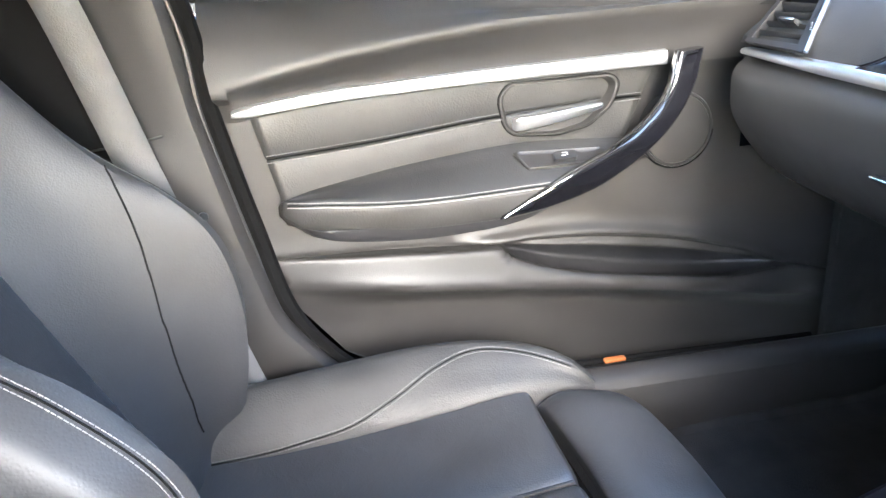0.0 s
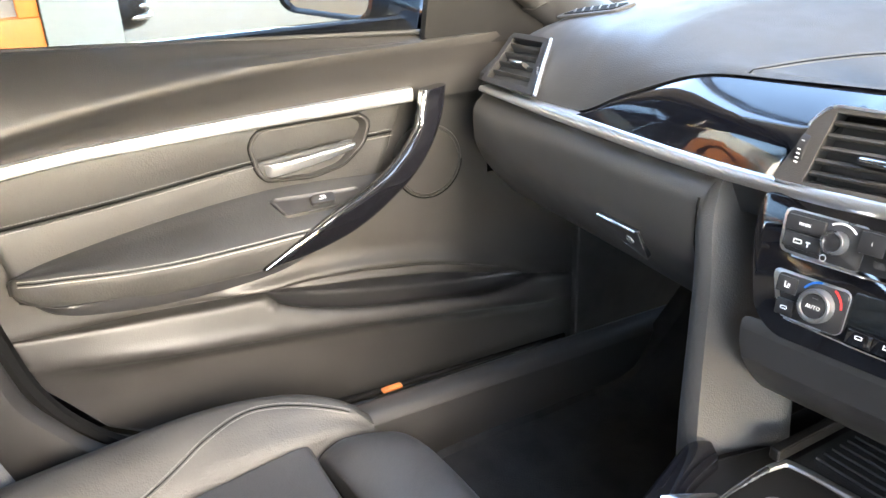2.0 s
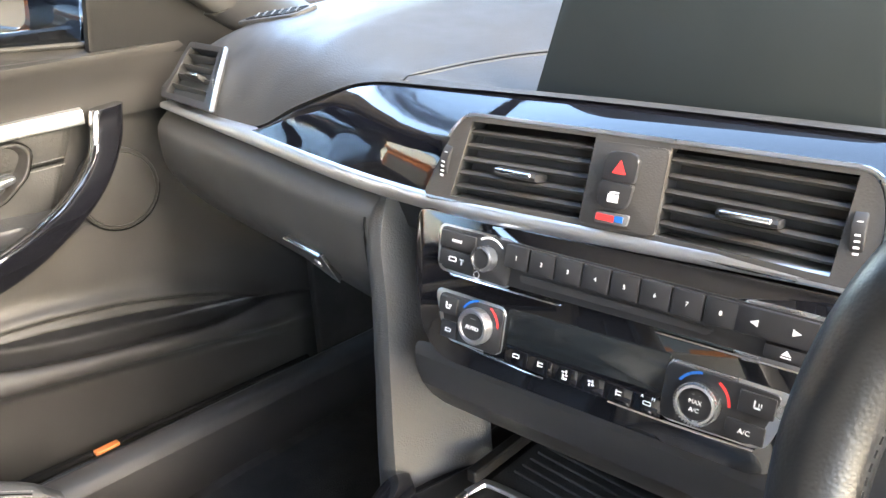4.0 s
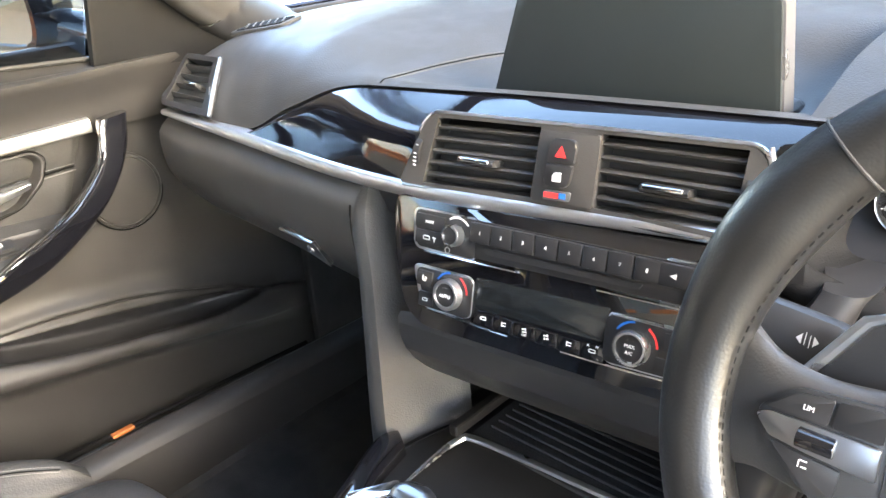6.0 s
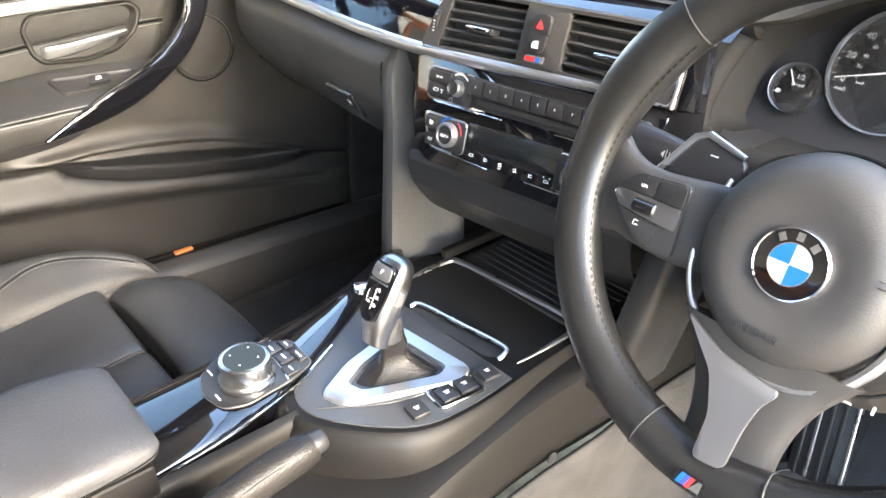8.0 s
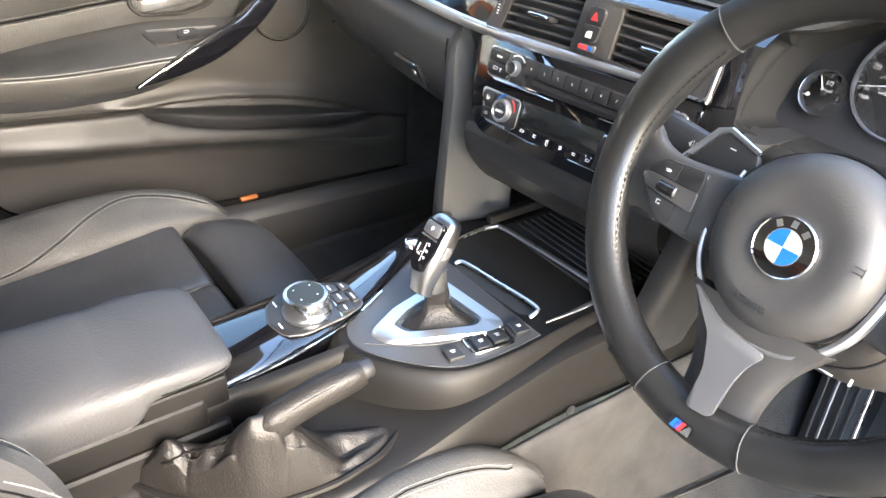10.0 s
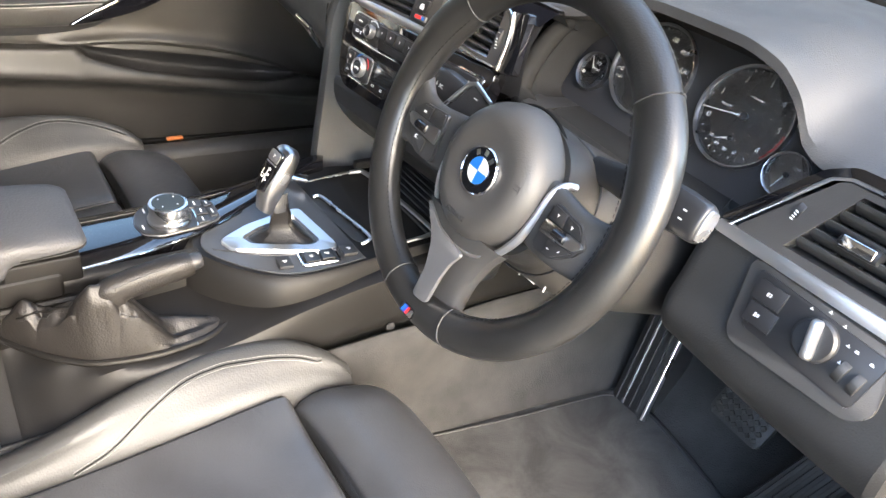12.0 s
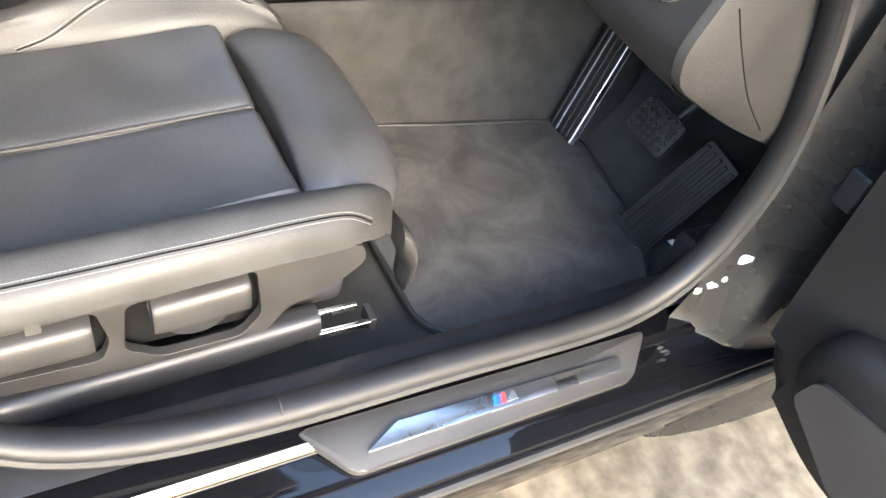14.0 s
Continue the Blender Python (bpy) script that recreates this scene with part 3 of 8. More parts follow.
# bright flat strip, slightly crowned, pinched to a tip at the rear
rows = []
for i in range(80):
    t = i / 79
    y = 0.040 + t * 0.628
    w = (0.0076 + 0.0034 * t) * min(1, (0.30 + t * 16) ** 0.5)
    x, z = door_x(y) - 0.012, strip_z(y)
    rows.append([V(x - 0.018, y, z + w), V(x - 0.004, y, z + w), V(x + 0.001, y, z + w * 0.82), V(x + 0.0035, y, z + w * 0.1), V(x + 0.002, y, z - w * 0.8), V(x - 0.002, y, z - w), V(x - 0.018, y, z - w)])
part("trim_strip", sheet(rows, close_v=True, caps=True), SATIN, door, "satin silver trim strip", angle=50)

# scooped recess with the opening lever
rc = basis((door_x(0.5) - 0.031, 0.500, 0.811), (0, 1, 0.0), (0, 0, 1))
outline = rounded([(-0.092, 0.020), (-0.076, 0.040), (0.084, 0.040), (0.098, 0.026), (0.086, -0.006), (0.050, -0.034), (0.0, -0.043), (-0.070, -0.037), (-0.084, -0.022)], 0.011, 6)
rim = bmesh.new()
lv = []
for s, dx, dz in ((1.01, 0, -0.006), (1.0, 0, 0.0042), (0.985, 0, 0.0064), (0.945, 0, 0.0066), (0.925, 0, 0.004), (0.88, 0.0, -0.004), (0.80, 0.0, -0.011), (0.62, 0.0, -0.016), (0.35, 0.0, -0.018)):
    lv.append([rim.verts.new(rc @ V(x * s, y * (s - 0.02 * (s < 0.98)), dz)) for x, y in outline])
for p, q in zip(lv, lv[1:]):
    for k in range(len(p)):
        rim.faces.new((p[k], p[(k + 1) % len(p)], q[(k + 1) % len(p)], q[k]))
rim.faces.new(lv[-1])
recess = part("handle_recess", rim, DOOR_SKIN, door, "scooped recess round the lever", angle=70)
part("recess_joint", tube([rc @ V(x * 1.005, y * 1.01, 0.0045) for x, y in outline], 0.0010, 0, 6, closed=True), GROOVE_AND_SHADE, door, "dark joint round the recess")
lever = loft([ring(rc @ V(x, y, z), rc.to_3x3() @ V(0, 1, 0.3), rc.to_3x3() @ V(0, 0, 1), w, 0.0045, 2.8, 12) for x, y, z, w in
              ((-0.070, -0.020, 0.000, 0.0075), (-0.062, -0.020, 0.008, 0.0105), (-0.035, -0.018, 0.0115, 0.0095), (0.0, -0.014, 0.012, 0.0085), (0.035, -0.009, 0.0115, 0.007), (0.062, -0.005, 0.010, 0.0045), (0.068, -0.004, 0.007, 0.003))], 36, 22)
part("door_handle", lever, SATIN, recess, "bright satin lever")
part("lever_seat", moved(prism(rounded([(-0.072, -0.006), (-0.074, -0.030), (0.0, -0.036), (0.044, -0.026), (0.06, -0.008)], 0.008), 0.003, -0.0165, 0.001), rc), PLASTIC_DARK, recess, "dark moulding under the lever")

# armrest, a long padded shelf with a soft rolled edge
secs = []
for y, xi, ze, zb in ((0.082, -0.755, 0.712, 0.704), (0.092, -0.728, 0.728, 0.697), (0.13, -0.712, 0.729, 0.683), (0.23, -0.703, 0.722, 0.671), (0.33, -0.702, 0.718, 0.667), (0.43, -0.703, 0.719, 0.671), (0.50, -0.708, 0.721, 0.688), (0.56, -0.722, 0.726, 0.706), (0.61, -0.748, 0.733, 0.722), (0.635, -0.77, 0.736, 0.730)):
    xo = door_x(y) - 0.042
    zt = arm_back(y) + 0.002
    secs.append([V(xo, y, zt), V(xo * 0.62 + xi * 0.38, y, zt * 0.62 + ze * 0.38 + 0.003), V(xo * 0.2 + xi * 0.8, y, zt * 0.12 + ze * 0.88 + 0.005), V(xi - 0.004, y, ze + 0.001), V(xi, y, ze - 0.008), V(xi - 0.003, y, (ze + zb) / 2 - 0.004), V(xi - 0.014, y, zb + 0.004), V((xo + xi) / 2, y, zb - 0.002), V(xo, y, zb)])
bm = loft(secs, 70, 54)
tree = surface_of(bm)
part("armrest", bm, LEATHER, door, "padded black leather armrest")
double_seam([(-0.7275, 0.0955, 0.7275), (-0.7105, 0.13, 0.7295), (-0.7010, 0.23, 0.7222), (-0.7000, 0.33, 0.7182), (-0.7030, 0.46, 0.7202)], tree, (0.8, 0, 0.6), door, 0.0034, THREAD, 0.0007)
part("armrest_base", loft([[V(door_x(y) - 0.045, y, 0.69), V(xf, y, 0.69), V(xf + 0.001, y, z0 + 0.012), V(xf - 0.008, y, z0), V(door_x(y) - 0.045, y, z0 - 0.003)] for y, xf, z0 in ((0.09, -0.755, 0.690), (0.13, -0.722, 0.676), (0.2, -0.717, 0.662), (0.3, -0.716, 0.656), (0.40, -0.718, 0.660), (0.46, -0.726, 0.672), (0.52, -0.745, 0.688))], 40, 24), PLASTIC_DARK, door, "black plastic foot of the armrest")
# window switch in a shallow dish
sw = basis((-0.7515, 0.492, 0.7425), (0, 1, -0.02), (-0.92, 0, 0.39))
dish = rounded([(-0.070, 0.020), (0.074, 0.012), (0.062, -0.010), (0.036, -0.020), (-0.056, -0.022)], 0.009, 5)
bm = bmesh.new()
lv = [[bm.verts.new(sw @ V(x * s, y * s, z)) for x, y in dish] for s, z in ((1.0, -0.006), (1.0, 0.0024), (0.97, 0.0034), (0.92, 0.0028), (0.84, 0.0004), (0.5, 0.0))]
for p, q in zip(lv, lv[1:]):
    for k in range(len(p)):
        bm.faces.new((p[k], p[(k + 1) % len(p)], q[(k + 1) % len(p)], q[k]))
bm.faces.new(lv[-1])
part("switch_plate", bm, DOOR_SKIN, door, "shallow moulded switch dish", angle=60)
switch = part("window_switch", moved(prism(rounded([(-0.014, -0.010), (0.022, -0.010), (0.026, 0.008), (-0.010, 0.008)], 0.004), 0.006, 0, 0.002), sw), BUTTON, door, "black window switch")
part("symbol", moved(joined(box(0.008, 0.0012, 0.0006, (0.006, 0.003, 0.0062)), box(0.0012, 0.006, 0.0006, (0.009, 0, 0.0062)), box(0.007, 0.0014, 0.0006, (0.003, -0.003, 0.0062))), sw), WHITE, switch)

# the gloss pull handle sweeping down and back, with its bright inner edge
inn = [(0.67, 0.878), (0.651, 0.821), (0.608, 0.784), (0.557, 0.759), (0.49, 0.735), (0.437, 0.709), (0.389, 0.681)]
out = [(0.716, 0.88), (0.701, 0.831), (0.664, 0.782), (0.614, 0.745), (0.54, 0.707), (0.465, 0.688), (0.386, 0.676)]
xs = [-0.752, -0.744, -0.728, -0.713, -0.702, -0.696, -0.699]
secs, edge = [], []
for k in range(7):
    ci, co_ = Vector(inn[k]), Vector(out[k])
    mid, wv = (ci + co_) / 2, (co_ - ci)
    nrm = V(0, wv.x, wv.y).normalized()
    secs.append(ring((xs[k] - 0.008, mid.x, mid.y), nrm - V(0.22, 0, 0), (1, 0, 0), wv.length / 2, 0.012 if k < 5 else (0.009 if k == 5 else 0.004), 4.2, 20))
    edge.append((xs[k] + 0.001, ci.x * 0.96 + co_.x * 0.04, ci.y * 0.96 + co_.y * 0.04))
part("pull_handle", loft(secs, 70, 32), GLOSS, door, "piano-black curved pull handle")
part("handle_edge", tube(edge, [0.0030, 0.0030, 0.0026, 0.0020, 0.0014, 0.0010, 0.0007], 60, 8), CHROME, door, "thin bright edge of the pull handle")

# round loudspeaker cover ahead of the handle
spk = basis((door_x(0.70) - 0.0295, 0.700, 0.752), (0, 1, 0), (0, 0, 1))
part("speaker_cover", moved(lathe([(0.060, -0.012), (0.0600, 0.0), (0.058, 0.003), (0.0555, 0.0035), (0.0545, 0.0005), (0.053, 0.003), (0.03, 0.005), (0.001, 0.006)], 56), spk), DOOR_SKIN, door, "round grey loudspeaker cover")

part("speaker_joint", moved(tube([V(0.0605 * math.cos(radians(k)), 0.0605 * math.sin(radians(k)), 0.0015) for k in range(185, 356, 10)], 0.0014, 60, 6), spk), GROOVE_AND_SHADE, door, "dark joint under the loudspeaker cover")

# lower panel with the long ridge and the leaf-shaped map pocket
def drawn(points, n, passes=2):
    """Even points along a bent line, with its corners slightly rounded."""
    p = np.array(points, float)
    at_ = np.concatenate(([0.0], np.cumsum(np.hypot(*np.diff(p, axis=0).T) + 1e-7)))
    s_ = np.linspace(0, at_[-1], n)
    q = np.stack([np.interp(s_, at_, p[:, k]) for k in (0, 1)], axis=1)
    for k in range(passes):
        q[1:-1] = (q[:-2] + 2 * q[1:-1] + q[2:]) / 4
    return q


rows, pocket_dark_rows = [], []
for i in range(140):
    y = 0.03 + i * 1.29 / 139
    zl = flow(y, (0.03, 0.27, 0.425, 0.55, 0.71, 0.82, 0.95, 1.4), (0.618, 0.586, 0.562, 0.540, 0.508, 0.488, 0.460, 0.345))
    zt = ease(y, (0.03, 0.25, 0.395, 0.45, 0.507, 0.66, 0.82, 0.90, 1.4), (0.640, 0.626, 0.612, 0.6125, 0.610, 0.587, 0.540, 0.500, 0.38))
    zb = min(zt, ease(y, (0.03, 0.25, 0.395, 0.425, 0.55, 0.71, 0.82, 0.90, 1.4), (0.640, 0.626, 0.612, 0.590, 0.547, 0.513, 0.498, 0.500, 0.38)))
    d = zt - zb
    k = min(1.0, d / 0.045)
    grow = ease(y, (0.03, 0.30, 0.86, 1.02), (0.0, 1.0, 1.0, 0.0))
    lip = 0.017 * ease(y, (0.33, 0.42, 0.85, 0.95), (0.0, 1.0, 1.0, 0.0))
    x0 = door_x(y) - 0.034
    xr = x0 + 0.030 * grow
    top = [(x0 + 0.003, 0.712), (x0 + 0.003, zt + 0.030), (x0 + 0.004 + 0.2 * lip, zt + 0.016), (x0 + 0.005 + 0.9 * lip, zt + 0.005), (x0 + 0.004 + lip, zt)]
    hollow = [(x0 + 0.004 + lip - 0.006 * k, zt - 0.05 * d), (x0 + 0.002 + 0.2 * lip * k, zt - 0.10 * d), (x0 + 0.002 + 0.9 * lip * k, zt - 0.26 * d), (x0 + 0.002 + 0.85 * lip * k, zt - 0.36 * d), (x0 - 0.026 * k, zt - 0.50 * d), (x0 - 0.056 * k, zb - 0.008 * k), (x0 - 0.020 * k, zb - 0.022 * k), (xr - 0.006, zb - 0.004 * k)]
    foot = [(xr, zb), (x0 + 0.038 * grow, min(zb - 0.001, zl + 0.003)), (x0 + 0.043 * grow, zl - 0.008), (x0 + 0.040 * grow, zl - 0.020), (x0 + 0.016 * grow, zl - 0.034), (x0 - 0.002 * grow, zl - 0.052), (x0 - 0.006, zl - 0.085), (x0 - 0.008, min(0.40, zl - 0.115)), (x0 - 0.010, min(0.33, zl - 0.15))]
    rows.append([V(p[0], max(y, door_edge(max(p[1], 0.41)) + 0.012), p[1]) for p in drawn(top + hollow + foot, 110)])
    if d > 0.003:
        pocket_dark_rows.append([V(p[0] + 0.0016, y, p[1] + 0.0006) for p in drawn(hollow[3:] + foot[:1], 30)[3:-1]])
part("lower_panel", sheet(rows), DOOR_SKIN, door, "grey-black lower panel with a long map pocket", angle=75)
# dark sheet low in the hollow puts the pocket's shade into the colour
part("pocket_shade", sheet(pocket_dark_rows), PLASTIC_DARK, door, "dark sheet low in the map pocket, standing in for shade", angle=75)

part("lock_pin", moved(lathe([(0.011, 0), (0.010, 0.003), (0.0045, 0.0045), (0.004, 0.02), (0.0045, 0.024), (0.003, 0.027)], 24), Matrix.Translation((-0.792, 0.098, 0.9855))), PLASTIC_DARK, door, "small black lock pin")
part("window_seal", tube([(-0.815, 0.0, 0.995), (-0.815, 0.4, 0.971), (-0.815, 0.78, 0.948)], 0.004, 40, 8), RUBBER, door, "black window wiper strip")
solo("window_1", sheet([[V(-0.822, -0.02, 0.98), V(-0.822, 0.70, 0.945)], [V(-0.78, -0.02, 1.14), V(-0.78, 0.72, 1.12)], [V(-0.66, -0.03, 1.29), V(-0.66, 0.45, 1.26)]]), GLASS, "clear side window of the passenger door", "window", kind="structure", solid=0.004).visible_shadow = False
# mirror triangle at the front of the window
solo("mirror_triangle", moved(prism(rounded([(0.0, -0.012), (0.20, -0.012), (0.20, 0.06), (0.06, 0.19), (0.012, 0.19)], 0.010), 0.02, 0, 0.004), basis((-0.805, 0.70, 0.952), (0.15, 1, -0.06), (0.1, 0, 1))), TRIANGLE, "black plastic triangle at the mirror foot", "trim", kind="structure")

# door mirror outside
mir = thing("wing_mirror", "black wing mirror outside the passenger window", "mirror", (-0.98, 0.80, 1.02))
mf = basis((-1.06, 0.645, 1.040), (0.925, 0.38, 0), (0, -0.03, 1))
oval = rounded([(-0.10, -0.072), (0.115, -0.084), (0.128, -0.02), (0.10, 0.080), (-0.09, 0.086), (-0.125, 0.03)], 0.035, 6)
shell = bmesh.new()
loops = [[shell.verts.new(mf @ V(x * s, y * s, z)) for x, y in oval] for s, z in ((0.90, -0.004), (0.94, 0.004), (1.02, 0.006), (1.07, -0.012), (1.06, -0.05), (0.9, -0.09), (0.5, -0.115))]
for p, q in zip(loops, loops[1:]):
    for k in range(len(p)):
        shell.faces.new((p[k], p[(k + 1) % len(p)], q[(k + 1) % len(p)], q[k]))
shell.faces.new(loops[-1])
part("housing", shell, PAINT, mir, "gloss black mirror housing")
part("mirror_glass", moved(prism([(x * 0.93, y * 0.93) for x, y in oval], 0.002, -0.004), mf), MIRROR, mir)
part("mirror_foot", loft([ring((-0.955, 0.735, 0.990), (0, 1, 0), (0, 0, 1), 0.030, 0.024), ring((-0.88, 0.775, 0.975), (0, 1, 0), (0, 0, 1), 0.045, 0.026), ring((-0.81, 0.80, 0.965), (0, 1, 0), (0, 0, 1), 0.055, 0.03)], 12, 20), PAINT, mir)

# ---- the dashboard ----
dash = thing("dashboard", "black soft-skin dashboard with silver strip and gloss trim", "dashboard", (0, 0.95, 0.70))


def strip_line(x):
    """Place of the silver strip's middle on the dashboard's face."""
    y = flow(x, (-0.71, -0.45, -0.22, -0.12, 0.0, 0.20), (0.748, 0.725, 0.696, 0.693, 0.703, 0.724))
    z = flow(x, (-0.71, -0.45, -0.16, 0.0, 0.20), (0.877, 0.879, 0.889, 0.897, 0.907))
    return y, z


def lower_edge(x):
    """Lower edge of the upper pad along the gloss trim (height, and how far it stands forward)."""
    z = flow(x, (-0.72, -0.57, -0.511, -0.47, -0.422, -0.364, -0.321, -0.281, -0.238, -0.174, -0.083, 0.19), (0.886, 0.884, 0.883, 0.8885, 0.911, 0.935, 0.951, 0.9595, 0.9625, 0.9655, 0.970, 0.979))
    y = flow(x, (-0.72, -0.54, -0.35, 0.19), (0.752, 0.738, 0.744, 0.764))
    return y, z


# upper pad: from its lower edge over the crown to the windscreen, scooped out before the screen
rows = []
for i in range(110):
    x = -0.735 + i * 0.93 / 109
    yl, zl = lower_edge(x)
    crown = ease(x, (-0.735, -0.70, -0.62, -0.45, -0.2, 0.195), (0.950, 0.968, 0.988, 0.999, 1.006, 1.012))
    scoop = ease(x, (-0.40, -0.26, -0.15), (0.0, 0.55, 1.0))
    lean = ease(x, (-0.60, -0.50), (0.0, 1.0))
    slope = [(yl + 0.03, zl - 0.003), (yl + 0.010, zl - 0.002), (yl + 0.005, zl + 0.002), (yl + 0.010, zl + (crown - zl) * 0.16), (yl + 0.046 - 0.014 * lean, zl + (crown - zl) * 0.52), (yl + 0.100 - 0.022 * lean, zl + (crown - zl) * 0.83), (yl + 0.18, crown), (1.04, crown + 0.004), (1.16, crown - 0.004), (1.28, crown - 0.03)]
    dish = [(yl + 0.03, zl - 0.002), (yl + 0.012, zl - 0.0015), (yl + 0.0065, zl + 0.0005), (yl + 0.012, zl + 0.003), (0.80, 0.955), (0.88, 0.956), (0.945, 0.972), (1.02, crown - 0.004), (1.16, crown - 0.004), (1.28, crown - 0.03)]
    ctrl = [(p[0] * (1 - scoop) + q[0] * scoop, p[1] * (1 - scoop) + q[1] * scoop) for p, q in zip(slope, dish)]
    rows.append([V(x, p[0], p[1]) for p in spline(ctrl, 48)])
pad_mesh = sheet(rows)
PASSENGER_TREE = surface_of(pad_mesh)
part("upper_pad", pad_mesh, DASH, dash, "grained grey-black upper pad")
pad_seam = [(-0.247, 0.757, 0.966), (-0.243, 0.800, 0.967), (-0.232, 0.846, 0.968), (-0.209, 0.895, 0.970), (-0.165, 0.938, 0.975), (-0.09, 0.965, 0.985), (0.0, 0.975, 0.985)]

# dark backing that closes the face behind trim and vents
rows = []
for i in range(50):
    x = -0.74 + i * 0.928 / 49
    y, z = strip_line(min(x, 0.19))
    top = lower_edge(x)[1] - 0.004
    rows.append([V(x, y + 0.035, min(z + 0.055, top)), V(x, y + 0.022, min(z + 0.03, top - 0.002)), V(x, y + 0.018, z), V(x, y + 0.02, z - 0.04)])
part("backing", sheet(rows), PLASTIC_DARK, dash)

# silver strip along the face
rows = []
for i in range(120):
    x = -0.712 + i * 0.882 / 119
    y, z = strip_line(x)
    h = ease(x, (-0.712, -0.60, -0.5, -0.35, -0.16, 0.0, 0.2), (0.004, 0.0065, 0.0075, 0.0075, 0.0072, 0.006, 0.005))
    rows.append([V(x, y + 0.014, z + h), V(x, y + 0.001, z + h), V(x, y - 0.002, z + h * 0.8), V(x, y - 0.004, z), V(x, y - 0.003, z - h * 0.8), V(x, y - 0.001, z - h), V(x, y + 0.014, z - h)])
part("trim_strip", sheet(rows, close_v=True, caps=True), SATIN, dash, "satin silver trim strip", angle=50)

# gloss black trim rising from the strip to the band above the vents
rows = []
for i in range(110):
    x = -0.548 + i * 0.745 / 109
    ys, zs = strip_line(x)
    yl, zl = lower_edge(x)
    z1 = max(zl - 0.002, zs + 0.0065)
    band = ease(x, (-0.150, -0.112), (0.0, 1.0))
    z0 = zs + 0.006 + (zl - 0.017 - zs - 0.006) * band
    y0 = ys + 0.002 + 0.018 * band
    deep = yl + 0.008 - y0
    rake = min(ease(x, (-0.45, -0.30, -0.22), (0.75, 0.48, 0.34)) * (z1 - z0), 0.8 * deep) * (1 - band) + 0.85 * deep * band
    curl = ease(x, (-0.42, -0.30), (9.0, 4.0))
    row = []
    for j in range(25):
        t = j / 24
        row.append(V(x, y0 + rake * t + (deep - rake) * t ** curl, z0 + (z1 - z0) * t))
    rows.append(row)
part("gloss_trim", sheet(rows), GLOSS, dash, "piano-black trim panel")

# lower face with the glove box
def face(x, v):
    """Lower dashboard on the passenger side: v runs from the strip down and under."""
    y, z = strip_line(max(x, -0.71))
    ctrl = [(y + 0.010, z - 0.008), (y - 0.010, z - 0.026), (y - 0.012, z - 0.06), (y - 0.006, z - 0.09), (y + 0.022, z - 0.132), (y + 0.075, z - 0.185), (y + 0.16, z - 0.235)]
    return ctrl


rows = []
for i in range(60):
    x = -0.715 + i * 0.492 / 59
    rows.append([V(x, p[0], p[1]) for p in spline(face(x, 0), 34)])
glove = part("glovebox_lid", sheet(rows), PLASTIC, dash, "soft black glove box lid")
gl = basis((-0.360, 0.7175, 0.769), (1, -0.10, 0), (0.0, -0.50, 0.86))
part("latch_frame", moved(prism(rounded([(-0.037, 0.019), (0.040, 0.0235), (0.033, -0.024), (-0.006, -0.012)], 0.003), 0.006, -0.003, 0.001), gl), PLASTIC_DARK, glove, "dark slanted latch plate")
part("latch", moved(prism([(-0.037, 0.0165), (0.036, 0.0210), (0.038, 0.0240), (-0.038, 0.0195)], 0.0035, 0.0015, 0.0008), gl), CHROME, glove, "bright latch edge")
part("latch_edge", tube([gl @ V(0.040, 0.023, 0.0028), gl @ V(0.033, -0.024, 0.0028), gl @ V(-0.006, -0.012, 0.0028)], 0.0006, 0, 6), GREYTRIM, glove)
part("lock_barrel", moved(lathe([(0.006, 0), (0.0055, 0.003), (0.004, 0.0035), (0.003, 0.002)], 24), at(gl, 0.016, 0.002, 0.002)), GREYTRIM, glove)
part("lid_joint", tube([V(-0.2285, p[0] - 0.0004, p[1]) for p in spline(face(-0.2285, 0), 34)[3:24]], 0.0012, 0, 6), GROOVE_AND_SHADE, glove, "dark joint at the end of the lid")
# dark underside and footwell depth
rows = []
for i in range(20):
    x = -0.72 + i * 0.50 / 19
    y, z = strip_line(max(x, -0.71))
    rows.append([V(x, y + 0.15, z - 0.23), V(x, y + 0.30, z - 0.24), V(x, 1.33, z - 0.20)])
part("underside", sheet(rows), PLASTIC_DARK, dash)

# the defroster slot and its ribs at both upper corners
def demister(cx, cy, turn, label, lay, size=1.0):
    tree = PASSENGER_TREE if cx < 0 else DRIVER_TREE
    loc, nrm, i, dist = tree.ray_cast(V(cx, cy, 1.2), V(0, 0, -1))
    nrm = nrm if nrm.z > 0 else -nrm
    d = thing("demister_vent", label, "air vent", loc, group="demister vents")
    ex = V(math.cos(turn), math.sin(turn), 0)
    ex = (ex - nrm * ex.dot(nrm)).normalized()
    m = basis(loc + nrm * 0.0015, ex, nrm.cross(ex)) @ Matrix.Diagonal((size, size, 1, 1))
    part("surround", moved(prism(rounded([(-0.065, -0.017), (0.05, -0.022), (0.06, 0.018), (-0.045, 0.020)], 0.012), 0.004, -0.002, 0.0015), m), DASH, d)
    part("opening", moved(prism(rounded([(-0.052, -0.012), (0.042, -0.016), (0.050, 0.013), (-0.036, 0.014)], 0.008), 0.001, 0.0022), m), GROOVE_AND_SHADE, d)
    for k in range(6):
        part("slat", moved(box(0.0022, 0.026, 0.002, (-0.036 + k * 0.0145, 0, 0.0036), r=0.0006, rot=Matrix.Rotation(lay, 4, "Z")), m), DASH, d)
    return d



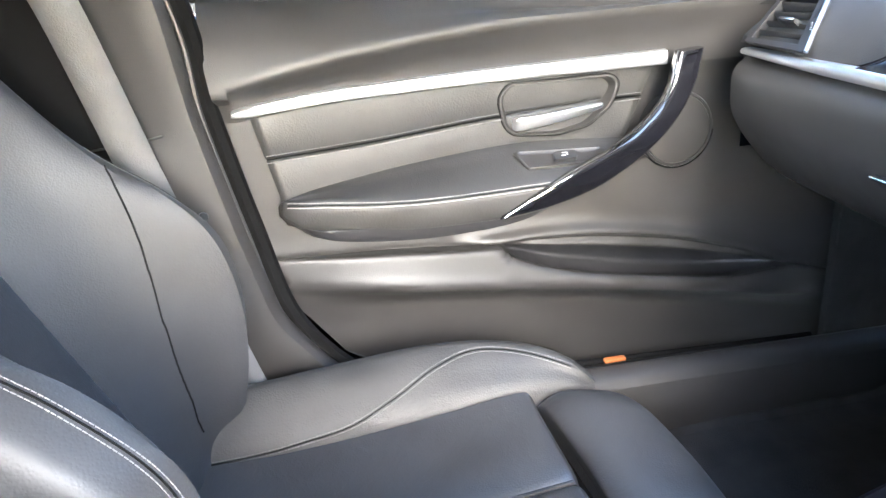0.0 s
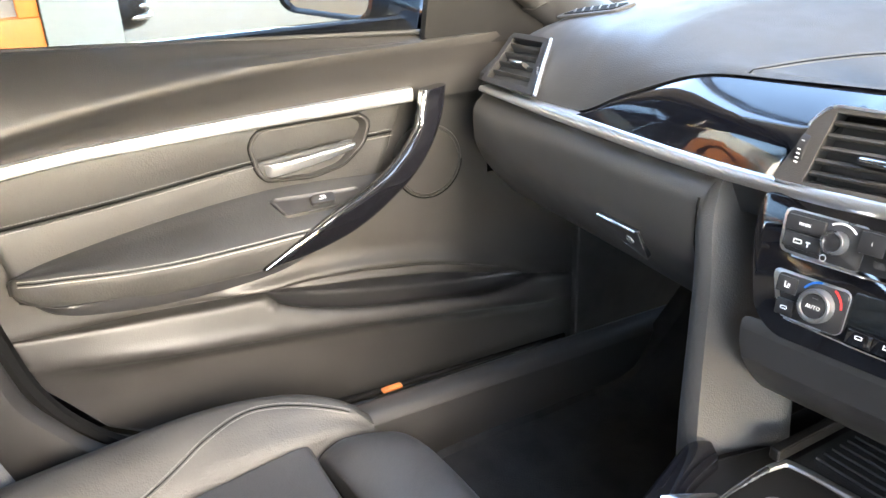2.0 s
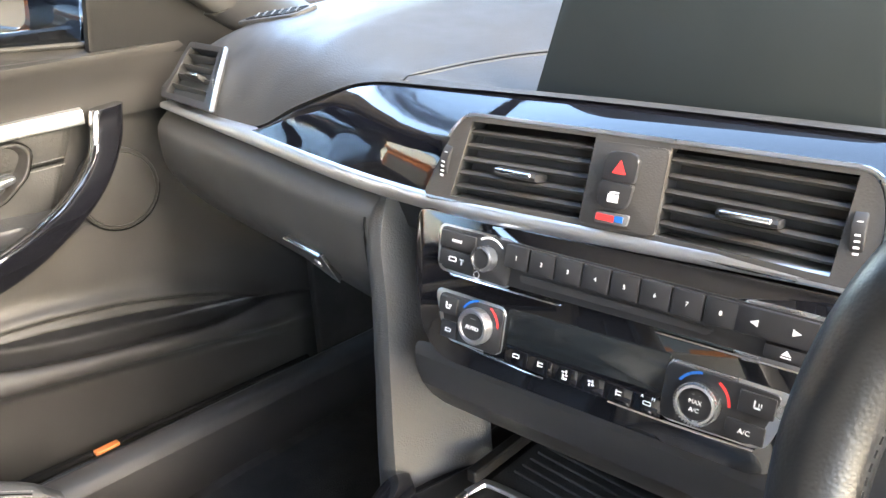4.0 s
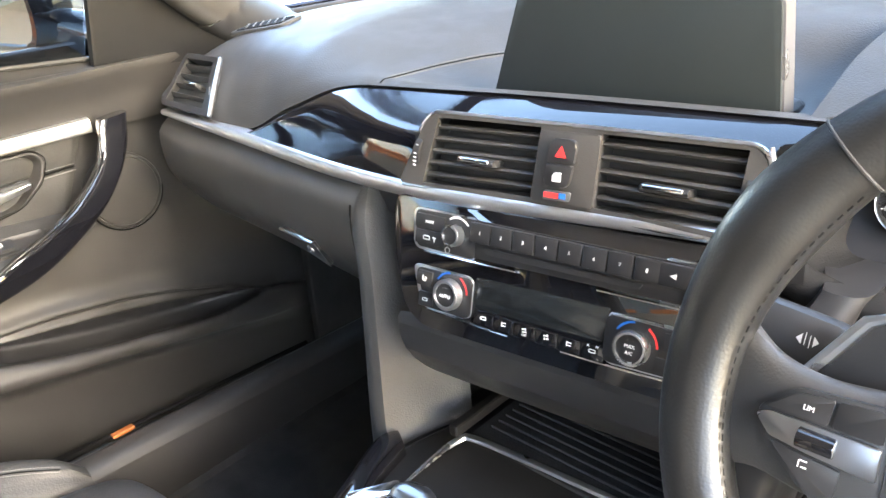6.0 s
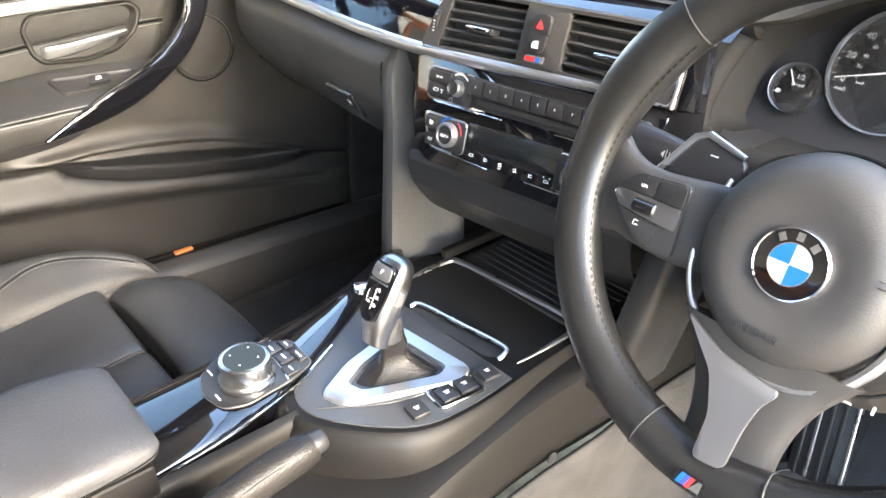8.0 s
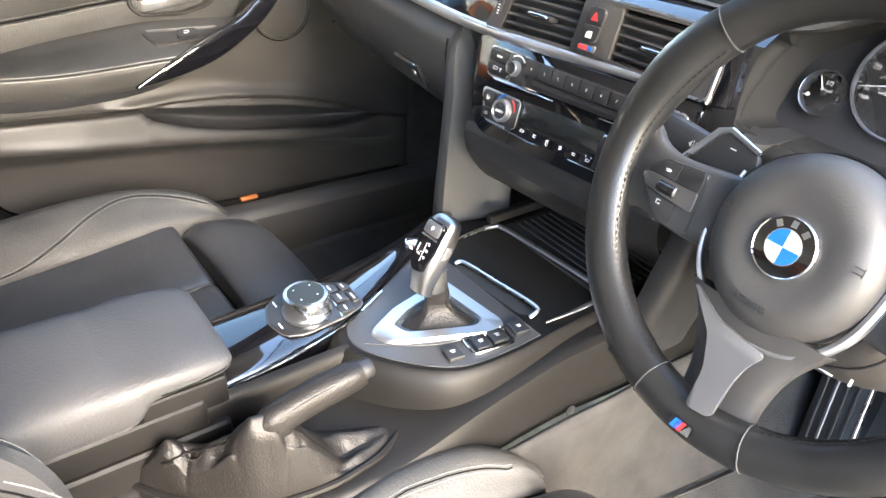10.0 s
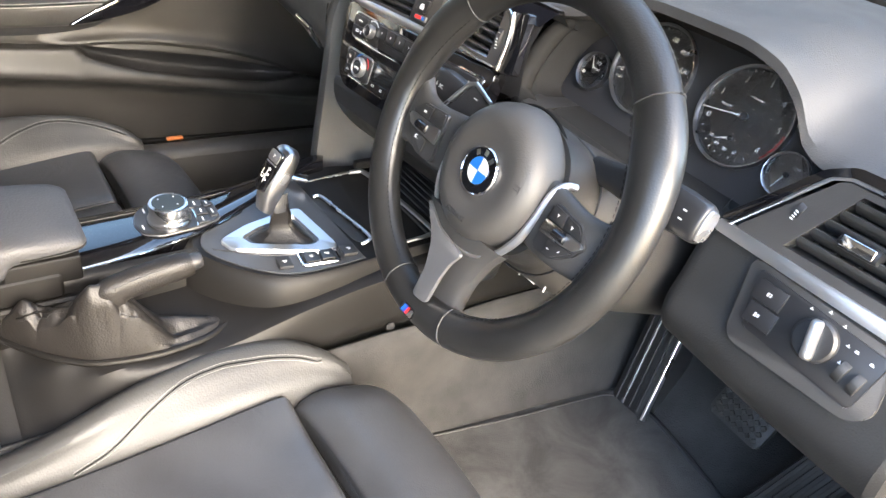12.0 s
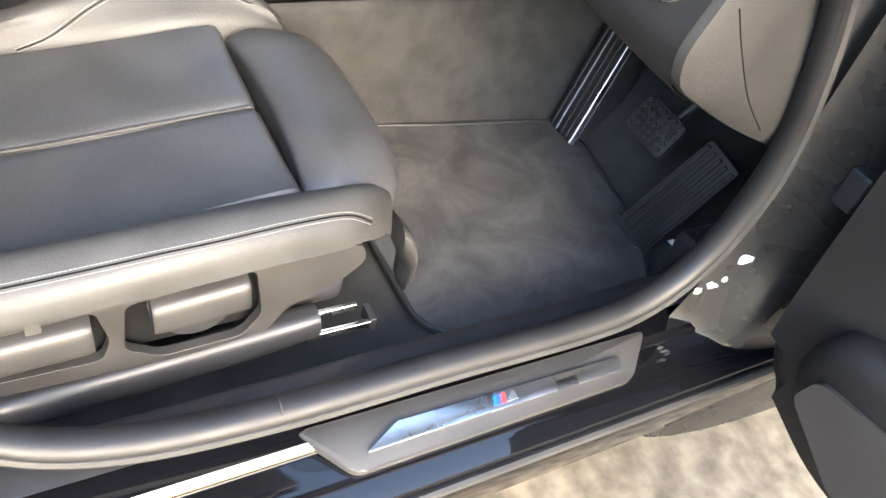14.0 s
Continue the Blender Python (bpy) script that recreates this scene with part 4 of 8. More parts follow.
# ---- air vents: frame, slats, tab and thumb wheel ----
def vent(m, corners, slats, tab_at, wheel_at, label, shade=PLASTIC, tilt=0.0, big=1.0):
    """corners: lower left, lower right, upper right, upper left in the local frame m (metres)."""
    ob = thing("air_vent", label, "air vent", m.translation, group="dashboard air vents")
    (ax, ay), (bx, by), (cx, cy), (dx, dy) = corners
    hole = bmesh.new()
    inn = [hole.verts.new(m @ V(x, y, 0.002)) for x, y in corners]
    bot = [hole.verts.new(m @ V(x * 0.97 + 0.03 * (ax + cx) / 2, y * 0.9 + 0.1 * (ay + cy) / 2, -0.045)) for x, y in corners]
    for k in range(4):
        hole.faces.new((inn[k], inn[(k + 1) % 4], bot[(k + 1) % 4], bot[k]))
    hole.faces.new(bot)
    part("duct", hole, PLASTIC_DARK, ob, smooth=False)
    for k in range(slats):
        t = (k + 0.75) / (slats + 0.5)
        x0, x1 = ax + (dx - ax) * t, bx + (cx - bx) * t
        y0, y1 = ay + (dy - ay) * t, by + (cy - by) * t
        bl = loft([ring(m @ V(x, y, -0.0075), m.to_3x3() @ V(0, 1, -tilt), m.to_3x3() @ V(0, tilt, 1), 0.0024, 0.0095, 3.0, 10) for x, y in ((x0, y0), ((x0 + x1) / 2, (y0 + y1) / 2), (x1, y1))], 3, 12)
        part("slat", bl, shade, ob)
    for k in range(5):
        t = (k + 0.5) / 5
        part("rear_vane", moved(box(0.0010, abs(dy - ay) * 0.92, 0.012, (ax + (bx - ax) * t, (ay + dy) / 2, -0.030)), m), PLASTIC, ob)
    if tab_at:
        tab = part("tab", moved(loft([ring((tab_at[0] + x, tab_at[1], 0.002), (0, 1, 0), (0, 0, 1), w * big, 0.009, 3, 12) for x, w in ((-0.017, 0.0022), (-0.015, 0.0034), (0.012, 0.0034), (0.019, 0.0030))], 8, 16), m), PLASTIC_DARK, ob, "sliding vent tab")
        part("tab_edge", moved(box(0.031, 0.0035 * big ** 1.5, 0.003, (tab_at[0], tab_at[1] + 0.001, 0.0105), r=0.0012), m), CHROME, tab, "bright tab edge")
    if wheel_at:
        wx, wy, wl, tw = wheel_at
        wm = at(m, wx, wy, 0.0, tw)
        wh = part("thumb_wheel", moved(moved(cyl(wl * 0.5, 0.007, (0, 0, -0.0035), 28, bev=0.001), Matrix.Rotation(radians(90), 4, "Y")), wm @ Matrix.Translation((0, 0, -wl * 0.28))), BUTTON, ob, "black thumb wheel")
        for k in range(6):
            part("mark", moved(box(0.0030, 0.0011, 0.0006, (0, (k - 3.4) * wl * 0.1, wl * 0.215 - 0.0006 * abs(k - 3))), wm), WHITE, wh)
    return ob


# local frame of the centre stack, turned a little to the driver
STACK = basis((0, 0.690, 0.840), (0.9963, 0.082, 0.022), (-0.02, 0.258, 0.966))
vent(STACK, [(-0.127, 0.064), (-0.013, 0.068), (-0.010, 0.1245), (-0.114, 0.1230)], 5, (-0.068, 0.090), (-0.1345, 0.091, 0.036, -8), "wide centre air vent with dark slats beside the passenger")
vent(STACK, [(0.043, 0.068), (0.148, 0.066), (0.152, 0.1245), (0.044, 0.1245)], 5, (0.098, 0.090), (0.158, 0.094, 0.036, 3), "wide centre air vent with dark slats beside the driver")
LV = basis((-0.634, 0.765, 0.9220), (1, -0.06, 0.02), (-0.1, 0.60, 0.78))
vent(LV, [(-0.056, -0.032), (0.052, -0.032), (0.030, 0.033), (-0.046, 0.033)], 4, (0.004, -0.004), (0.054, -0.002, 0.028, 20), "outer air vent at the passenger door", tilt=0.3)
RV = basis((0.6235, 0.7745, 0.9185), (0.999, 0.02, 0.02), (0, 0.33, 0.94))
vent(RV, [(-0.062, -0.036), (0.050, -0.036), (0.054, 0.033), (-0.024, 0.033)], 5, (-0.004, -0.006), (-0.066, -0.002, 0.028, -16), "outer air vent at the driver's door", tilt=0.55, shade=DASH, big=2.0)

# surrounds of the vents
bez = [(-0.155, 0.061), (0.168, 0.061), (0.170, 0.10), (0.162, 0.128), (-0.118, 0.127), (-0.130, 0.116)]


def plate_with_holes(m, outer, holes, depth, material, parent, name, label="", z=0.0, bev=0.001):
    """A flat plate with openings, built of strips between the outline and each hole by triangle fill."""
    bm = bmesh.new()
    edges = []
    for loop in [outer] + holes:
        vs = [bm.verts.new((x, y, z)) for x, y in loop]
        edges += [bm.edges.new((vs[k], vs[(k + 1) % len(vs)])) for k in range(len(vs))]
    res = bmesh.ops.triangle_fill(bm, edges=edges, use_beauty=True)
    faces = [g for g in res["geom"] if isinstance(g, bmesh.types.BMFace)]
    ext = bmesh.ops.extrude_face_region(bm, geom=faces)
    bmesh.ops.translate(bm, vec=(0, 0, depth), verts=[g for g in ext["geom"] if isinstance(g, bmesh.types.BMVert)])
    return part(name, moved(bm, m), material, parent, label, bevel=bev, seg=2, angle=30)


plate_with_holes(STACK, rounded(bez, [0.006, 0.006, 0.01, 0.014, 0.014, 0.012]), [[(-0.127, 0.064), (-0.013, 0.068), (-0.010, 0.1245), (-0.114, 0.1230)], [(0.043, 0.068), (0.148, 0.066), (0.152, 0.1245), (0.044, 0.1245)]], 0.006, PLASTIC, dash, "vent_surround", "dark grey surround of the centre vents", z=-0.002)
edge = rounded(bez, [0.006, 0.006, 0.01, 0.014, 0.014, 0.012])
part("surround_edge", tube([STACK @ V(x * 1.012 - 0.0, (y - 0.095) * 1.03 + 0.095, 0.003) for x, y in edge[5:]], 0.0018, 0, 6), SILVER, dash, "thin silver edge")
part("gloss_post", moved(prism(rounded([(0.173, 0.056), (0.196, 0.060), (0.190, 0.134), (0.168, 0.130)], 0.004), 0.012, -0.010, 0.003), STACK), GLOSS, dash, "piano-black post beside the driver's centre vent")
part("post_edge", tube([STACK @ V(0.1715, 0.058, 0.004), STACK @ V(0.1725, 0.095, 0.004), STACK @ V(0.1655, 0.128, 0.003)], 0.0015, 14, 8), SATIN, dash, "silver edge of the post")
lvo = rounded([(-0.068, -0.040), (0.078, -0.041), (0.043, 0.041), (-0.055, 0.041)], 0.010)
plate_with_holes(LV, lvo, [[(-0.056, -0.032), (0.052, -0.032), (0.030, 0.033), (-0.046, 0.033)]], 0.006, PLASTIC_DARK, dash, "vent_surround", "dark surround of the outer vent", z=-0.002)
part("surround_edge", tube([LV @ V(0.077, -0.040, 0.003), LV @ V(0.062, 0.0, 0.005), LV @ V(0.043, 0.040, 0.003)], 0.003, 14, 8), SILVER, dash, "silver edge of the outer vent")
rvo = rounded([(-0.112, -0.044), (0.058, -0.046), (0.062, 0.041), (-0.046, 0.039)], 0.008)
plate_with_holes(RV, rvo, [[(-0.062, -0.036), (0.050, -0.036), (0.054, 0.033), (-0.024, 0.033)]], 0.006, PLASTIC, dash, "vent_surround", "dark surround of the driver's vent", z=-0.002)
part("surround_edge", tube([RV @ V(-0.120, -0.046, 0.003), RV @ V(-0.056, 0.036, 0.004), RV @ V(-0.040, 0.0425, 0.004), RV @ V(0.066, 0.045, 0.004)], 0.0022, 0, 8), SILVER, dash, "thin silver edge")
part("gloss_trim", moved(prism(rounded([(-0.118, -0.042), (-0.058, 0.036), (-0.040, 0.044), (0.078, 0.047), (0.080, 0.056), (-0.040, 0.0535), (-0.064, 0.041), (-0.130, -0.042)], 0.006), 0.010, -0.004, 0.003), RV), GLOSS, dash, "piano-black trim over the driver's vent")
part("trim_end", moved(prism(rounded([(0.062, -0.047), (0.064, -0.060), (0.082, -0.060), (0.080, 0.046), (0.070, 0.043)], 0.003), 0.010, -0.006, 0.002), RV), SATIN, dash, "bright silver end piece of the trim")
part("trim_strip", moved(prism(rounded([(-0.128, -0.043), (0.060, -0.046), (0.064, -0.060), (-0.128, -0.055)], 0.003), 0.012, -0.006, 0.003), RV), SATIN, dash, "satin silver trim strip")

# driver's side: knee panel with the light switches, and the end cap at the door
LP = basis((0.632, 0.742, 0.836), (1, 0.01, 0), (0, 0.34, 0.94))
KNEE = [(0.772, 0.878), (0.757, 0.868), (0.749, 0.85), (0.736, 0.81), (0.726, 0.780), (0.724, 0.758), (0.736, 0.730), (0.775, 0.705), (0.86, 0.69), (1.0, 0.68)]
rows = []
for i in range(40):
    x = 0.474 + i * 0.256 / 39
    t = i / 39
    lift = 0.016 * (1 - t) ** 2
    rows.append([V(x, p[0] + 0.03 * max(0, (0.08 - t) / 0.08) ** 2, p[1] + lift * max(0, min(1, (0.80 - p[1]) / 0.08))) for p in spline(KNEE, 40)])
part("knee_panel", sheet(rows), KNEE_PLASTIC, dash, "grained black panel under the driver's vent")
endc = []
for p in spline([(0.83, 0.975), (0.806, 0.955), (0.782, 0.925), (0.774, 0.900)] + KNEE[:8] + [(0.86, 0.66), (1.0, 0.60)], 44):
    y0, z = p[0], p[1]
    endc.append([V(0.690, y0 + 0.010, z), V(0.7245, y0 + 0.0035, z), V(0.7285, y0 + 0.002, z), V(0.738, y0 + 0.006, z), V(0.744, y0 + 0.022, z), V(0.749, max(y0 + 0.06, 0.84), z), V(0.752, max(y0 + 0.1, 0.93), z), V(0.752, 1.25, z)])
cap_mesh = sheet(endc)
cap_tree = surface_of(cap_mesh)
part("end_cap", cap_mesh, KNEE_PLASTIC, dash, "grey plastic end cap at the open door")
part("cap_joint", tube(snug([(0.7285, 0.772, 0.880), (0.738, 0.777, 0.880), (0.742, 0.784, 0.880)], cap_tree, 0.0003, (1, -0.5, 0), 14), 0.0011, 0, 6), GROOVE_AND_SHADE, dash)
part("cap_seam", tube(snug([(0.744, 0.760, 0.816), (0.746, 0.790, 0.772), (0.749, 0.838, 0.711), (0.747, 0.890, 0.664)], cap_tree, 0.0002, (1, 0, 0), 24), 0.0008, 0, 6), GROOVE_AND_SHADE, dash)

# the upper pad on the driver's side and the hood over the dials
rows = []
for i in range(90):
    x = 0.165 + i * 0.57 / 89
    edge_z = ease(x, (0.165, 0.215, 0.26, 0.32, 0.42, 0.465, 0.50, 0.528, 0.556, 0.62, 0.735), (0.972, 0.985, 1.008, 1.024, 1.026, 1.019, 0.998, 0.966, 0.958, 0.962, 0.955))
    edge_y = ease(x, (0.165, 0.25, 0.48, 0.56, 0.735), (0.772, 0.790, 0.792, 0.785, 0.800))
    crown = max(ease(x, (0.165, 0.30, 0.45, 0.56, 0.66, 0.735), (1.014, 1.036, 1.037, 1.016, 0.992, 0.962)), edge_z + 0.006)
    ctrl = [(edge_y + 0.06, edge_z - 0.014), (edge_y + 0.012, edge_z - 0.010), (edge_y, edge_z - 0.002), (edge_y + 0.008, edge_z + 0.004), (edge_y + 0.05, edge_z + (crown - edge_z) * 0.42), (edge_y + 0.11, edge_z + (crown - edge_z) * 0.80), (1.0, crown), (1.14, crown - 0.012), (1.28, crown - 0.04)]
    rows.append([V(x, p[0], p[1]) for p in spline(ctrl, 40)])
pad_mesh = sheet(rows)
DRIVER_TREE = surface_of(pad_mesh)
part("driver_pad", pad_mesh, DASH, dash, "grained upper pad and hood over the dials")

demister(-0.613, 0.880, 0.24, "ribbed demister slot at the dashboard's passenger corner", 0.5)
demister(0.612, 0.838, -0.75, "ribbed demister slot at the dashboard's driver corner", 0.15, 0.72)
double_seam(pad_seam, PASSENGER_TREE, (0, -0.2, 1), dash, 0.0046, THREAD_DARK, 0.00045, groove=0.0007)

solo("windscreen", sheet([[V(-0.76, 1.32, 0.98), V(0, 1.40, 0.99), V(0.76, 1.32, 0.98)], [V(-0.70, 0.90, 1.16), V(0, 0.98, 1.19), V(0.70, 0.90, 1.16)], [V(-0.61, 0.52, 1.30), V(0, 0.58, 1.345), V(0.61, 0.52, 1.30)]]), SCREEN_GLASS, "clear windscreen", "windscreen", kind="structure", sub=2, solid=0.005).visible_shadow = False
solo("scuttle", box(1.72, 0.20, 0.05, (0, 1.33, 0.950), r=0.015), RUBBER, "black strip at the foot of the windscreen", "trim", kind="structure")
bon = []
for i in range(14):
    y = 1.38 + i * 0.9 / 13
    bon.append([V(-0.78 + j * 1.56 / 12, y, 0.965 - 0.10 * ((y - 1.38) / 0.9) ** 1.6 - 0.03 * ((j - 6) / 6) ** 2) for j in range(13)])
solo("bonnet", sheet(bon), PAINT, "gloss black bonnet beyond the windscreen", "bonnet", kind="structure", solid=0.01)

# ---- screen, radio, climate and hazard panels ----
scr = thing("infotainment_screen", "dark switched-off screen standing on the dashboard", "screen", (0, 0.83, 0.96))
SC = basis((0.003, 0.802, 0.956), (1, 0, 0.028), (0, 0.208, 0.978))
out = rounded([(-0.136, 0.0), (0.136, 0.0), (0.120, 0.108), (-0.113, 0.108)], [0.008, 0.008, 0.02, 0.02], 7)
part("case", moved(prism([(x * 1.015, (y - 0.05) * 1.03 + 0.05) for x, y in out], 0.020, -0.022, 0.002), SC), GREYTRIM, scr, "grey metal rim of the screen")
part("display", moved(prism(out, 0.004, -0.003, 0.001), SC), DISPLAY, scr, "black glass display")
part("foot", box(0.25, 0.09, 0.03, (0.003, 0.845, 0.948), r=0.01), PLASTIC_DARK, scr)

stack = thing("centre_stack", "gloss black centre stack with padded flanks", "centre stack", (0, 0.70, 0.63))
part("panel", moved(prism(rounded([(-0.160, 0.050), (0.172, 0.056), (0.166, 0.0), (0.150, -0.052), (0.132, -0.066), (-0.118, -0.068), (-0.140, -0.052), (-0.156, 0.0)], 0.012), 0.020, -0.018, 0.002), STACK), GLOSS, stack, "piano-black front panel")

def key(m, w, h, name, parent, x, y, z=0.0, d=0.004, r=0.0012, material=None, label=""):
    return part(name, moved(box(w, h, d, (x, y, z + d / 2), r=r, seg=2), m), material or BUTTON, parent, label)


def glyph(m, parent, x, y, z, bars, material=None):
    """A small printed symbol of a few bars: each is x, y, width, height."""
    return part("symbol", moved(joined(*[box(w, h, 0.0003, (x + bx, y + by, z)) for bx, by, w, h in bars]), m), material or WHITE, parent)


def letters(m, parent, text, size, x, y, z, material=None, turn=0.0):
    return part("lettering", words(text, size, at(m, x, y, z, turn)), material or WHITE, parent)


SEATSYM = [(-0.0015, 0.001, 0.0012, 0.006), (0.001, -0.0022, 0.005, 0.0014), (0.002, 0.0008, 0.0008, 0.003), (0.004, 0.0008, 0.0008, 0.003)]
CARSYM = [(0, 0.0015, 0.006, 0.0008), (0, -0.0015, 0.007, 0.0008), (-0.0034, 0, 0.0008, 0.003), (0.0034, 0, 0.0008, 0.003)]
FANSYM = [(-0.0018, 0.0014, 0.0026, 0.0014), (0.0018, -0.0014, 0.0026, 0.0014), (0.0014, 0.0018, 0.0014, 0.0026), (-0.0014, -0.0018, 0.0014, 0.0026)]
ARROWS = [(-0.002, 0, 0.0012, 0.005), (0.001, 0.0015, 0.004, 0.0009), (0.001, -0.0015, 0.004, 0.0009)]


def knob(m, parent, x, y, r, h, name, label):
    k = part(name, moved(lathe([(r * 1.08, 0), (r * 1.08, 0.002), (r, 0.003), (r * 0.97, h * 0.8), (r * 0.9, h), (r * 0.78, h), (r * 0.75, h - 0.0012)], 56), at(m, x, y, 0)), SILVER, parent, label)
    part("face", moved(cyl(r * 0.755, h - 0.001, bev=0.0006), at(m, x, y, 0)), BUTTON, k)
    grip = bmesh.new()
    for j in range(40):
        t = 2 * math.pi * j / 40
        b = box(0.0006, 0.0012, h * 0.7, (r * 0.995, 0, 0.003 + h * 0.35))
        moved(b, Matrix.Rotation(t, 4, "Z"))
        grip = joined(grip, b)
    part("grip_ribs", moved(grip, at(m, x, y, 0)), SILVER, k)
    return k


def arc(m, x, y, r, t0, t1, w, z, material, parent):
    bm = bmesh.new()
    rows = []
    for k in range(15):
        t = radians(t0 + (t1 - t0) * k / 14)
        rows.append([V(x + (r - w / 2) * math.cos(t), y + (r - w / 2) * math.sin(t), z), V(x + (r + w / 2) * math.cos(t), y + (r + w / 2) * math.sin(t), z)])
    bm.free()
    return part("arc", moved(sheet(rows), m), material, parent)


radio = thing("radio", "car radio with eight numbered keys and a volume knob", "radio", STACK @ V(0, 0.02, 0))
part("faceplate", moved(prism(rounded([(-0.128, 0.006), (0.150, 0.010), (0.156, 0.040), (-0.132, 0.040)], 0.006), 0.003, 0.001, 0.001), STACK), BUTTON, radio)
part("bracket", moved(prism(rounded([(-0.1315, 0.004), (-0.062, 0.004), (-0.062, 0.0415), (-0.1345, 0.0415)], 0.007), 0.0035, 0.0, 0.001), STACK), SILVER, radio, "silver frame round the knob")
part("bracket_field", moved(prism(rounded([(-0.1275, 0.0065), (-0.0625, 0.0055), (-0.0625, 0.0395), (-0.1305, 0.039)], 0.005), 0.002, 0.003, 0.0006), STACK), BUTTON, radio)
part("bracket", moved(prism(rounded([(0.104, 0.0035), (0.152, 0.0070), (0.159, 0.0425), (0.104, 0.0425)], 0.007), 0.0030, 0.0, 0.001), STACK), SILVER, radio, "silver frame at the arrow keys")
k = key(STACK, 0.034, 0.013, "key", radio, -0.1125, 0.0305, 0.004, 0.003)
letters(STACK, k, "MODE", 0.0034, -0.1125, 0.0305, 0.0073)
k = key(STACK, 0.034, 0.013, "key", radio, -0.1115, 0.0160, 0.004, 0.003)
glyph(STACK, k, -0.115, 0.016, 0.0072, CARSYM)
glyph(STACK, k, -0.106, 0.016, 0.0072, [(0, 0.001, 0.004, 0.001), (0, -0.001, 0.0012, 0.004)])
knob(STACK, radio, -0.0845, 0.0235, 0.0096, 0.014, "volume_knob", "small silver volume knob")
arc(STACK, -0.083, 0.0240, 0.0152, 40, 125, 0.0016, 0.0052, WHITE, radio)
arc(STACK, -0.092, 0.0085, 0.0026, 0, 360, 0.0006, 0.0052, WHITE, radio)
for n in range(8):
    x = -0.0567 + n * 0.02157
    k = key(STACK, 0.0208, 0.0175, "preset_key", radio, x, 0.0300, 0.003, 0.005, 0.0015)
    letters(STACK, k, str(n + 1), 0.0042, x, 0.0300, 0.0082)
k = key(STACK, 0.047, 0.0175, "skip_key", radio, 0.1265, 0.0300, 0.003, 0.005, 0.0015)
for sx, d in ((0.1145, -1), (0.139, 1)):
    part("arrow", moved(prism([(sx - 0.0024 * d, 0.0278), (sx + 0.0026 * d, 0.0300), (sx - 0.0024 * d, 0.0322)], 0.0003, 0.0081), STACK), WHITE, k)
k = key(STACK, 0.026, 0.0085, "eject_key", radio, 0.1355, 0.0155, 0.003, 0.004)
part("arrow", moved(prism([(0.1325, 0.0150), (0.1385, 0.0150), (0.1355, 0.0185)], 0.0003, 0.0071), STACK), WHITE, k)
glyph(STACK, k, 0.1355, 0.0138, 0.0072, [(0, 0, 0.006, 0.0008)])
part("disc_slot", moved(prism(rounded([(-0.052, 0.0125), (0.088, 0.0135), (0.092, 0.0185), (-0.054, 0.0180)], 0.002), 0.0008, 0.0042), STACK), PLASTIC_DARK, radio, "narrow disc slot")
for pts in ([(-0.118, 0.0045), (-0.045, 0.0050), (-0.020, 0.0052)], [(0.055, 0.0070), (0.10, 0.0075), (0.148, 0.0080)]):
    part("edge_line", tube([STACK @ V(x, y - 0.0015, 0.0042) for x, y in pts], 0.0010, 12, 6), CHROME, radio)

clim = thing("climate_panel", "climate control panel with two silver knobs", "climate control", STACK @ V(0, -0.03, 0))
for s, pts, nm in ((-1, [(-0.1175, -0.050), (-0.062, -0.050), (-0.062, -0.0105), (-0.1315, -0.0105)], "left"), (1, [(0.066, -0.050), (0.134, -0.0480), (0.1465, -0.0080), (0.066, -0.0080)], "right")):
    part("bracket", moved(prism(rounded(pts, 0.008), 0.0035, 0.0, 0.001), STACK), SILVER, clim, "silver frame round the knob")
    c = (sum(p[0] for p in pts) / 4, sum(p[1] for p in pts) / 4)
    part("bracket_field", moved(prism(rounded([(c[0] + (x - c[0]) * 0.90 - s * 0.0030, c[1] + (y - c[1]) * 0.90) for x, y in pts], 0.006), 0.003, 0.003, 0.0006), STACK), BUTTON, clim)
part("display", moved(prism(rounded([(-0.060, -0.0375), (0.0655, -0.0345), (0.068, -0.0060), (-0.060, -0.0095)], 0.003), 0.002, 0.001, 0.0006), STACK), SCREEN, clim, "dark climate display")
for xk, text, sz in ((-0.0845, ("AUTO",), 0.0056), (0.0910, ("MAX", "A/C"), 0.0050)):
    kb = knob(STACK, clim, xk, -0.0300, 0.0140, 0.014, "temperature_knob", "ribbed silver temperature knob")
    for j, w in enumerate(text):
        letters(STACK, kb, w, sz * 0.80, xk, -0.0310 + (0.0026 if len(text) > 1 else 0) - j * 0.0052, 0.0133)
    glyph(STACK, kb, xk, -0.0305 + 0.0070, 0.0133, [(0, 0, 0.005, 0.0006)], GREYTRIM)
    arc(STACK, xk + 0.001, -0.0285, 0.0178, 96, 150, 0.0018, 0.0064, BLUE, clim)
    arc(STACK, xk + 0.001, -0.0285, 0.0178, 5, 58, 0.0018, 0.0064, RED, clim)
for x, y, w, sym in ((-0.1135, -0.0215, 0.018, SEATSYM), (-0.1105, -0.0405, 0.016, CARSYM), (0.1255, -0.0195, 0.022, SEATSYM)):
    k = key(STACK, w, 0.014, "key", clim, x, y, 0.005, 0.003)
    glyph(STACK, k, x, y, 0.0083, [tuple(0.75 * q for q in b) for b in sym])
k = key(STACK, 0.024, 0.012, "key", clim, 0.1215, -0.0385, 0.005, 0.003)
letters(STACK, k, "A/C", 0.0046, 0.1215, -0.0385, 0.0083)
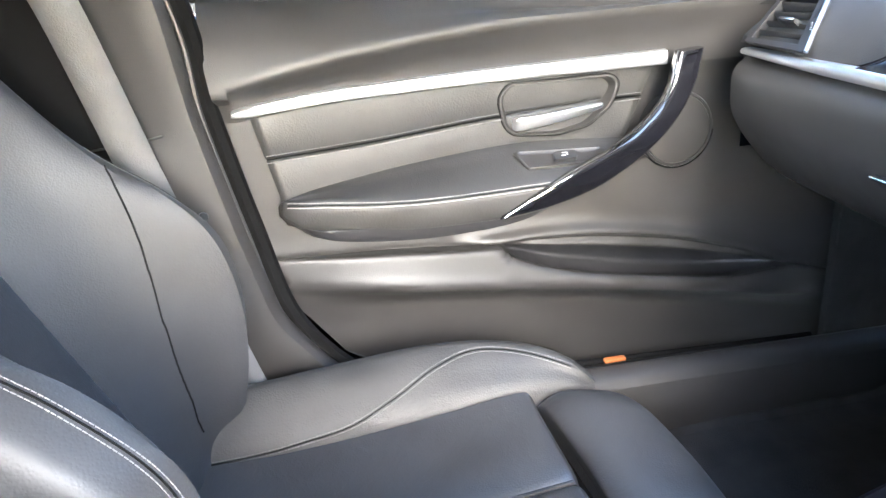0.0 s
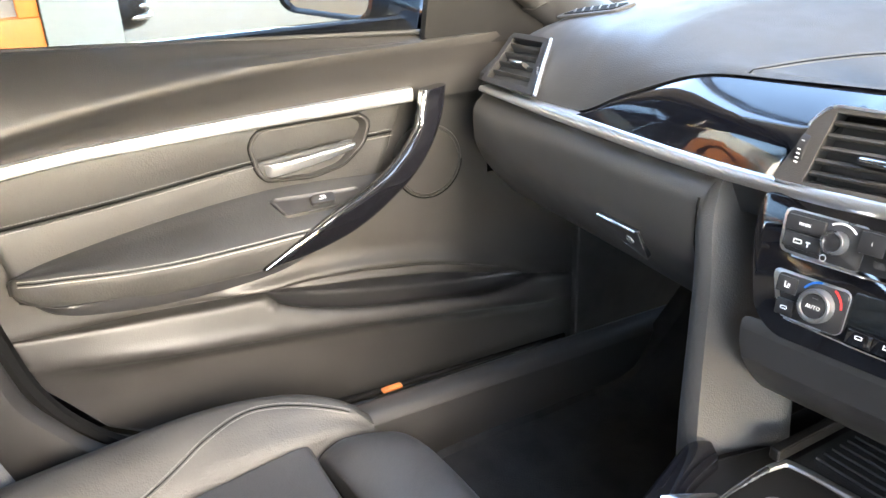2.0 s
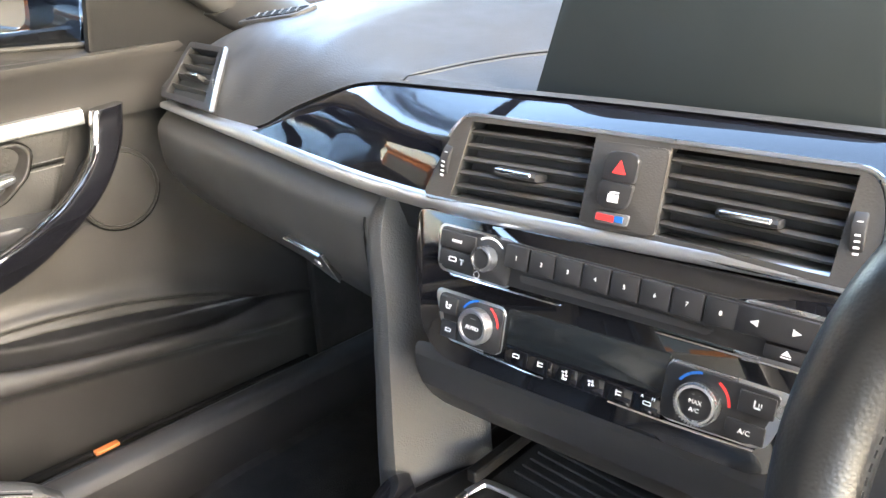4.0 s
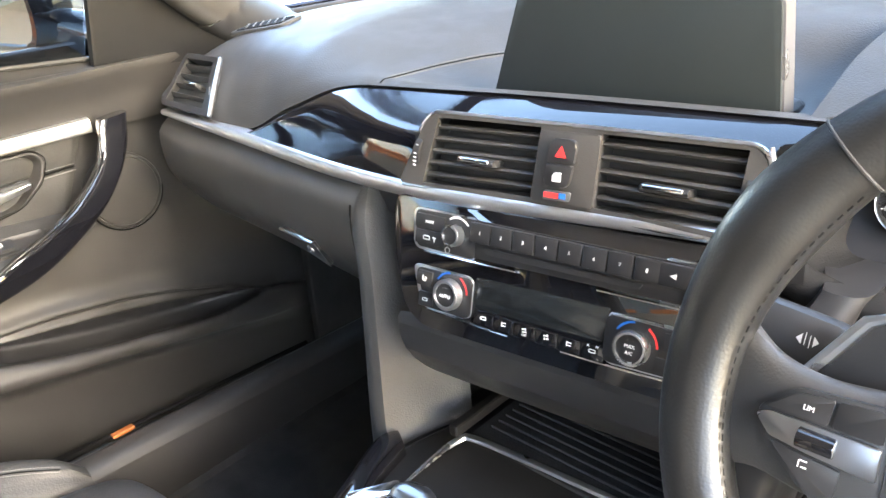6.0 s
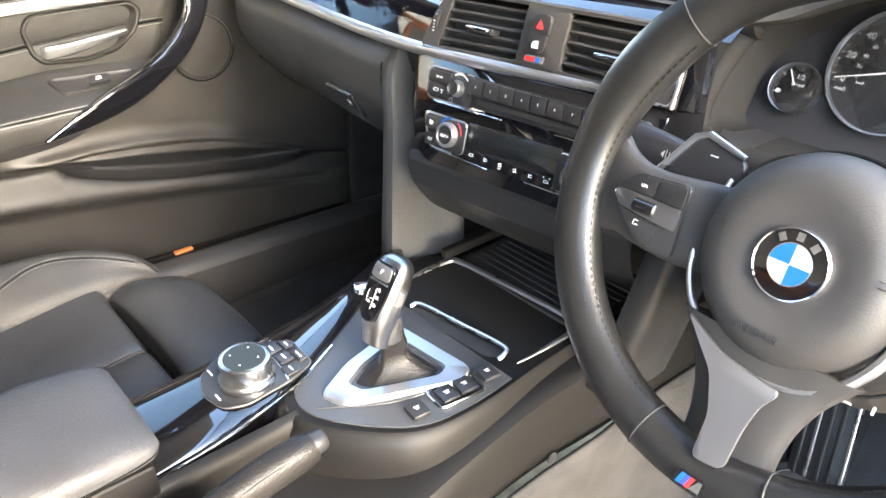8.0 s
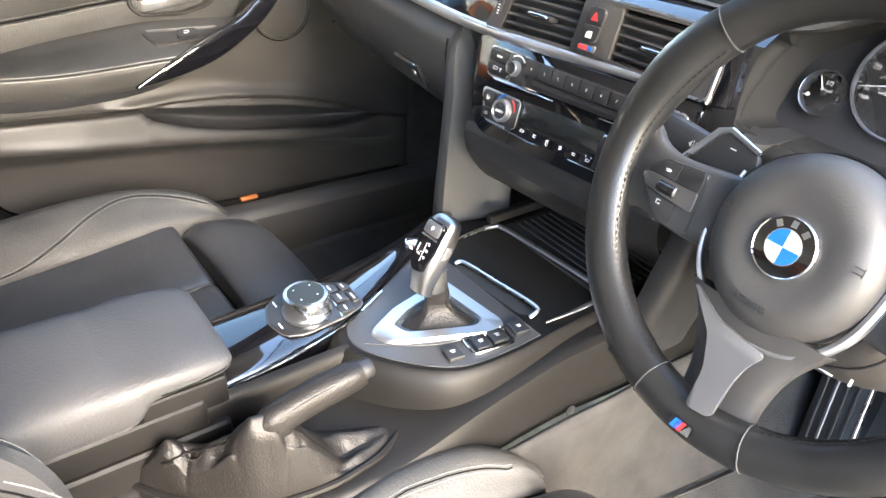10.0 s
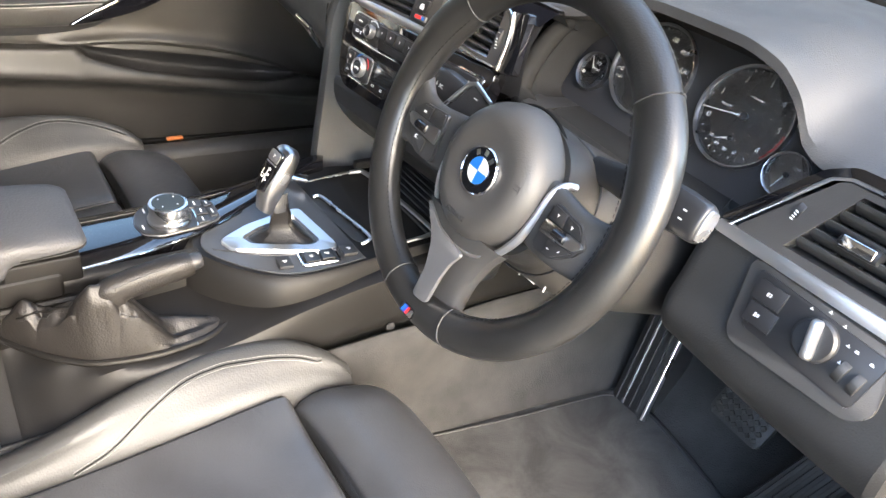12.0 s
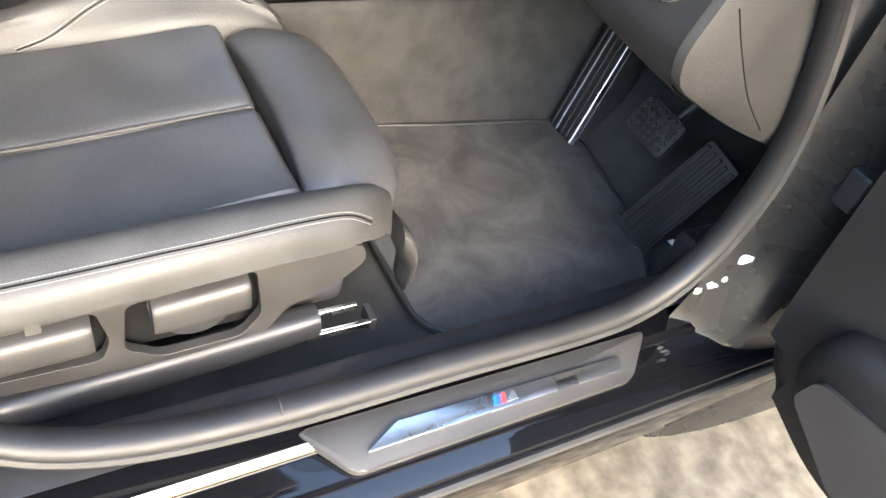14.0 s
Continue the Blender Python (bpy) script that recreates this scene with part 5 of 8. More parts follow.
for n, sym in enumerate((CARSYM, ARROWS, FANSYM, FANSYM, ARROWS, CARSYM)):
    x = -0.0475 + n * 0.0210
    k = key(STACK, 0.0207, 0.0125, "key", clim, x, -0.0450, 0.001, 0.0035, 0.0008, GLOSS)
    glyph(STACK, k, x, -0.0435, 0.0047, [tuple(0.78 * q for q in b) for b in sym])
    if n == 5:
        letters(STACK, k, "A", 0.0030, x - 0.004, -0.0395, 0.0047)
        letters(STACK, k, "M", 0.0030, x + 0.004, -0.0395, 0.0047)
    if n == 2:
        letters(STACK, k, "OFF", 0.0026, x, -0.0475, 0.0047)
for pts in ([(-0.110, -0.0505), (-0.05, -0.0525), (-0.022, -0.0530)], [(0.03, -0.052), (0.08, -0.0515), (0.128, -0.0495)]):
    part("edge_line", tube([STACK @ V(x, y, 0.0040) for x, y in pts], 0.0010, 12, 6), CHROME, clim)

haz = thing("hazard_switches", "grey panel with hazard and lock buttons between the vents", "switch panel", STACK @ V(0.015, 0.095, 0))
part("plate", moved(prism(rounded([(-0.0125, 0.066), (0.0425, 0.067), (0.044, 0.1235), (-0.009, 0.1228)], 0.003), 0.005, 0.001, 0.0012), STACK), PLASTIC, haz)
k = part("hazard_button", moved(prism(rounded([(0.0025, 0.0985), (0.0255, 0.0985), (0.0275, 0.1180), (0.0035, 0.1180)], [0.002, 0.002, 0.007, 0.007]), 0.004, 0.0075, 0.0012), STACK), BUTTON, haz)
part("triangle", moved(prism([(0.0095, 0.1035), (0.0195, 0.1035), (0.0147, 0.1128)], 0.0003, 0.0116), STACK), RED, k, "red warning triangle")
k = part("lock_button", moved(prism(rounded([(0.0005, 0.0800), (0.0230, 0.0800), (0.0255, 0.0978), (0.0020, 0.0978)], [0.007, 0.007, 0.002, 0.002]), 0.004, 0.0075, 0.0012), STACK), BUTTON, haz)
glyph(STACK, k, 0.0130, 0.0885, 0.0118, [(0, -0.0014, 0.0078, 0.0052), (0.0015, 0.0026, 0.005, 0.0012), (-0.002, 0.0016, 0.0012, 0.002)])
k = part("airbag_lamp", moved(prism(rounded([(0.0005, 0.0692), (0.0245, 0.0700), (0.0255, 0.0775), (0.0015, 0.0768)], 0.002), 0.002, 0.0075, 0.0006), STACK), GREYTRIM, haz)
part("bar", moved(box(0.013, 0.0042, 0.0004, (0.0085, 0.0733, 0.0097)), STACK), RED, k)
part("bar", moved(box(0.006, 0.0042, 0.0004, (0.0185, 0.0737, 0.0097)), STACK), BLUE, k)

# padded flanks of the stack, running down to the console
def flank(s):
    secs = []
    for t in (0.0, 0.12, 0.3, 0.55, 0.8, 1.0):
        z = 0.875 - 0.290 * t
        y = 0.690 - 0.045 * t + 0.015 * max(0, 0.12 - t) / 0.12
        xo = ease(t, (0.0, 0.15, 0.36, 0.75, 1.0), (0.250, 0.236, 0.224, 0.210, 0.198))
        wi = ease(t, (0.0, 0.3, 1.0), (0.030, 0.030, 0.036))
        if s > 0:
            xo, y = xo - 0.018, y + 0.03
        x1 = xo - wi
        secs.append([V(s * xo, y + 0.10, z), V(s * xo, y + 0.02, z), V(s * (xo - 0.004), y + 0.005, z), V(s * (xo - 0.012), y, z), V(s * (x1 + 0.006), y - 0.001, z), V(s * (x1 + 0.0015), y, z), V(s * x1, y + 0.004, z), V(s * (x1 - 0.004), y + 0.020, z), V(s * (x1 - 0.018), y + 0.060, z), V(s * (x1 - 0.030), y + 0.10, z)])
    return loft(secs, 40, 40)


part("flank", flank(-1), DASH, stack, "padded grained flank beside the passenger footwell")
part("flank", flank(1), PLASTIC_DARK, stack, "padded grained flank beside the driver's footwell")
# matt panel under the controls, sloping back to the storage
rows = []
for i in range(24):
    u = -0.150 + i * 0.315 / 23
    rows.append([STACK @ V(u, v, w) for v, w in ((-0.062, -0.004), (-0.070, 0.000), (-0.105, -0.012), (-0.135, -0.055), (-0.150, -0.085), (-0.165, -0.16))])
part("apron", sheet(rows), PLASTIC_DARK, stack, "matt black apron under the controls", sub=1)

# ---- steering wheel, column and dials ----
WH = basis((0.371, 0.555, 0.895), (1, 0, 0), (0, 0.3746, 0.9272))
wheel = thing("steering_wheel", "black leather three-spoke sports steering wheel", "steering wheel", WH.translation)


def rim_point(t, r=0.1695):
    return V(-0.006 + r * math.sin(t), 0.014 + r * math.cos(t), -0.015)


def rim_radius(t):
    """Rim is thicker at the thumb rests, ten and two o'clock."""
    d = min(abs(math.degrees(t) % 360 - k) for k in (62, 298))
    return 0.0179 + 0.0032 * math.exp(-(d / 16) ** 2)


def rim_arc(t0, t1, n, grow=0.0):
    rows = []
    for i in range(n + 1):
        t = radians(t0 + (t1 - t0) * i / n)
        c, rr = rim_point(t), rim_radius(t) + grow
        out = V(math.sin(t), math.cos(t), 0)
        rows.append([c + out * (rr * 1.08 * math.cos(2 * math.pi * j / 20)) + V(0, 0, rr * 0.92 * math.sin(2 * math.pi * j / 20)) for j in range(20)])
    return rows


for t0, t1, nm, m in ((-47, 47, "rim_top", WHEEL_LEATHER), (47.6, 163.5, "rim_side", WHEEL_LEATHER), (-163.5, -47.6, "rim_side", WHEEL_LEATHER), (164, 196, "rim_base", WHEEL_LEATHER)):
    part(nm, moved(sheet(rim_arc(t0, t1, int(abs(t1 - t0) / 2.2)), close_v=True, caps=True), WH), m, wheel, "worn black leather rim" if nm != "rim_base" else "grained rim section with the badge")
for t in (-47.3, 47.3, 163.8, 196.2):
    tt = radians(t)
    c, rr = rim_point(tt), rim_radius(tt)
    out = V(math.sin(tt), math.cos(tt), 0)
    part("rim_joint", moved(tube([c + out * (rr * 1.09 * math.cos(2 * math.pi * j / 24)) + V(0, 0, rr * 0.93 * math.sin(2 * math.pi * j / 24)) for j in range(24)], 0.0009, 0, 6, closed=True), WH), SEAM, wheel)
for t0, t1 in ((50, 160), (-160, -50)):
    pts = []
    for i in range(14):
        tt = radians(t0 + (t1 - t0) * i / 13)
        pts.append(WH @ (rim_point(tt, 0.1695 - rim_radius(tt) * 1.00) + V(0, 0, 0.0095)))
    part("stitching", stitches(pts, 0.0058, 0.0034, 0.0005), THREAD_BLACK, wheel, "black cross stitching inside the rim")
    part("stitching", stitches([p + WH.to_3x3() @ V(0, 0, -0.0048) for p in pts], 0.0058, 0.0034, 0.0005), THREAD_BLACK, wheel)

# airbag pad, a round domed cover
pad_prof = [(0.083, -0.038), (0.083, -0.022), (0.080, -0.008), (0.074, 0.001), (0.065, 0.0075), (0.052, 0.0095), (0.038, 0.0075), (0.026, 0.0062), (0.0235, 0.006)]
pad = part("airbag_cover", moved(moved(lathe(pad_prof, 72), Matrix.Diagonal((0.820, 0.855, 1, 1))), at(WH, 0.0005, 0.001, 0)), PLASTIC, wheel, "round matt black airbag cover")
part("cover_gap", moved(tube([V(0.0684 * math.cos(k * math.pi / 24) + 0.0005, 0.0714 * math.sin(k * math.pi / 24) + 0.001, -0.034) for k in range(48)], 0.0022, 0, 6, closed=True), WH), GROOVE_AND_SHADE, wheel, "dark gap behind the airbag cover")
part("embossed_word", words("AIRBAG", 0.0080, at(WH, -0.002, -0.047, 0.0093), 0.0004), PLASTIC_DARK, pad)
for sx in (-1, 1):
    part("horn_mark", moved(joined(box(0.007, 0.0008, 0.0006, (0, 0.002, 0)), box(0.007, 0.0008, 0.0006, (0, -0.002, 0)), box(0.0008, 0.0075, 0.0006, (0.0036, 0, 0))), at(WH, sx * 0.052, 0.009, 0.0094)), PLASTIC_DARK, pad)
# round badge, drawn as plain coloured shapes
badge = part("badge", moved(lathe([(0.0238, 0.004), (0.0238, 0.0085), (0.0228, 0.0098), (0.0218, 0.0090)], 64), WH), CHROME, pad, "round badge with blue and white quarters")
bk = part("badge_ring", moved(cyl(0.0219, 0.0040, (0, 0, 0.0052), 64), WH), GLOSS, pad, "black badge ring")
part("quarter_disc", moved(cyl(0.0137, 0.0006, (0, 0, 0.0092), 64), WH), CHROME, pad)
for q in range(4):
    pts = [(0, 0)] + [(0.0130 * math.cos(radians(q * 90 + k * 9)), 0.0130 * math.sin(radians(q * 90 + k * 9))) for k in range(11)]
    part("quarter", moved(prism(pts, 0.0005, 0.0096), WH), BLUE if q in (1, 3) else EMBLEM_WHITE, pad)
for tdeg in (126, 90, 54):
    part("ring_mark", moved(prism([(-0.0022, -0.0026), (0.0022, -0.0026), (0.0022, 0.0026), (-0.0022, 0.0026)], 0.0003, 0.0093), at(WH, 0.0177 * math.cos(radians(tdeg)), 0.0177 * math.sin(radians(tdeg)), 0, tdeg - 90)), SILVER, pad)

# spokes
for s in (-1, 1):
    secs = []
    for u, v0, v1, z in ((0.060, -0.034, 0.030, -0.014), (0.085, -0.036, 0.027, -0.010), (0.115, -0.034, 0.024, -0.008), (0.140, -0.032, 0.028, -0.010), (0.160, -0.040, 0.040, -0.015)):
        secs.append(ring((s * u, (v0 + v1) / 2, z - 0.010), (0, 1, 0), (0, 0, 1), (v1 - v0) / 2, 0.011, 3.2, 16))
    part("spoke", moved(loft(secs, 20, 32), WH), PLASTIC, wheel, "black side spoke")
    PM = WH @ Matrix.Translation((s * (0.0245 if s > 0 else 0.011), -0.001, -0.0085)) @ Matrix.Diagonal((0.75 if s > 0 else 0.88, 0.76 if s > 0 else 0.90, 1, 1))
    pod = part("button_pod", moved(prism(rounded([(s * 0.149, 0.003), (s * 0.130, 0.021), (s * 0.083, 0.025), (s * 0.080, -0.034), (s * 0.114, -0.033), (s * 0.140, -0.014)], 0.006), 0.004, 0.000, 0.0015), PM), PLASTIC_DARK, wheel, "black pod of keys on the spoke")
    for nm, mt, pts, high in (("key", BUTTON, [(0.144, 0.0060), (0.129, 0.0185), (0.1105, 0.0205), (0.1115, 0.0062)], 0.0016), ("key", BUTTON, [(0.1095, 0.0062), (0.1085, 0.0207), (0.0855, 0.0228), (0.0845, 0.0062)], 0.0016),
                          ("key", BUTTON, [(0.138, -0.0110), (0.100, -0.0140), (0.100, -0.0310), (0.113, -0.0305)], 0.0016), ("silver_bar", HEAD if s < 0 else BAR, [(0.1475, 0.0010), (0.141, 0.0042), (0.0845, 0.0048), (0.0835, -0.0128), (0.118, -0.0108), (0.138, -0.0085)], 0.0028)):
        part(nm, moved(prism(rounded([(s * x, y) for x, y in pts], 0.0018), high, 0.0038, 0.0007), PM), mt, pod, "tapered satin silver bar" if nm == "silver_bar" else "")
    part("roller", moved(cyl(0.0055, 0.019, (0, 0, -0.0095), 24, bev=0.001), PM @ Matrix.Translation((s * 0.1140, -0.0035, 0.0060)) @ Matrix.Rotation(radians(90), 4, "Y")), GLOSS, pod, "grooved roller")
    if s < 0:
        part("lettering", words("LIM", 0.0038, at(PM, -0.122, 0.0120, 0.0056)), WHITE, pod)
        part("symbol", moved(joined(box(0.004, 0.0007, 0.0003, (0, 0.002, 0)), box(0.0007, 0.004, 0.0003, (-0.002, 0, 0)), box(0.003, 0.0007, 0.0003, (0.001, -0.0014, 0))), at(PM, -0.118, -0.0175, 0.0056)), WHITE, pod)
    else:
        for bx, by in ((0.122, 0.0120), (0.097, 0.0140)):
            part("symbol", moved(joined(box(0.0036, 0.0007, 0.0003, (0, 0.0014, 0)), box(0.0007, 0.0036, 0.0003, (0, 0, 0))), at(PM, bx, by, 0.0056)), WHITE, pod)
        part("symbol", moved(box(0.0034, 0.0008, 0.0003), at(PM, 0.106, -0.0235, 0.0056)), WHITE, pod)
        part("symbol", moved(box(0.0034, 0.0009, 0.0003), at(PM, 0.122, -0.0185, 0.0056, 40)), WHITE, pod)
base_secs = [ring((0.0, v, -0.014 - 0.004 * k), (1, 0, 0), (0, 0, 1), w, 0.012, 3.0, 16) for k, (v, w) in enumerate(((-0.055, 0.062), (-0.078, 0.046), (-0.105, 0.036), (-0.135, 0.033), (-0.160, 0.040)))]
part("lower_spoke", moved(loft(base_secs, 24, 32), WH), PLASTIC, wheel, "black lower spoke")
part("spoke_insert", moved(prism(rounded([(-0.052, -0.056), (-0.020, -0.072), (0.024, -0.0775), (0.0155, -0.092), (0.0120, -0.110), (0.0105, -0.142), (-0.0115, -0.145), (-0.0120, -0.112), (-0.022, -0.086)], 0.006), 0.004, -0.0030, 0.0012), WH), GREYTRIM, wheel, "grey metal insert of the lower spoke")
# thin bright line round the lower half of the pad
line = [(-0.068, 0.034, -0.022), (-0.0725, 0.0, -0.016), (-0.066, -0.036, -0.012), (-0.047, -0.061, -0.010), (-0.019, -0.0755, -0.008), (0.020, -0.0755, -0.008), (0.047, -0.061, -0.010), (0.063, -0.037, -0.011), (0.0695, -0.010, -0.012), (0.0715, 0.018, -0.014), (0.0725, 0.029, -0.024), (0.074, 0.031, -0.036)]
part("trim_line", moved(tube(line, [0.0018, 0.0020, 0.0024, 0.0026, 0.0026, 0.0026, 0.0028, 0.0034, 0.0042, 0.0044, 0.0040, 0.0034], 80, 8), WH), SATIN, wheel, "satin silver line round the airbag cover")
# coloured badge on the lower rim
part("rim_badge", moved(prism(rounded([(-0.0105, -0.0055), (0.0105, -0.0055), (0.0105, 0.0055), (-0.0105, 0.0055)], 0.003), 0.0012, 0), at(WH, -0.005, -0.1610, 0.0014)), GLOSS, wheel, "small badge with coloured stripes")
for k, m in enumerate((BLUE, DARKBLUE, RED)):
    part("stripe", moved(prism([(-0.0088 + k * 0.0034, -0.0042), (-0.0056 + k * 0.0034, -0.0042), (-0.0030 + k * 0.0034, 0.0042), (-0.0062 + k * 0.0034, 0.0042)], 0.0003, 0.0013), at(WH, -0.005, -0.1610, 0.0014)), m, wheel)
part("stripe", moved(prism([(0.0016, -0.0040), (0.0090, -0.0040), (0.0090, 0.0040), (0.0064, 0.0040)], 0.0003, 0.0013), at(WH, -0.005, -0.1610, 0.0014)), SILVER, wheel)

# shift paddles behind the spokes
for s, pts, rim_line, mark in ((-1, [(-0.138, 0.006), (-0.108, 0.052), (-0.100, 0.056), (-0.068, 0.047), (-0.064, 0.000), (-0.085, -0.006)], [(-0.140, 0.004), (-0.110, 0.053), (-0.101, 0.0575), (-0.070, 0.049)], (-0.092, 0.044)),
                               (1, [(0.156, -0.024), (0.160, 0.014), (0.150, 0.027), (0.126, 0.031), (0.118, 0.000), (0.130, -0.022)], [(0.157, -0.025), (0.161, 0.014), (0.151, 0.028), (0.128, 0.0325)], (0.142, 0.010))):
    pdl = part("shift_paddle", moved(prism(rounded(pts, 0.008), 0.006, -0.040, 0.002), WH), PLASTIC_DARK, wheel, "dark shift paddle with bright edge")
    part("paddle_edge", moved(tube([V(x, y, -0.0345) for x, y in rim_line], [0.0042, 0.0036, 0.0026, 0.0022], 0, 8), WH), SILVER, pdl)
    bars = [box(0.006, 0.0011, 0.0003)] + ([box(0.0011, 0.006, 0.0003)] if s > 0 else [])
    part("sign", moved(joined(*bars), at(WH, mark[0], mark[1], -0.0338)), WHITE, pdl)

col = thing("steering_column", "black plastic steering column shroud", "steering column", WH @ V(0, 0, -0.12))
secs = [ring(WH @ V(0, v, z), WH.to_3x3() @ V(1, 0, 0), WH.to_3x3() @ V(0, 1, 0), w, h, 2.6, 20) for z, v, w, h in ((-0.030, 0.000, 0.072, 0.068), (-0.060, -0.004, 0.076, 0.070), (-0.075, -0.010, 0.080, 0.072), (-0.13, -0.022, 0.090, 0.078), (-0.20, -0.030, 0.095, 0.078), (-0.30, -0.035, 0.095, 0.070))]
part("shroud", loft(secs, 30, 44), DOOR_SKIN, col, "smooth black shroud")
part("shroud_joint", tube([p for p in ring(WH @ V(0, -0.010, -0.0745), WH.to_3x3() @ V(1, 0, 0), WH.to_3x3() @ V(0, 1, 0), 0.0808, 0.0728, 2.6, 40)], 0.0012, 0, 6, closed=True), PLASTIC_DARK, col)
part("print_mark", moved(joined(box(0.012, 0.0015, 0.0004, (0.035, -0.088, -0.098)), box(0.002, 0.006, 0.0004, (0.055, -0.085, -0.098)), box(0.002, 0.006, 0.0004, (0.018, -0.089, -0.098))), WH), WHITE, col)


def stalk(s, label):
    st = thing("column_stalk", label, "control stalk", WH @ V(s * 0.10, 0.03, -0.07), group="column stalks")
    secs = [ring(WH @ V(s * u, v, z), WH.to_3x3() @ V(0, 1, 0), WH.to_3x3() @ V(0, 0, 1), h, d, 3.2, 14) for u, v, z, h, d in ((0.070, 0.018, -0.080, 0.012, 0.010), (0.100, 0.022, -0.076, 0.014, 0.011), (0.125, 0.026, -0.072, 0.018, 0.012), (0.175, 0.030, -0.066, 0.020, 0.013), (0.192, 0.031, -0.064, 0.017, 0.011))]
    up = 0.030 if s > 0 else 0.0
    inset = -0.022 if s > 0 else 0.0
    secs = [[p + WH.to_3x3() @ V(s * inset, up, 0) for p in r] for r in secs]
    arm = part("arm", loft(secs, 26, 24), BUTTON, st, "black stalk arm")
    if s < 0:
        part("lettering", words("BC", 0.0062, at(WH, s * 0.172, 0.030, -0.0525)), WHITE, arm)
        part("symbol", moved(prism([(s * 0.182, 0.0265), (s * 0.182, 0.0335), (s * 0.179, 0.030)], 0.0003, -0.0527), WH), WHITE, arm)
        part("symbol", moved(moved(joined(prism([(-0.012, 0), (-0.006, 0.006), (-0.006, -0.006)], 0.0003, 0), prism([(0.012, 0), (0.006, 0.006), (0.006, -0.006)], 0.0003, 0), box(0.001, 0.014, 0.0003, (-0.0025, 0.001, 0)), box(0.001, 0.014, 0.0003, (0.0025, -0.001, 0))), Matrix.Scale(0.5, 4)), at(WH, -0.140, 0.032, -0.0568)), WHITE, arm)
    else:
        part("end_cap", moved(loft([ring((s * (u + inset), 0.031 + up, -0.064), (0, 1, 0), (0, 0, 1), h * 0.92, h * 0.6, 3.2, 14) for u, h in ((0.176, 0.0205), (0.190, 0.0205), (0.204, 0.019), (0.207, 0.014))], 12, 24), WH), BUTTON, st, "square black head of the stalk")
        part("end_plate", moved(loft([ring((s * (u + inset), 0.031 + up, -0.064), (0, 1, 0), (0, 0, 1), h * 0.92, h * 0.6, 3.2, 14) for u, h in ((0.2055, 0.0165), (0.2085, 0.0155), (0.2095, 0.012))], 8, 24), WH), GREYTRIM, st, "grey plate at the stalk's end")
        part("symbol", moved(joined(box(0.004, 0.0012, 0.0004, (0, 0.004, 0)), box(0.004, 0.0012, 0.0004, (0, -0.004, 0))), at(WH, s * (0.190 + inset), 0.031 + up, -0.0515)), WHITE, st)
    return st


stalk(-1, "indicator stalk with white symbols on the column")
stalk(1, "wiper stalk with a square grey end on the column")

# ---- instrument cluster ----
GA = basis((0.370, 0.818, 0.930), (1, 0, 0), (0, 0.4226, 0.9063))
clu = thing("instrument_cluster", "dark instrument cluster with four silver-ringed dials", "instrument cluster", GA.translation)
part("face", moved(prism(rounded([(-0.185, -0.062), (0.180, -0.062), (0.178, 0.020), (0.125, 0.075), (-0.125, 0.075), (-0.182, 0.020)], 0.02), 0.004, -0.010), GA), DIAL, clu)


def dial(x, y, r, name, label):
    ob = part(name, moved(lathe([(r * 1.03, -0.006), (r * 1.03, -0.0005), (r * 1.015, 0.0012), (r * 0.985, 0.0008), (r * 0.975, -0.004)], 64), at(GA, x, y, 0)), RING, clu, label)
    part("dial_face", moved(cyl(r * 0.98, 0.002, (0, 0, -0.006), 64), at(GA, x, y, 0)), DIAL, ob)
    return ob


def ticks(ob, x, y, r, t0, t1, n, size, w, material=None):
    bm = bmesh.new()
    for k in range(n + 1):
        t = radians(t0 + (t1 - t0) * k / n)
        c = box(size, w, 0.0004, (0, 0, 0))
        moved(c, Matrix.Translation((x + (r - size / 2) * math.cos(t), y + (r - size / 2) * math.sin(t), -0.0036)) @ Matrix.Rotation(t, 4, "Z"))
        bm = joined(bm, c)
    return part("scale_marks", moved(bm, GA), material or PRINT, ob)


def needle(ob, x, y, r, t):
    m = at(GA, x, y, 0, t)
    part("needle", moved(prism([(0.0, -0.0010), (r, -0.0004), (r, 0.0004), (0.0, 0.0010)], 0.0006, -0.0018), m), PRINT, ob, "pale needle")
    part("hub", moved(cyl(0.0045 if r > 0.03 else 0.0028, 0.003, (0, 0, -0.004), 24, bev=0.0008), m), PLASTIC_DARK, ob)


speedo = dial(-0.066, 0.018, 0.053, "speedometer", "round speedometer with white numbers")
ticks(speedo, -0.066, 0.018, 0.050, 200, -40, 32, 0.0030, 0.0006)
for k in range(9):
    t = radians(200 - 30 * k)
    part("number", words(str(20 * k), 0.0085, at(GA, -0.066 + 0.0405 * math.cos(t), 0.018 + 0.0405 * math.sin(t), -0.0036)), PRINT, speedo)
for k in range(13):
    t = radians(200 - 18.6 * k)
    part("number", words(str(20 * k), 0.0048, at(GA, -0.066 + 0.0295 * math.cos(t), 0.018 + 0.0295 * math.sin(t), -0.0036)), PRINT, speedo)
part("lettering", words("mph", 0.0055, at(GA, -0.103, -0.004, -0.0036)), PRINT, speedo)
part("lettering", words("km/h", 0.0038, at(GA, -0.089, 0.004, -0.0036)), PRINT, speedo)
needle(speedo, -0.066, 0.018, 0.047, 198)
rev = dial(0.065, 0.019, 0.053, "rev_counter", "round rev counter with a red end")
ticks(rev, 0.065, 0.019, 0.050, 200, -35, 24, 0.0030, 0.0006)
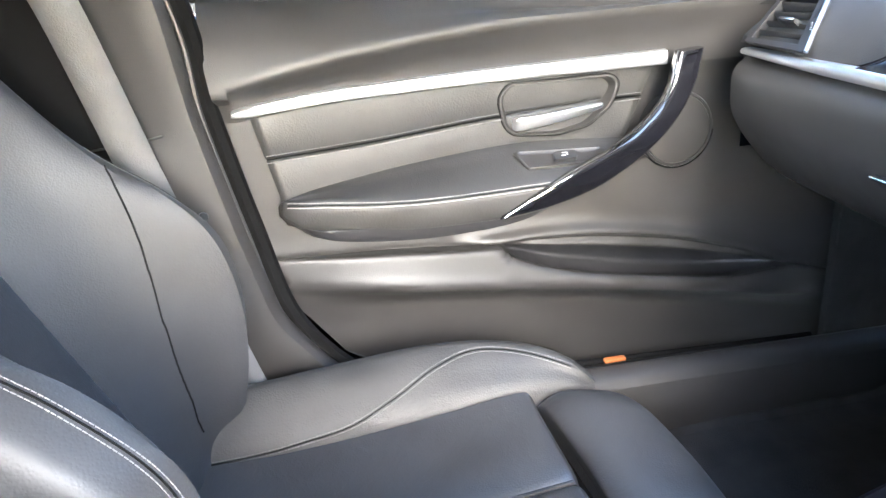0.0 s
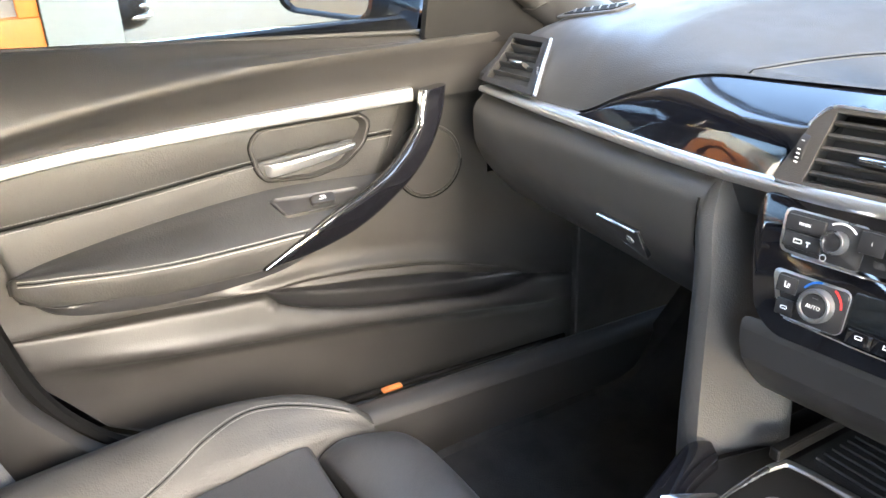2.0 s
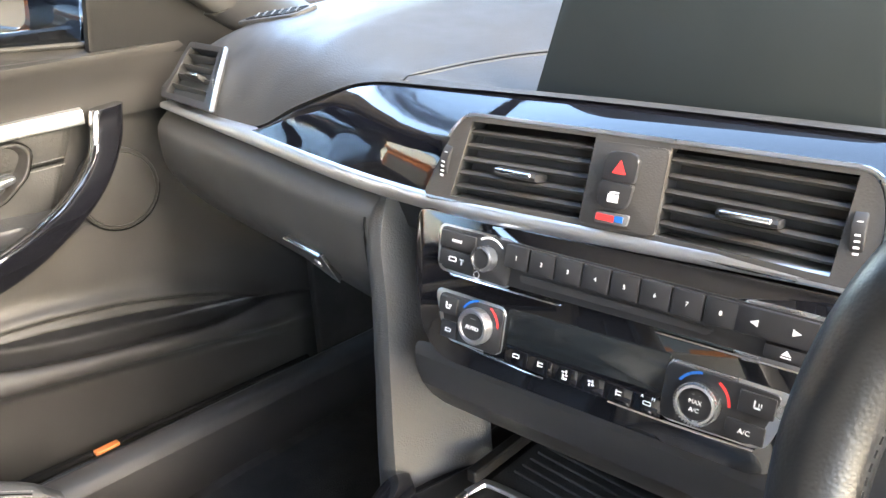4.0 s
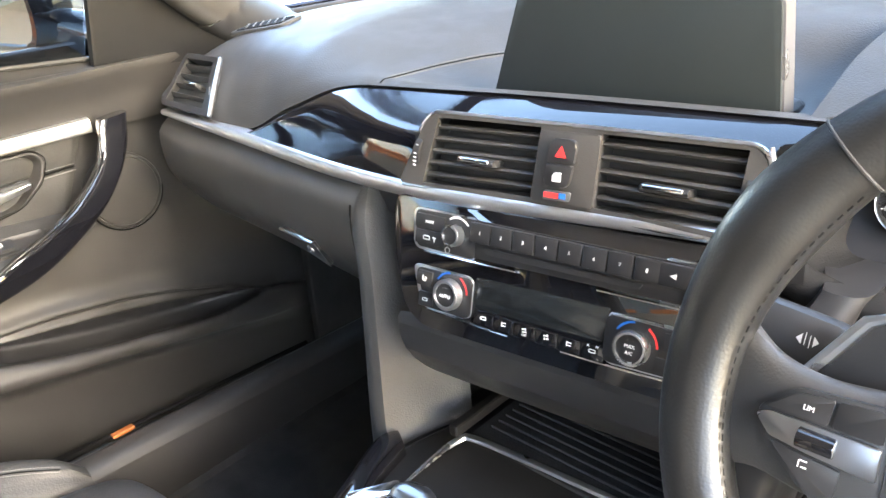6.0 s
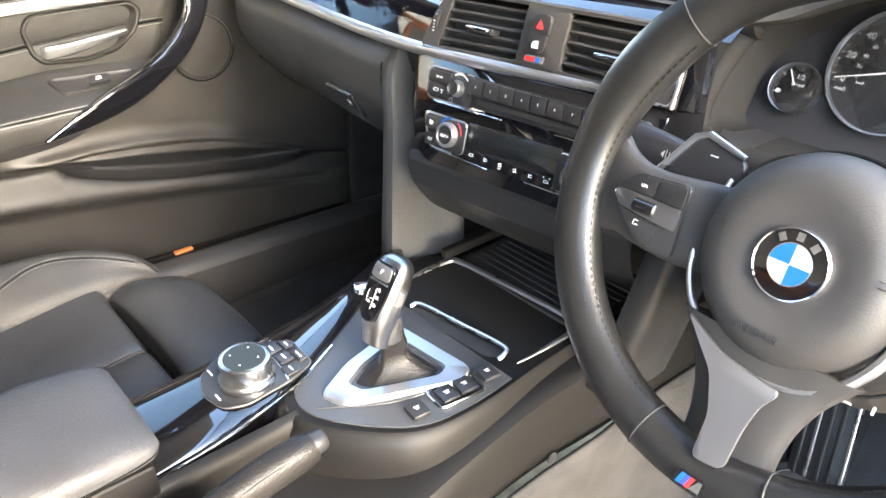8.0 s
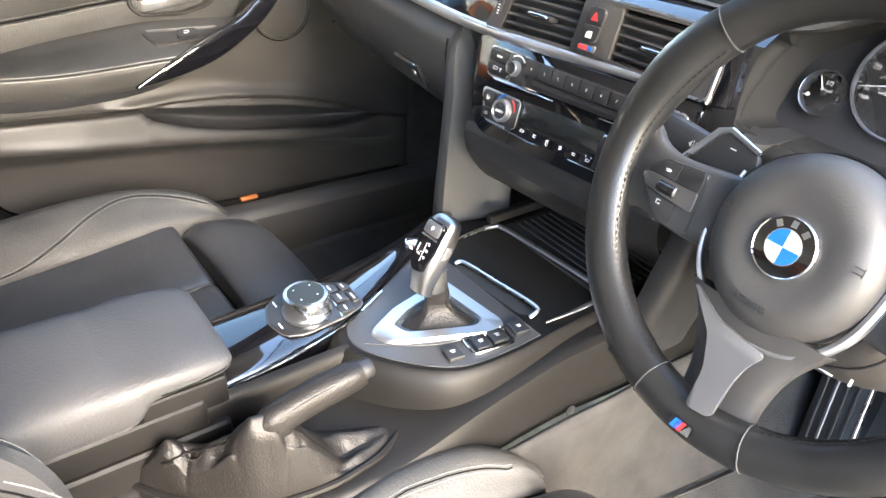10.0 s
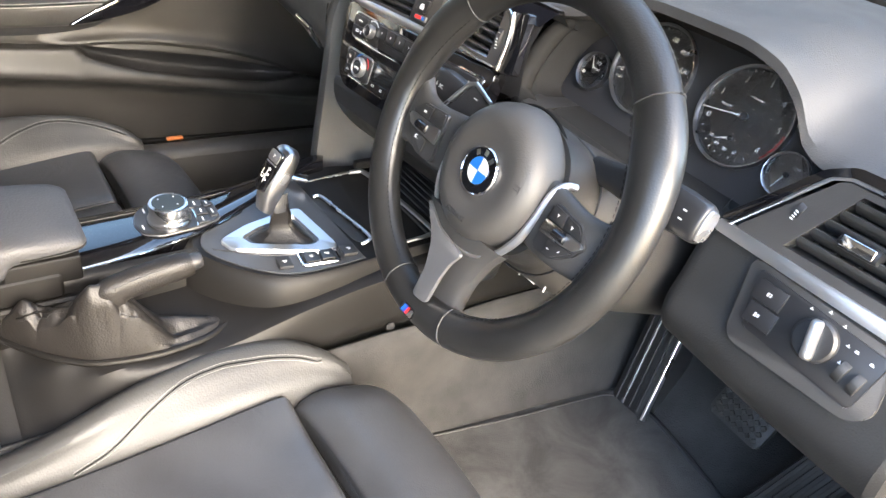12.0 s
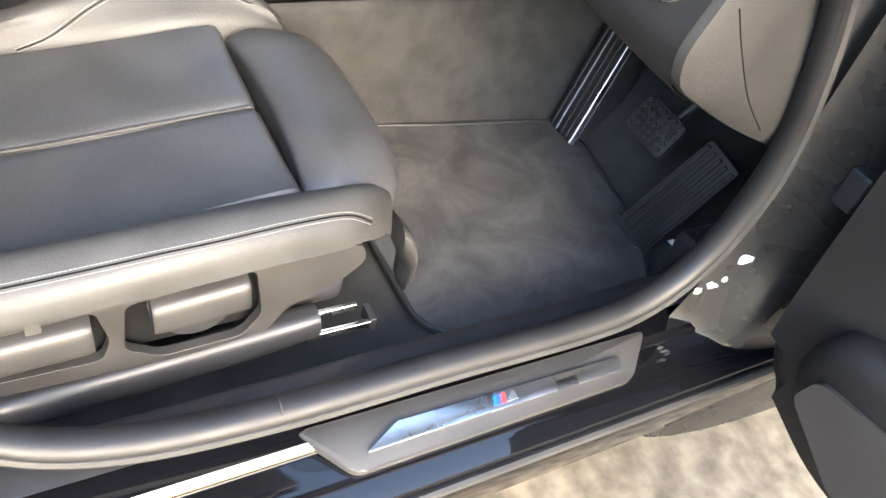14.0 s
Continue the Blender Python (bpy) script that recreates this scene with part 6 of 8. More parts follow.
ticks(rev, 0.065, 0.019, 0.050, 0, -35, 14, 0.0022, 0.0010, RED)
for k in range(7):
    t = radians(200 - 39.2 * k)
    part("number", words(str(k), 0.0095, at(GA, 0.065 + 0.040 * math.cos(t), 0.019 + 0.040 * math.sin(t), -0.0036)), PRINT, rev)
ticks(rev, 0.065, 0.019, 0.046, 215, 305, 8, 0.0026, 0.0007)
for k, w in enumerate(("50", "30", "20", "10")):
    t = radians(235 + 18 * k)
    part("number", words(w, 0.0058, at(GA, 0.065 + 0.0375 * math.cos(t), 0.019 + 0.0375 * math.sin(t), -0.0036)), PRINT, rev)
part("bar", moved(box(0.017, 0.0016, 0.0003, (0.067, 0.040, -0.0036)), GA), PRINT, rev)
part("lettering", words("READY", 0.0046, at(GA, 0.040, 0.022, -0.0036)), PRINT, rev)
needle(rev, 0.065, 0.019, 0.047, 190)
needle(rev, 0.065, -0.006, 0.016, 205)
fuel = dial(-0.140, -0.014, 0.0225, "fuel_gauge", "small round fuel gauge")
ticks(fuel, -0.140, -0.014, 0.020, 200, -20, 4, 0.0035, 0.0007)
part("lettering", words("1/2", 0.0062, at(GA, -0.139, -0.0035, -0.0036)), PRINT, fuel)
part("lettering", words("Diesel", 0.0048, at(GA, -0.139, -0.0105, -0.0036)), PRINT, fuel)
part("lettering", words("1", 0.0062, at(GA, -0.1245, -0.015, -0.0036)), PRINT, fuel)
part("symbol", moved(joined(box(0.003, 0.004, 0.0003, (-0.1545, -0.0195, -0.0036)), box(0.0008, 0.003, 0.0003, (-0.1522, -0.0195, -0.0036))), GA), PRINT, fuel)
needle(fuel, -0.140, -0.014, 0.018, 122)
temp = dial(0.138, -0.011, 0.0225, "temperature_gauge", "small round oil temperature gauge")
ticks(temp, 0.138, -0.011, 0.020, 200, -20, 4, 0.0035, 0.0007)
part("lettering", words("100", 0.0062, at(GA, 0.143, -0.002, -0.0036)), PRINT, temp)
part("lettering", words("50", 0.0050, at(GA, 0.127, -0.004, -0.0036)), PRINT, temp)
part("lettering", words("°C", 0.0050, at(GA, 0.143, -0.015, -0.0036)), PRINT, temp)
needle(temp, 0.138, -0.011, 0.018, 250)
part("message_window", moved(prism(rounded([(-0.030, -0.056), (0.030, -0.056), (0.030, -0.030), (-0.030, -0.030)], 0.003), 0.001, -0.0055), GA), SCREEN, clu, "dark message display")
# frame that slopes from the dash to the dials
fr = bmesh.new()
inner_f = rounded([(-0.178, -0.058), (0.172, -0.058), (0.166, 0.008), (0.104, 0.074), (-0.104, 0.074), (-0.170, 0.012)], 0.02, 6)
outer_f = rounded([(-0.210, -0.078), (0.190, -0.082), (0.172, 0.010), (0.108, 0.078), (-0.112, 0.080), (-0.190, 0.018)], 0.03, 6)
l1 = [fr.verts.new(GA @ V(x, y, -0.006)) for x, y in inner_f]
l2 = [fr.verts.new(GA @ V(x * 0.5 + X * 0.5, y * 0.5 + Y * 0.5, 0.016)) for (x, y), (X, Y) in zip(inner_f, outer_f)]
l3 = [fr.verts.new(GA @ V(x, y, 0.030)) for x, y in outer_f]
l4 = [fr.verts.new(GA @ V(x * 1.02, y * (1.06 if y < 0 else 1.0), 0.030)) for x, y in outer_f]
l5 = [fr.verts.new(GA @ V(x * 1.06, y * (1.25 if y < 0 else 1.0), 0.020)) for x, y in outer_f]
for p, q in ((l1, l2), (l2, l3), (l3, l4), (l4, l5)):
    for k in range(len(p)):
        fr.faces.new((p[k], p[(k + 1) % len(p)], q[(k + 1) % len(p)], q[k]))
roll = [(-0.150, 0.062, 0.010), (-0.176, 0.040, 0.018), (-0.194, 0.012, 0.026), (-0.204, -0.030, 0.030), (-0.204, -0.066, 0.030), (-0.186, -0.086, 0.030), (-0.12, -0.092, 0.030), (0.0, -0.094, 0.030)]
part("frame_roll", tube([GA @ V(*p) for p in roll], [0.008, 0.011, 0.013, 0.014, 0.014, 0.014, 0.013, 0.012], 60, 16), HOOD, clu, "rounded black edge of the frame")
part("hood_frame", fr, HOOD, clu, "grained black frame sloping in to the dials", angle=60)

# ---- light switches ----
lsw = thing("light_switch_panel", "black headlight switch panel with a silver knob", "switch panel", LP.translation)
part("surround", moved(prism(rounded([(-0.086, 0.030), (-0.072, -0.044), (-0.060, -0.050), (0.058, -0.046), (0.074, -0.030), (0.062, 0.026)], 0.010), 0.005, -0.004, 0.0015), LP), PLASTIC, lsw)
part("plate", moved(prism(rounded([(-0.074, 0.024), (-0.061, -0.030), (0.055, -0.036), (0.062, 0.018)], 0.006), 0.004, 0.0, 0.0012), LP), BUTTON, lsw)
for yy in (0.008, -0.014):
    k = key(LP, 0.030, 0.020, "fog_key", lsw, -0.052 + (0.003 if yy < 0 else 0), yy, 0.003, 0.003)
    glyph(LP, k, -0.052, yy, 0.0063, [(-0.0012, 0, 0.0018, 0.0036), (0.0016, 0.0012, 0.002, 0.0006), (0.0016, 0, 0.002, 0.0006), (0.0016, -0.0012, 0.002, 0.0006)])
kb = part("rotary_knob", moved(lathe([(0.0205, 0.003), (0.0200, 0.008), (0.0175, 0.0105), (0.016, 0.0105)], 56), at(LP, 0.002, -0.002, 0)), PLASTIC_DARK, lsw)
part("grip", moved(loft([ring((0.0, v, 0.010), (1, 0, 0), (0, 0, 1), w, d, 2.6, 14) for v, w, d in ((-0.0185, 0.003, 0.004), (-0.015, 0.0052, 0.009), (0.0, 0.0050, 0.011), (0.015, 0.0052, 0.009), (0.0185, 0.003, 0.004))], 18, 20), at(LP, 0.002, -0.002, 0, 14)), SATIN, kb, "bright grip bar")
for k in range(5):
    t = radians(130 - 35 * k)
    glyph(LP, lsw, 0.002 + 0.027 * math.cos(t), -0.002 + 0.027 * math.sin(t), 0.0044, [(0, 0, 0.0034, 0.0008), (0, 0.0012, 0.0009, 0.0018)])
for k, (x, y) in enumerate(((0.034, -0.012), (0.049, -0.014))):
    part("dimmer_wheel", moved(moved(cyl(0.0115, 0.008, (0, 0, -0.004), 28, bev=0.001), Matrix.Rotation(radians(90), 4, "Y")), at(LP, x, y, -0.002, -8)), RUBBER, lsw, "ribbed dimmer wheel")
    glyph(LP, lsw, x + 0.001, y + 0.021, 0.0044, [(0, 0, 0.0040, 0.0008), (0, 0.0014, 0.0028, 0.0007)])

# ---- centre console ----
con = thing("centre_console", "black centre console with gloss panel and grey top plate", "centre console", (0, 0.35, 0.40))
ZT = 0.617
# main body, lofted along the car
secs = []
for y, xl, xr, zt, xe, ze, zo in ((-0.40, -0.130, 0.130, 0.560, 0.030, 0.555, 0.470), (0.10, -0.132, 0.150, 0.568, 0.034, 0.560, 0.470), (0.15, -0.132, 0.151, 0.567, 0.052, 0.559, 0.472), (0.20, -0.133, 0.152, 0.566, 0.103, 0.558, 0.486), (0.25, -0.134, 0.152, 0.565, 0.133, 0.557, 0.503), (0.31, -0.135, 0.152, 0.566, 0.145, 0.556, 0.530), (0.40, -0.138, 0.150, 0.574, 0.144, 0.561, 0.540), (0.50, -0.150, 0.147, 0.594, 0.142, 0.582, 0.548),
                              (0.62, -0.165, 0.143, 0.606, 0.139, 0.598, 0.556), (0.75, -0.172, 0.150, 0.606, 0.146, 0.604, 0.560), (1.0, -0.175, 0.155, 0.600, 0.151, 0.599, 0.560), (1.34, -0.175, 0.155, 0.600, 0.151, 0.599, 0.560)):
    low = min(0.520, zo - 0.012)
    secs.append([V(xl, y, 0.45), V(xl, y, 0.52), V(xl, y, zt - 0.02), V(xl + 0.012, y, zt), V(xl * 0.4, y, zt + 0.002), V(xe * 0.5, y, (zt + ze) / 2), V(xe - 0.012, y, ze + 0.001), V(xe - 0.002, y, ze - 0.001), V(xe + 0.002, y, ze - 0.006), V((xe + xr) / 2 + 0.002, y, (ze + zo) / 2 - 0.002), V(xr + 0.002, y, zo), V(xr + 0.004, y, low), V(xr - 0.003, y, low - 0.012), V(xr - 0.03, y, min(0.470, low - 0.022)), V(0, y, 0.425)])
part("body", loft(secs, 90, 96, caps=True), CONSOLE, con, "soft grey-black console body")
part("trim_clip", moved(lathe([(0.0075, 0.0), (0.0072, 0.0015), (0.004, 0.0022)], 24), basis((0.1515, 0.621, 0.517), (0, 1, 0), (0, 0, 1))), PLASTIC_DARK, con, "small round black clip")
# raised top with a rounded rear end
top_out = spline([(-0.135, 0.72), (-0.150, 0.63), (-0.118, 0.56), (-0.070, 0.47), (-0.036, 0.408), (0.004, 0.388), (0.045, 0.405), (0.090, 0.445), (0.113, 0.485), (0.118, 0.55), (0.112, 0.64), (0.110, 0.73)], 60)
bm = bmesh.new()
cxy = Vector((0.0, 0.58))
loops = []
for s, z in ((1.10, 0.540), (1.085, 0.585), (1.05, 0.603), (1.01, ZT - 0.003), (0.985, ZT - 0.001), (0.96, ZT - 0.003)):
    loops.append([bm.verts.new((cxy.x + (p[0] - cxy.x) * s, cxy.y + (p[1] - cxy.y) * (s if p[1] < 0.6 else 1.0), z)) for p in top_out])
for p, q in zip(loops, loops[1:]):
    for k in range(len(p) - 1):
        bm.faces.new((p[k], p[k + 1], q[k + 1], q[k]))
bm.faces.new(loops[-1])
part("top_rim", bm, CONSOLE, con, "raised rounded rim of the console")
plate = [(cxy.x + (p[0] - cxy.x) * 0.935, cxy.y + (p[1] - cxy.y) * 0.93) for p in top_out if p[1] < 0.60]
part("top_plate", moved(prism([(x, y) for x, y in plate], 0.004, ZT - 0.005, 0.001), Matrix.Identity(4)), GREYPLATE, con, "satin anthracite plate round the selector")
part("plate_joint", tube([(0.016, 0.432 - 0.02, ZT), (0.055, 0.470, ZT), (0.070, 0.52, ZT), (0.078, 0.585, ZT)], 0.0008, 20, 6), PLASTIC_DARK, con)

# tray ahead of the selector, with silver frame and slot
part("tray", box(0.196, 0.105, 0.006, (-0.004, 0.652, ZT - 0.008), r=0.002), PLASTIC_DARK, con, "flat matt black tray lid")
frame_pts = [(-0.106, 0.600, ZT + 0.002), (-0.110, 0.660, ZT + 0.003), (-0.108, 0.692, ZT + 0.004), (-0.094, 0.704, ZT + 0.005), (0.0, 0.712, ZT + 0.006), (0.085, 0.716, ZT + 0.006), (0.098, 0.705, ZT + 0.005), (0.099, 0.66, ZT + 0.003), (0.096, 0.615, ZT + 0.001)]
part("tray_frame", tube(frame_pts, [0.0015, 0.003, 0.0045, 0.0045, 0.0042, 0.0042, 0.004, 0.003, 0.001], 80, 8, flat=0.7), SILVER, con, "satin silver frame of the tray")
part("slot", moved(prism(rounded([(-0.060, 0.588), (0.062, 0.600), (0.074, 0.612), (0.066, 0.622), (-0.052, 0.607), (-0.064, 0.597)], 0.006), 0.002, ZT - 0.004), Matrix.Identity(4)), RUBBER, con, "dark slot behind the selector")
part("slot_edge", tube([(-0.062, 0.594, ZT + 0.001), (-0.056, 0.605, ZT + 0.003), (0.0, 0.613, ZT + 0.004), (0.066, 0.622, ZT + 0.004), (0.076, 0.615, ZT + 0.002), (0.076, 0.606, ZT - 0.001)], 0.0026, 40, 8), SILVER, con, "bright edge of the slot")
# storage under the stack with ribbed mat
part("storage_floor", box(0.21, 0.16, 0.006, (-0.002, 0.79, ZT - 0.002)), RUBBER, con, "black ribbed storage mat")
for k in range(9):
    part("rib", box(0.19, 0.004, 0.003, (-0.002, 0.735 + k * 0.012, ZT + 0.0025), r=0.001), RUBBER, con)
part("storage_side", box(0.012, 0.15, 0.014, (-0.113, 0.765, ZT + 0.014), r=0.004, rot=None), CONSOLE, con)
part("storage_back", box(0.24, 0.01, 0.12, (0, 0.865, ZT + 0.05)), PLASTIC_DARK, con)

# gloss panel with its S-curve, from the armrest to the stack
left_e = [(-0.118, 0.245), (-0.122, 0.36), (-0.128, 0.45), (-0.146, 0.55), (-0.176, 0.640), (-0.166, 0.660)]
right_e = [(-0.140, 0.648), (-0.128, 0.60), (-0.103, 0.553), (-0.060, 0.480), (-0.026, 0.410), (-0.006, 0.33), (0.004, 0.245)]
rows = []
ls, rs = spline(left_e, 40), spline(right_e[::-1], 40)
for p, q in zip(ls, rs):
    c = (p + q) / 2
    hump = 0.006 * min(1, max(0, (p[1] - 0.5) / 0.15))
    rows.append([V(p.x, p.y, ZT - 0.030), V(p.x, p.y, ZT + 0.001 + hump), V(p.x * 0.9 + q.x * 0.1, p.y, ZT + 0.006 + hump), V(c.x, c.y, ZT + 0.0075 + hump), V(p.x * 0.1 + q.x * 0.9, q.y, ZT + 0.006 + hump), V(q.x, q.y, ZT + 0.001 + hump), V(q.x, q.y, ZT - 0.030)])
part("gloss_panel", sheet(rows), GLOSS, con, "piano-black panel beside the selector", sub=1, angle=180)
part("gloss_end", box(0.122, 0.004, 0.03, (-0.057, 0.2445, ZT - 0.012)), GLOSS, con)
part("panel_edge", tube([(x + 0.002, y, ZT + 0.001) for x, y in right_e[3:]], 0.0016, 30, 6), CHROME, con, "thin bright edge of the gloss panel")
part("side_switch", moved(prism(rounded([(-0.026, -0.007), (0.026, -0.007), (0.026, 0.007), (-0.026, 0.007)], 0.003), 0.004, 0, 0.001), basis((-0.112, 0.580, ZT + 0.010), (0.5, 0.86, 0), (-0.86, 0.5, 0.1))), CHROME, con, "bright plate by the gloss panel")
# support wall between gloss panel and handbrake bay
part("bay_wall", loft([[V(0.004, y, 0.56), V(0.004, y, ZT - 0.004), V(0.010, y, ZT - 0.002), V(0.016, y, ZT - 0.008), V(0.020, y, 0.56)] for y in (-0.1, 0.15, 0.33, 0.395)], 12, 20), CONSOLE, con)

# small switches to the driver's side of the selector
for k, (x, y, w) in enumerate(((0.084, 0.486, 0.019), (0.0855, 0.524, 0.020), (0.0865, 0.547, 0.020), (0.0870, 0.579, 0.020))):
    m = basis((x, y, ZT - 0.0005), (0.12, 1, 0), (-1, 0.12, 0))
    b = part("console_key", moved(box(w, 0.022, 0.005, (0, 0, 0.0025), r=0.0015), m), BUTTON, con, "small black console key")
    glyph(m, b, 0, 0, 0.0053, [(0, 0.002, 0.006, 0.0009), (0, -0.001, 0.004, 0.0009)])
kf = rounded([(-0.027, -0.015), (0.027, -0.015), (0.027, 0.015), (-0.027, 0.015)], 0.006)
part("key_frame", tube([basis((0.086, 0.5355, ZT), (0.12, 1, 0), (-1, 0.12, 0)) @ V(x, y, 0.001) for x, y in kf], 0.0016, 0, 6, closed=True), CHROME, con, "chrome frame round the mode keys")

# ---- gear selector ----
gear = thing("gear_selector", "automatic gear selector with silver head and leather boot", "gear lever", (0.02, 0.505, ZT))
fo = rounded([(0.004, 0.424), (0.034, 0.434), (0.082, 0.548), (0.072, 0.572), (-0.036, 0.560), (-0.038, 0.545), (-0.020, 0.470)], 0.010, 5)
fc = Vector((0.014, 0.515))
bm = bmesh.new()
lp = [[bm.verts.new((fc.x + (x - fc.x) * s, fc.y + (y - fc.y) * s, z)) for x, y in fo] for s, z in ((1.0, ZT - 0.004), (0.99, ZT + 0.002), (0.96, ZT + 0.0045), (0.66, ZT + 0.0035), (0.62, ZT - 0.003))]
for p, q in zip(lp, lp[1:]):
    for k in range(len(p)):
        bm.faces.new((p[k], p[(k + 1) % len(p)], q[(k + 1) % len(p)], q[k]))
part("boot_frame", bm, SATIN, gear, "satin silver boot frame", angle=50)
rows = []
n = len(fo)
for i in range(26):
    t = i / 25
    z = ZT - 0.003 + 0.062 * t
    row = []
    for k in range(n):
        x, y = fo[k]
        a = math.atan2(y - fc.y, x - fc.x)
        crease = noise.noise(Vector((math.cos(a) * 2.2, math.sin(a) * 2.2, t * 3.5))) + 0.5 * math.sin(2 * a + 9 * t)
        w = (1 - t) ** 5.5
        circ = Vector((0.0125 * math.cos(a), 0.0145 * math.sin(a)))
        base = Vector((x - fc.x, y - fc.y)) * 0.63
        p = base * w + circ * (1 - w)
        p = p * (1 + 0.16 * crease * math.sin(math.pi * t) ** 0.7)
        row.append(V(fc.x + 0.007 * t + p.x, fc.y - 0.012 * t + p.y, z + 0.004 * crease * t * (1 - t)))
    rows.append(row)
part("boot", sheet(rows, close_v=True), LEATHER_BOOT, gear, "creased black leather boot")
hm = basis((0.0195, 0.4935, 0.7235), (1, 0.08, 0), (-0.02, 0.50, 0.866))
part("stem", loft([ring((0.0205, 0.501, z), (1, 0, 0), (0, 1, 0), w, w * 1.15, 2.2, 14) for z, w in ((0.664, 0.0125), (0.674, 0.0130), (0.684, 0.0120), (0.692, 0.0125))], 14, 24), LEATHER_SMOOTH, gear, "black leather neck")
hx = hm.to_3x3()
head = part("head", loft([ring(hm @ V(0, y, z), hx @ V(1, 0, 0), hx @ V(0, 0, 1), w, d, 2.7, 16) for y, w, d, z in ((-0.056, 0.0125, 0.0120, -0.020), (-0.046, 0.0135, 0.0130, -0.0165), (-0.036, 0.0150, 0.0145, -0.0135), (-0.018, 0.0178, 0.0160, -0.0105), (0.004, 0.0198, 0.0160, -0.0095), (0.022, 0.0192, 0.0145, -0.0090), (0.033, 0.0165, 0.0115, -0.0095), (0.038, 0.0100, 0.0065, -0.0105))], 34, 36), HEAD, gear, "satin silver selector head")
part("face", moved(prism(rounded([(-0.0095, -0.031), (0.0095, -0.031), (0.0145, -0.004), (0.0150, 0.029), (-0.0150, 0.029), (-0.0145, -0.004)], 0.006), 0.008, -0.001, 0.002), hm), GLOSS, head, "gloss black selector face")
part("p_key", moved(prism(rounded([(-0.0125, 0.012), (0.0125, 0.012), (0.0120, 0.027), (-0.0120, 0.027)], 0.004), 0.0015, 0.0066, 0.0006), hm), GREYTRIM, head, "grey parking key")
part("face_band", moved(box(0.024, 0.0018, 0.0010, (0, 0.0095, 0.0072)), hm), SILVER, head)
part("lettering", words("P", 0.007, at(hm, 0, 0.0195, 0.0083)), WHITE, head)
for j, w in enumerate("RND"):
    part("lettering", words(w, 0.0048, at(hm, 0.0045, 0.002 - j * 0.0080, 0.0072)), WHITE, head)
part("lettering", words("M/S", 0.0034, at(hm, -0.005, -0.0125, 0.0072)), WHITE, head)
part("symbol", moved(joined(box(0.0006, 0.022, 0.0004, (0.0008, -0.008, 0.0072)), box(0.005, 0.0006, 0.0004, (-0.0018, -0.009, 0.0072)), box(0.0006, 0.009, 0.0004, (-0.0085, -0.006, 0.0072))), hm), WHITE, head)
part("unlock_key", moved(box(0.004, 0.016, 0.009, (0.0186, 0.0, -0.010), r=0.0015), hm), GREYTRIM, gear, "side release key")

# ---- rotary controller ----
rot = thing("rotary_controller", "silver rotary controller with a ring of keys", "controller", (-0.058, 0.378, ZT + 0.007))
RM = basis((-0.058, 0.378, ZT + 0.0075), (1, 0, 0), (0, 1, 0.02))
pad = rounded([(-0.047, 0.030), (-0.050, -0.014), (-0.034, -0.036), (-0.006, -0.046), (0.024, -0.040), (0.034, -0.018), (0.030, 0.034), (0.020, 0.064), (-0.028, 0.066)], 0.008)
part("key_pad", moved(prism(pad, 0.005, -0.002, 0.0015), RM), BUTTON, rot, "black key pad")
part("pad_edge", tube([RM @ V(x * 1.02, y * 1.015, 0.0010) for x, y in pad], 0.0006, 0, 6, closed=True), GREYTRIM, rot)
for x, y, w, h in ((-0.024, 0.041, 0.018, 0.018), (-0.003, 0.044, 0.018, 0.016), (-0.020, 0.057, 0.015, 0.010), (0.004, 0.058, 0.022, 0.009), (0.019, 0.040, 0.016, 0.016)):
    k = part("menu_key", moved(box(w, h, 0.003, (x, y, 0.0042), r=0.0012), RM), BUTTON, rot)
    part("bar", moved(box(w * 0.5, 0.0016, 0.0004, (x, y, 0.0059)), RM), WHITE, k)
for x, y in ((-0.032, -0.026), (0.008, -0.037)):
    part("bar", moved(box(0.011, 0.0018, 0.0004, (x, y, 0.0032)), RM), WHITE, rot)
part("pad_joint", tube([RM @ V(x, y, 0.003) for x, y in ((-0.036, 0.032), (-0.01, 0.035), (0.014, 0.033), (0.030, 0.030))], 0.0010, 10, 6), CHROME, rot)
kn = part("knob", moved(lathe([(0.0285, 0.003), (0.0290, 0.007), (0.0270, 0.0085), (0.0262, 0.010), (0.0255, 0.016), (0.0262, 0.027), (0.0255, 0.0295), (0.0228, 0.0305), (0.0215, 0.0300)], 64), RM), SILVER, rot, "ribbed silver knob")
part("touch_top", moved(lathe([(0.0216, 0.028), (0.0214, 0.0305), (0.016, 0.0305), (0.001, 0.0305)], 56), RM), DISPLAY, kn, "black touch surface")
for k in range(4):
    t = radians(45 + 90 * k)
    part("mark", moved(prism([(-0.0012, -0.0008), (0.0012, -0.0008), (0, 0.0012)], 0.0003, 0.0308), at(RM, 0.0145 * math.cos(t), 0.0145 * math.sin(t), 0, math.degrees(t) - 90)), WHITE, kn)

# ---- handbrake ----
hb = thing("handbrake", "black leather handbrake lever with a gathered boot", "handbrake", (0.10, 0.26, 0.56))
secs = []
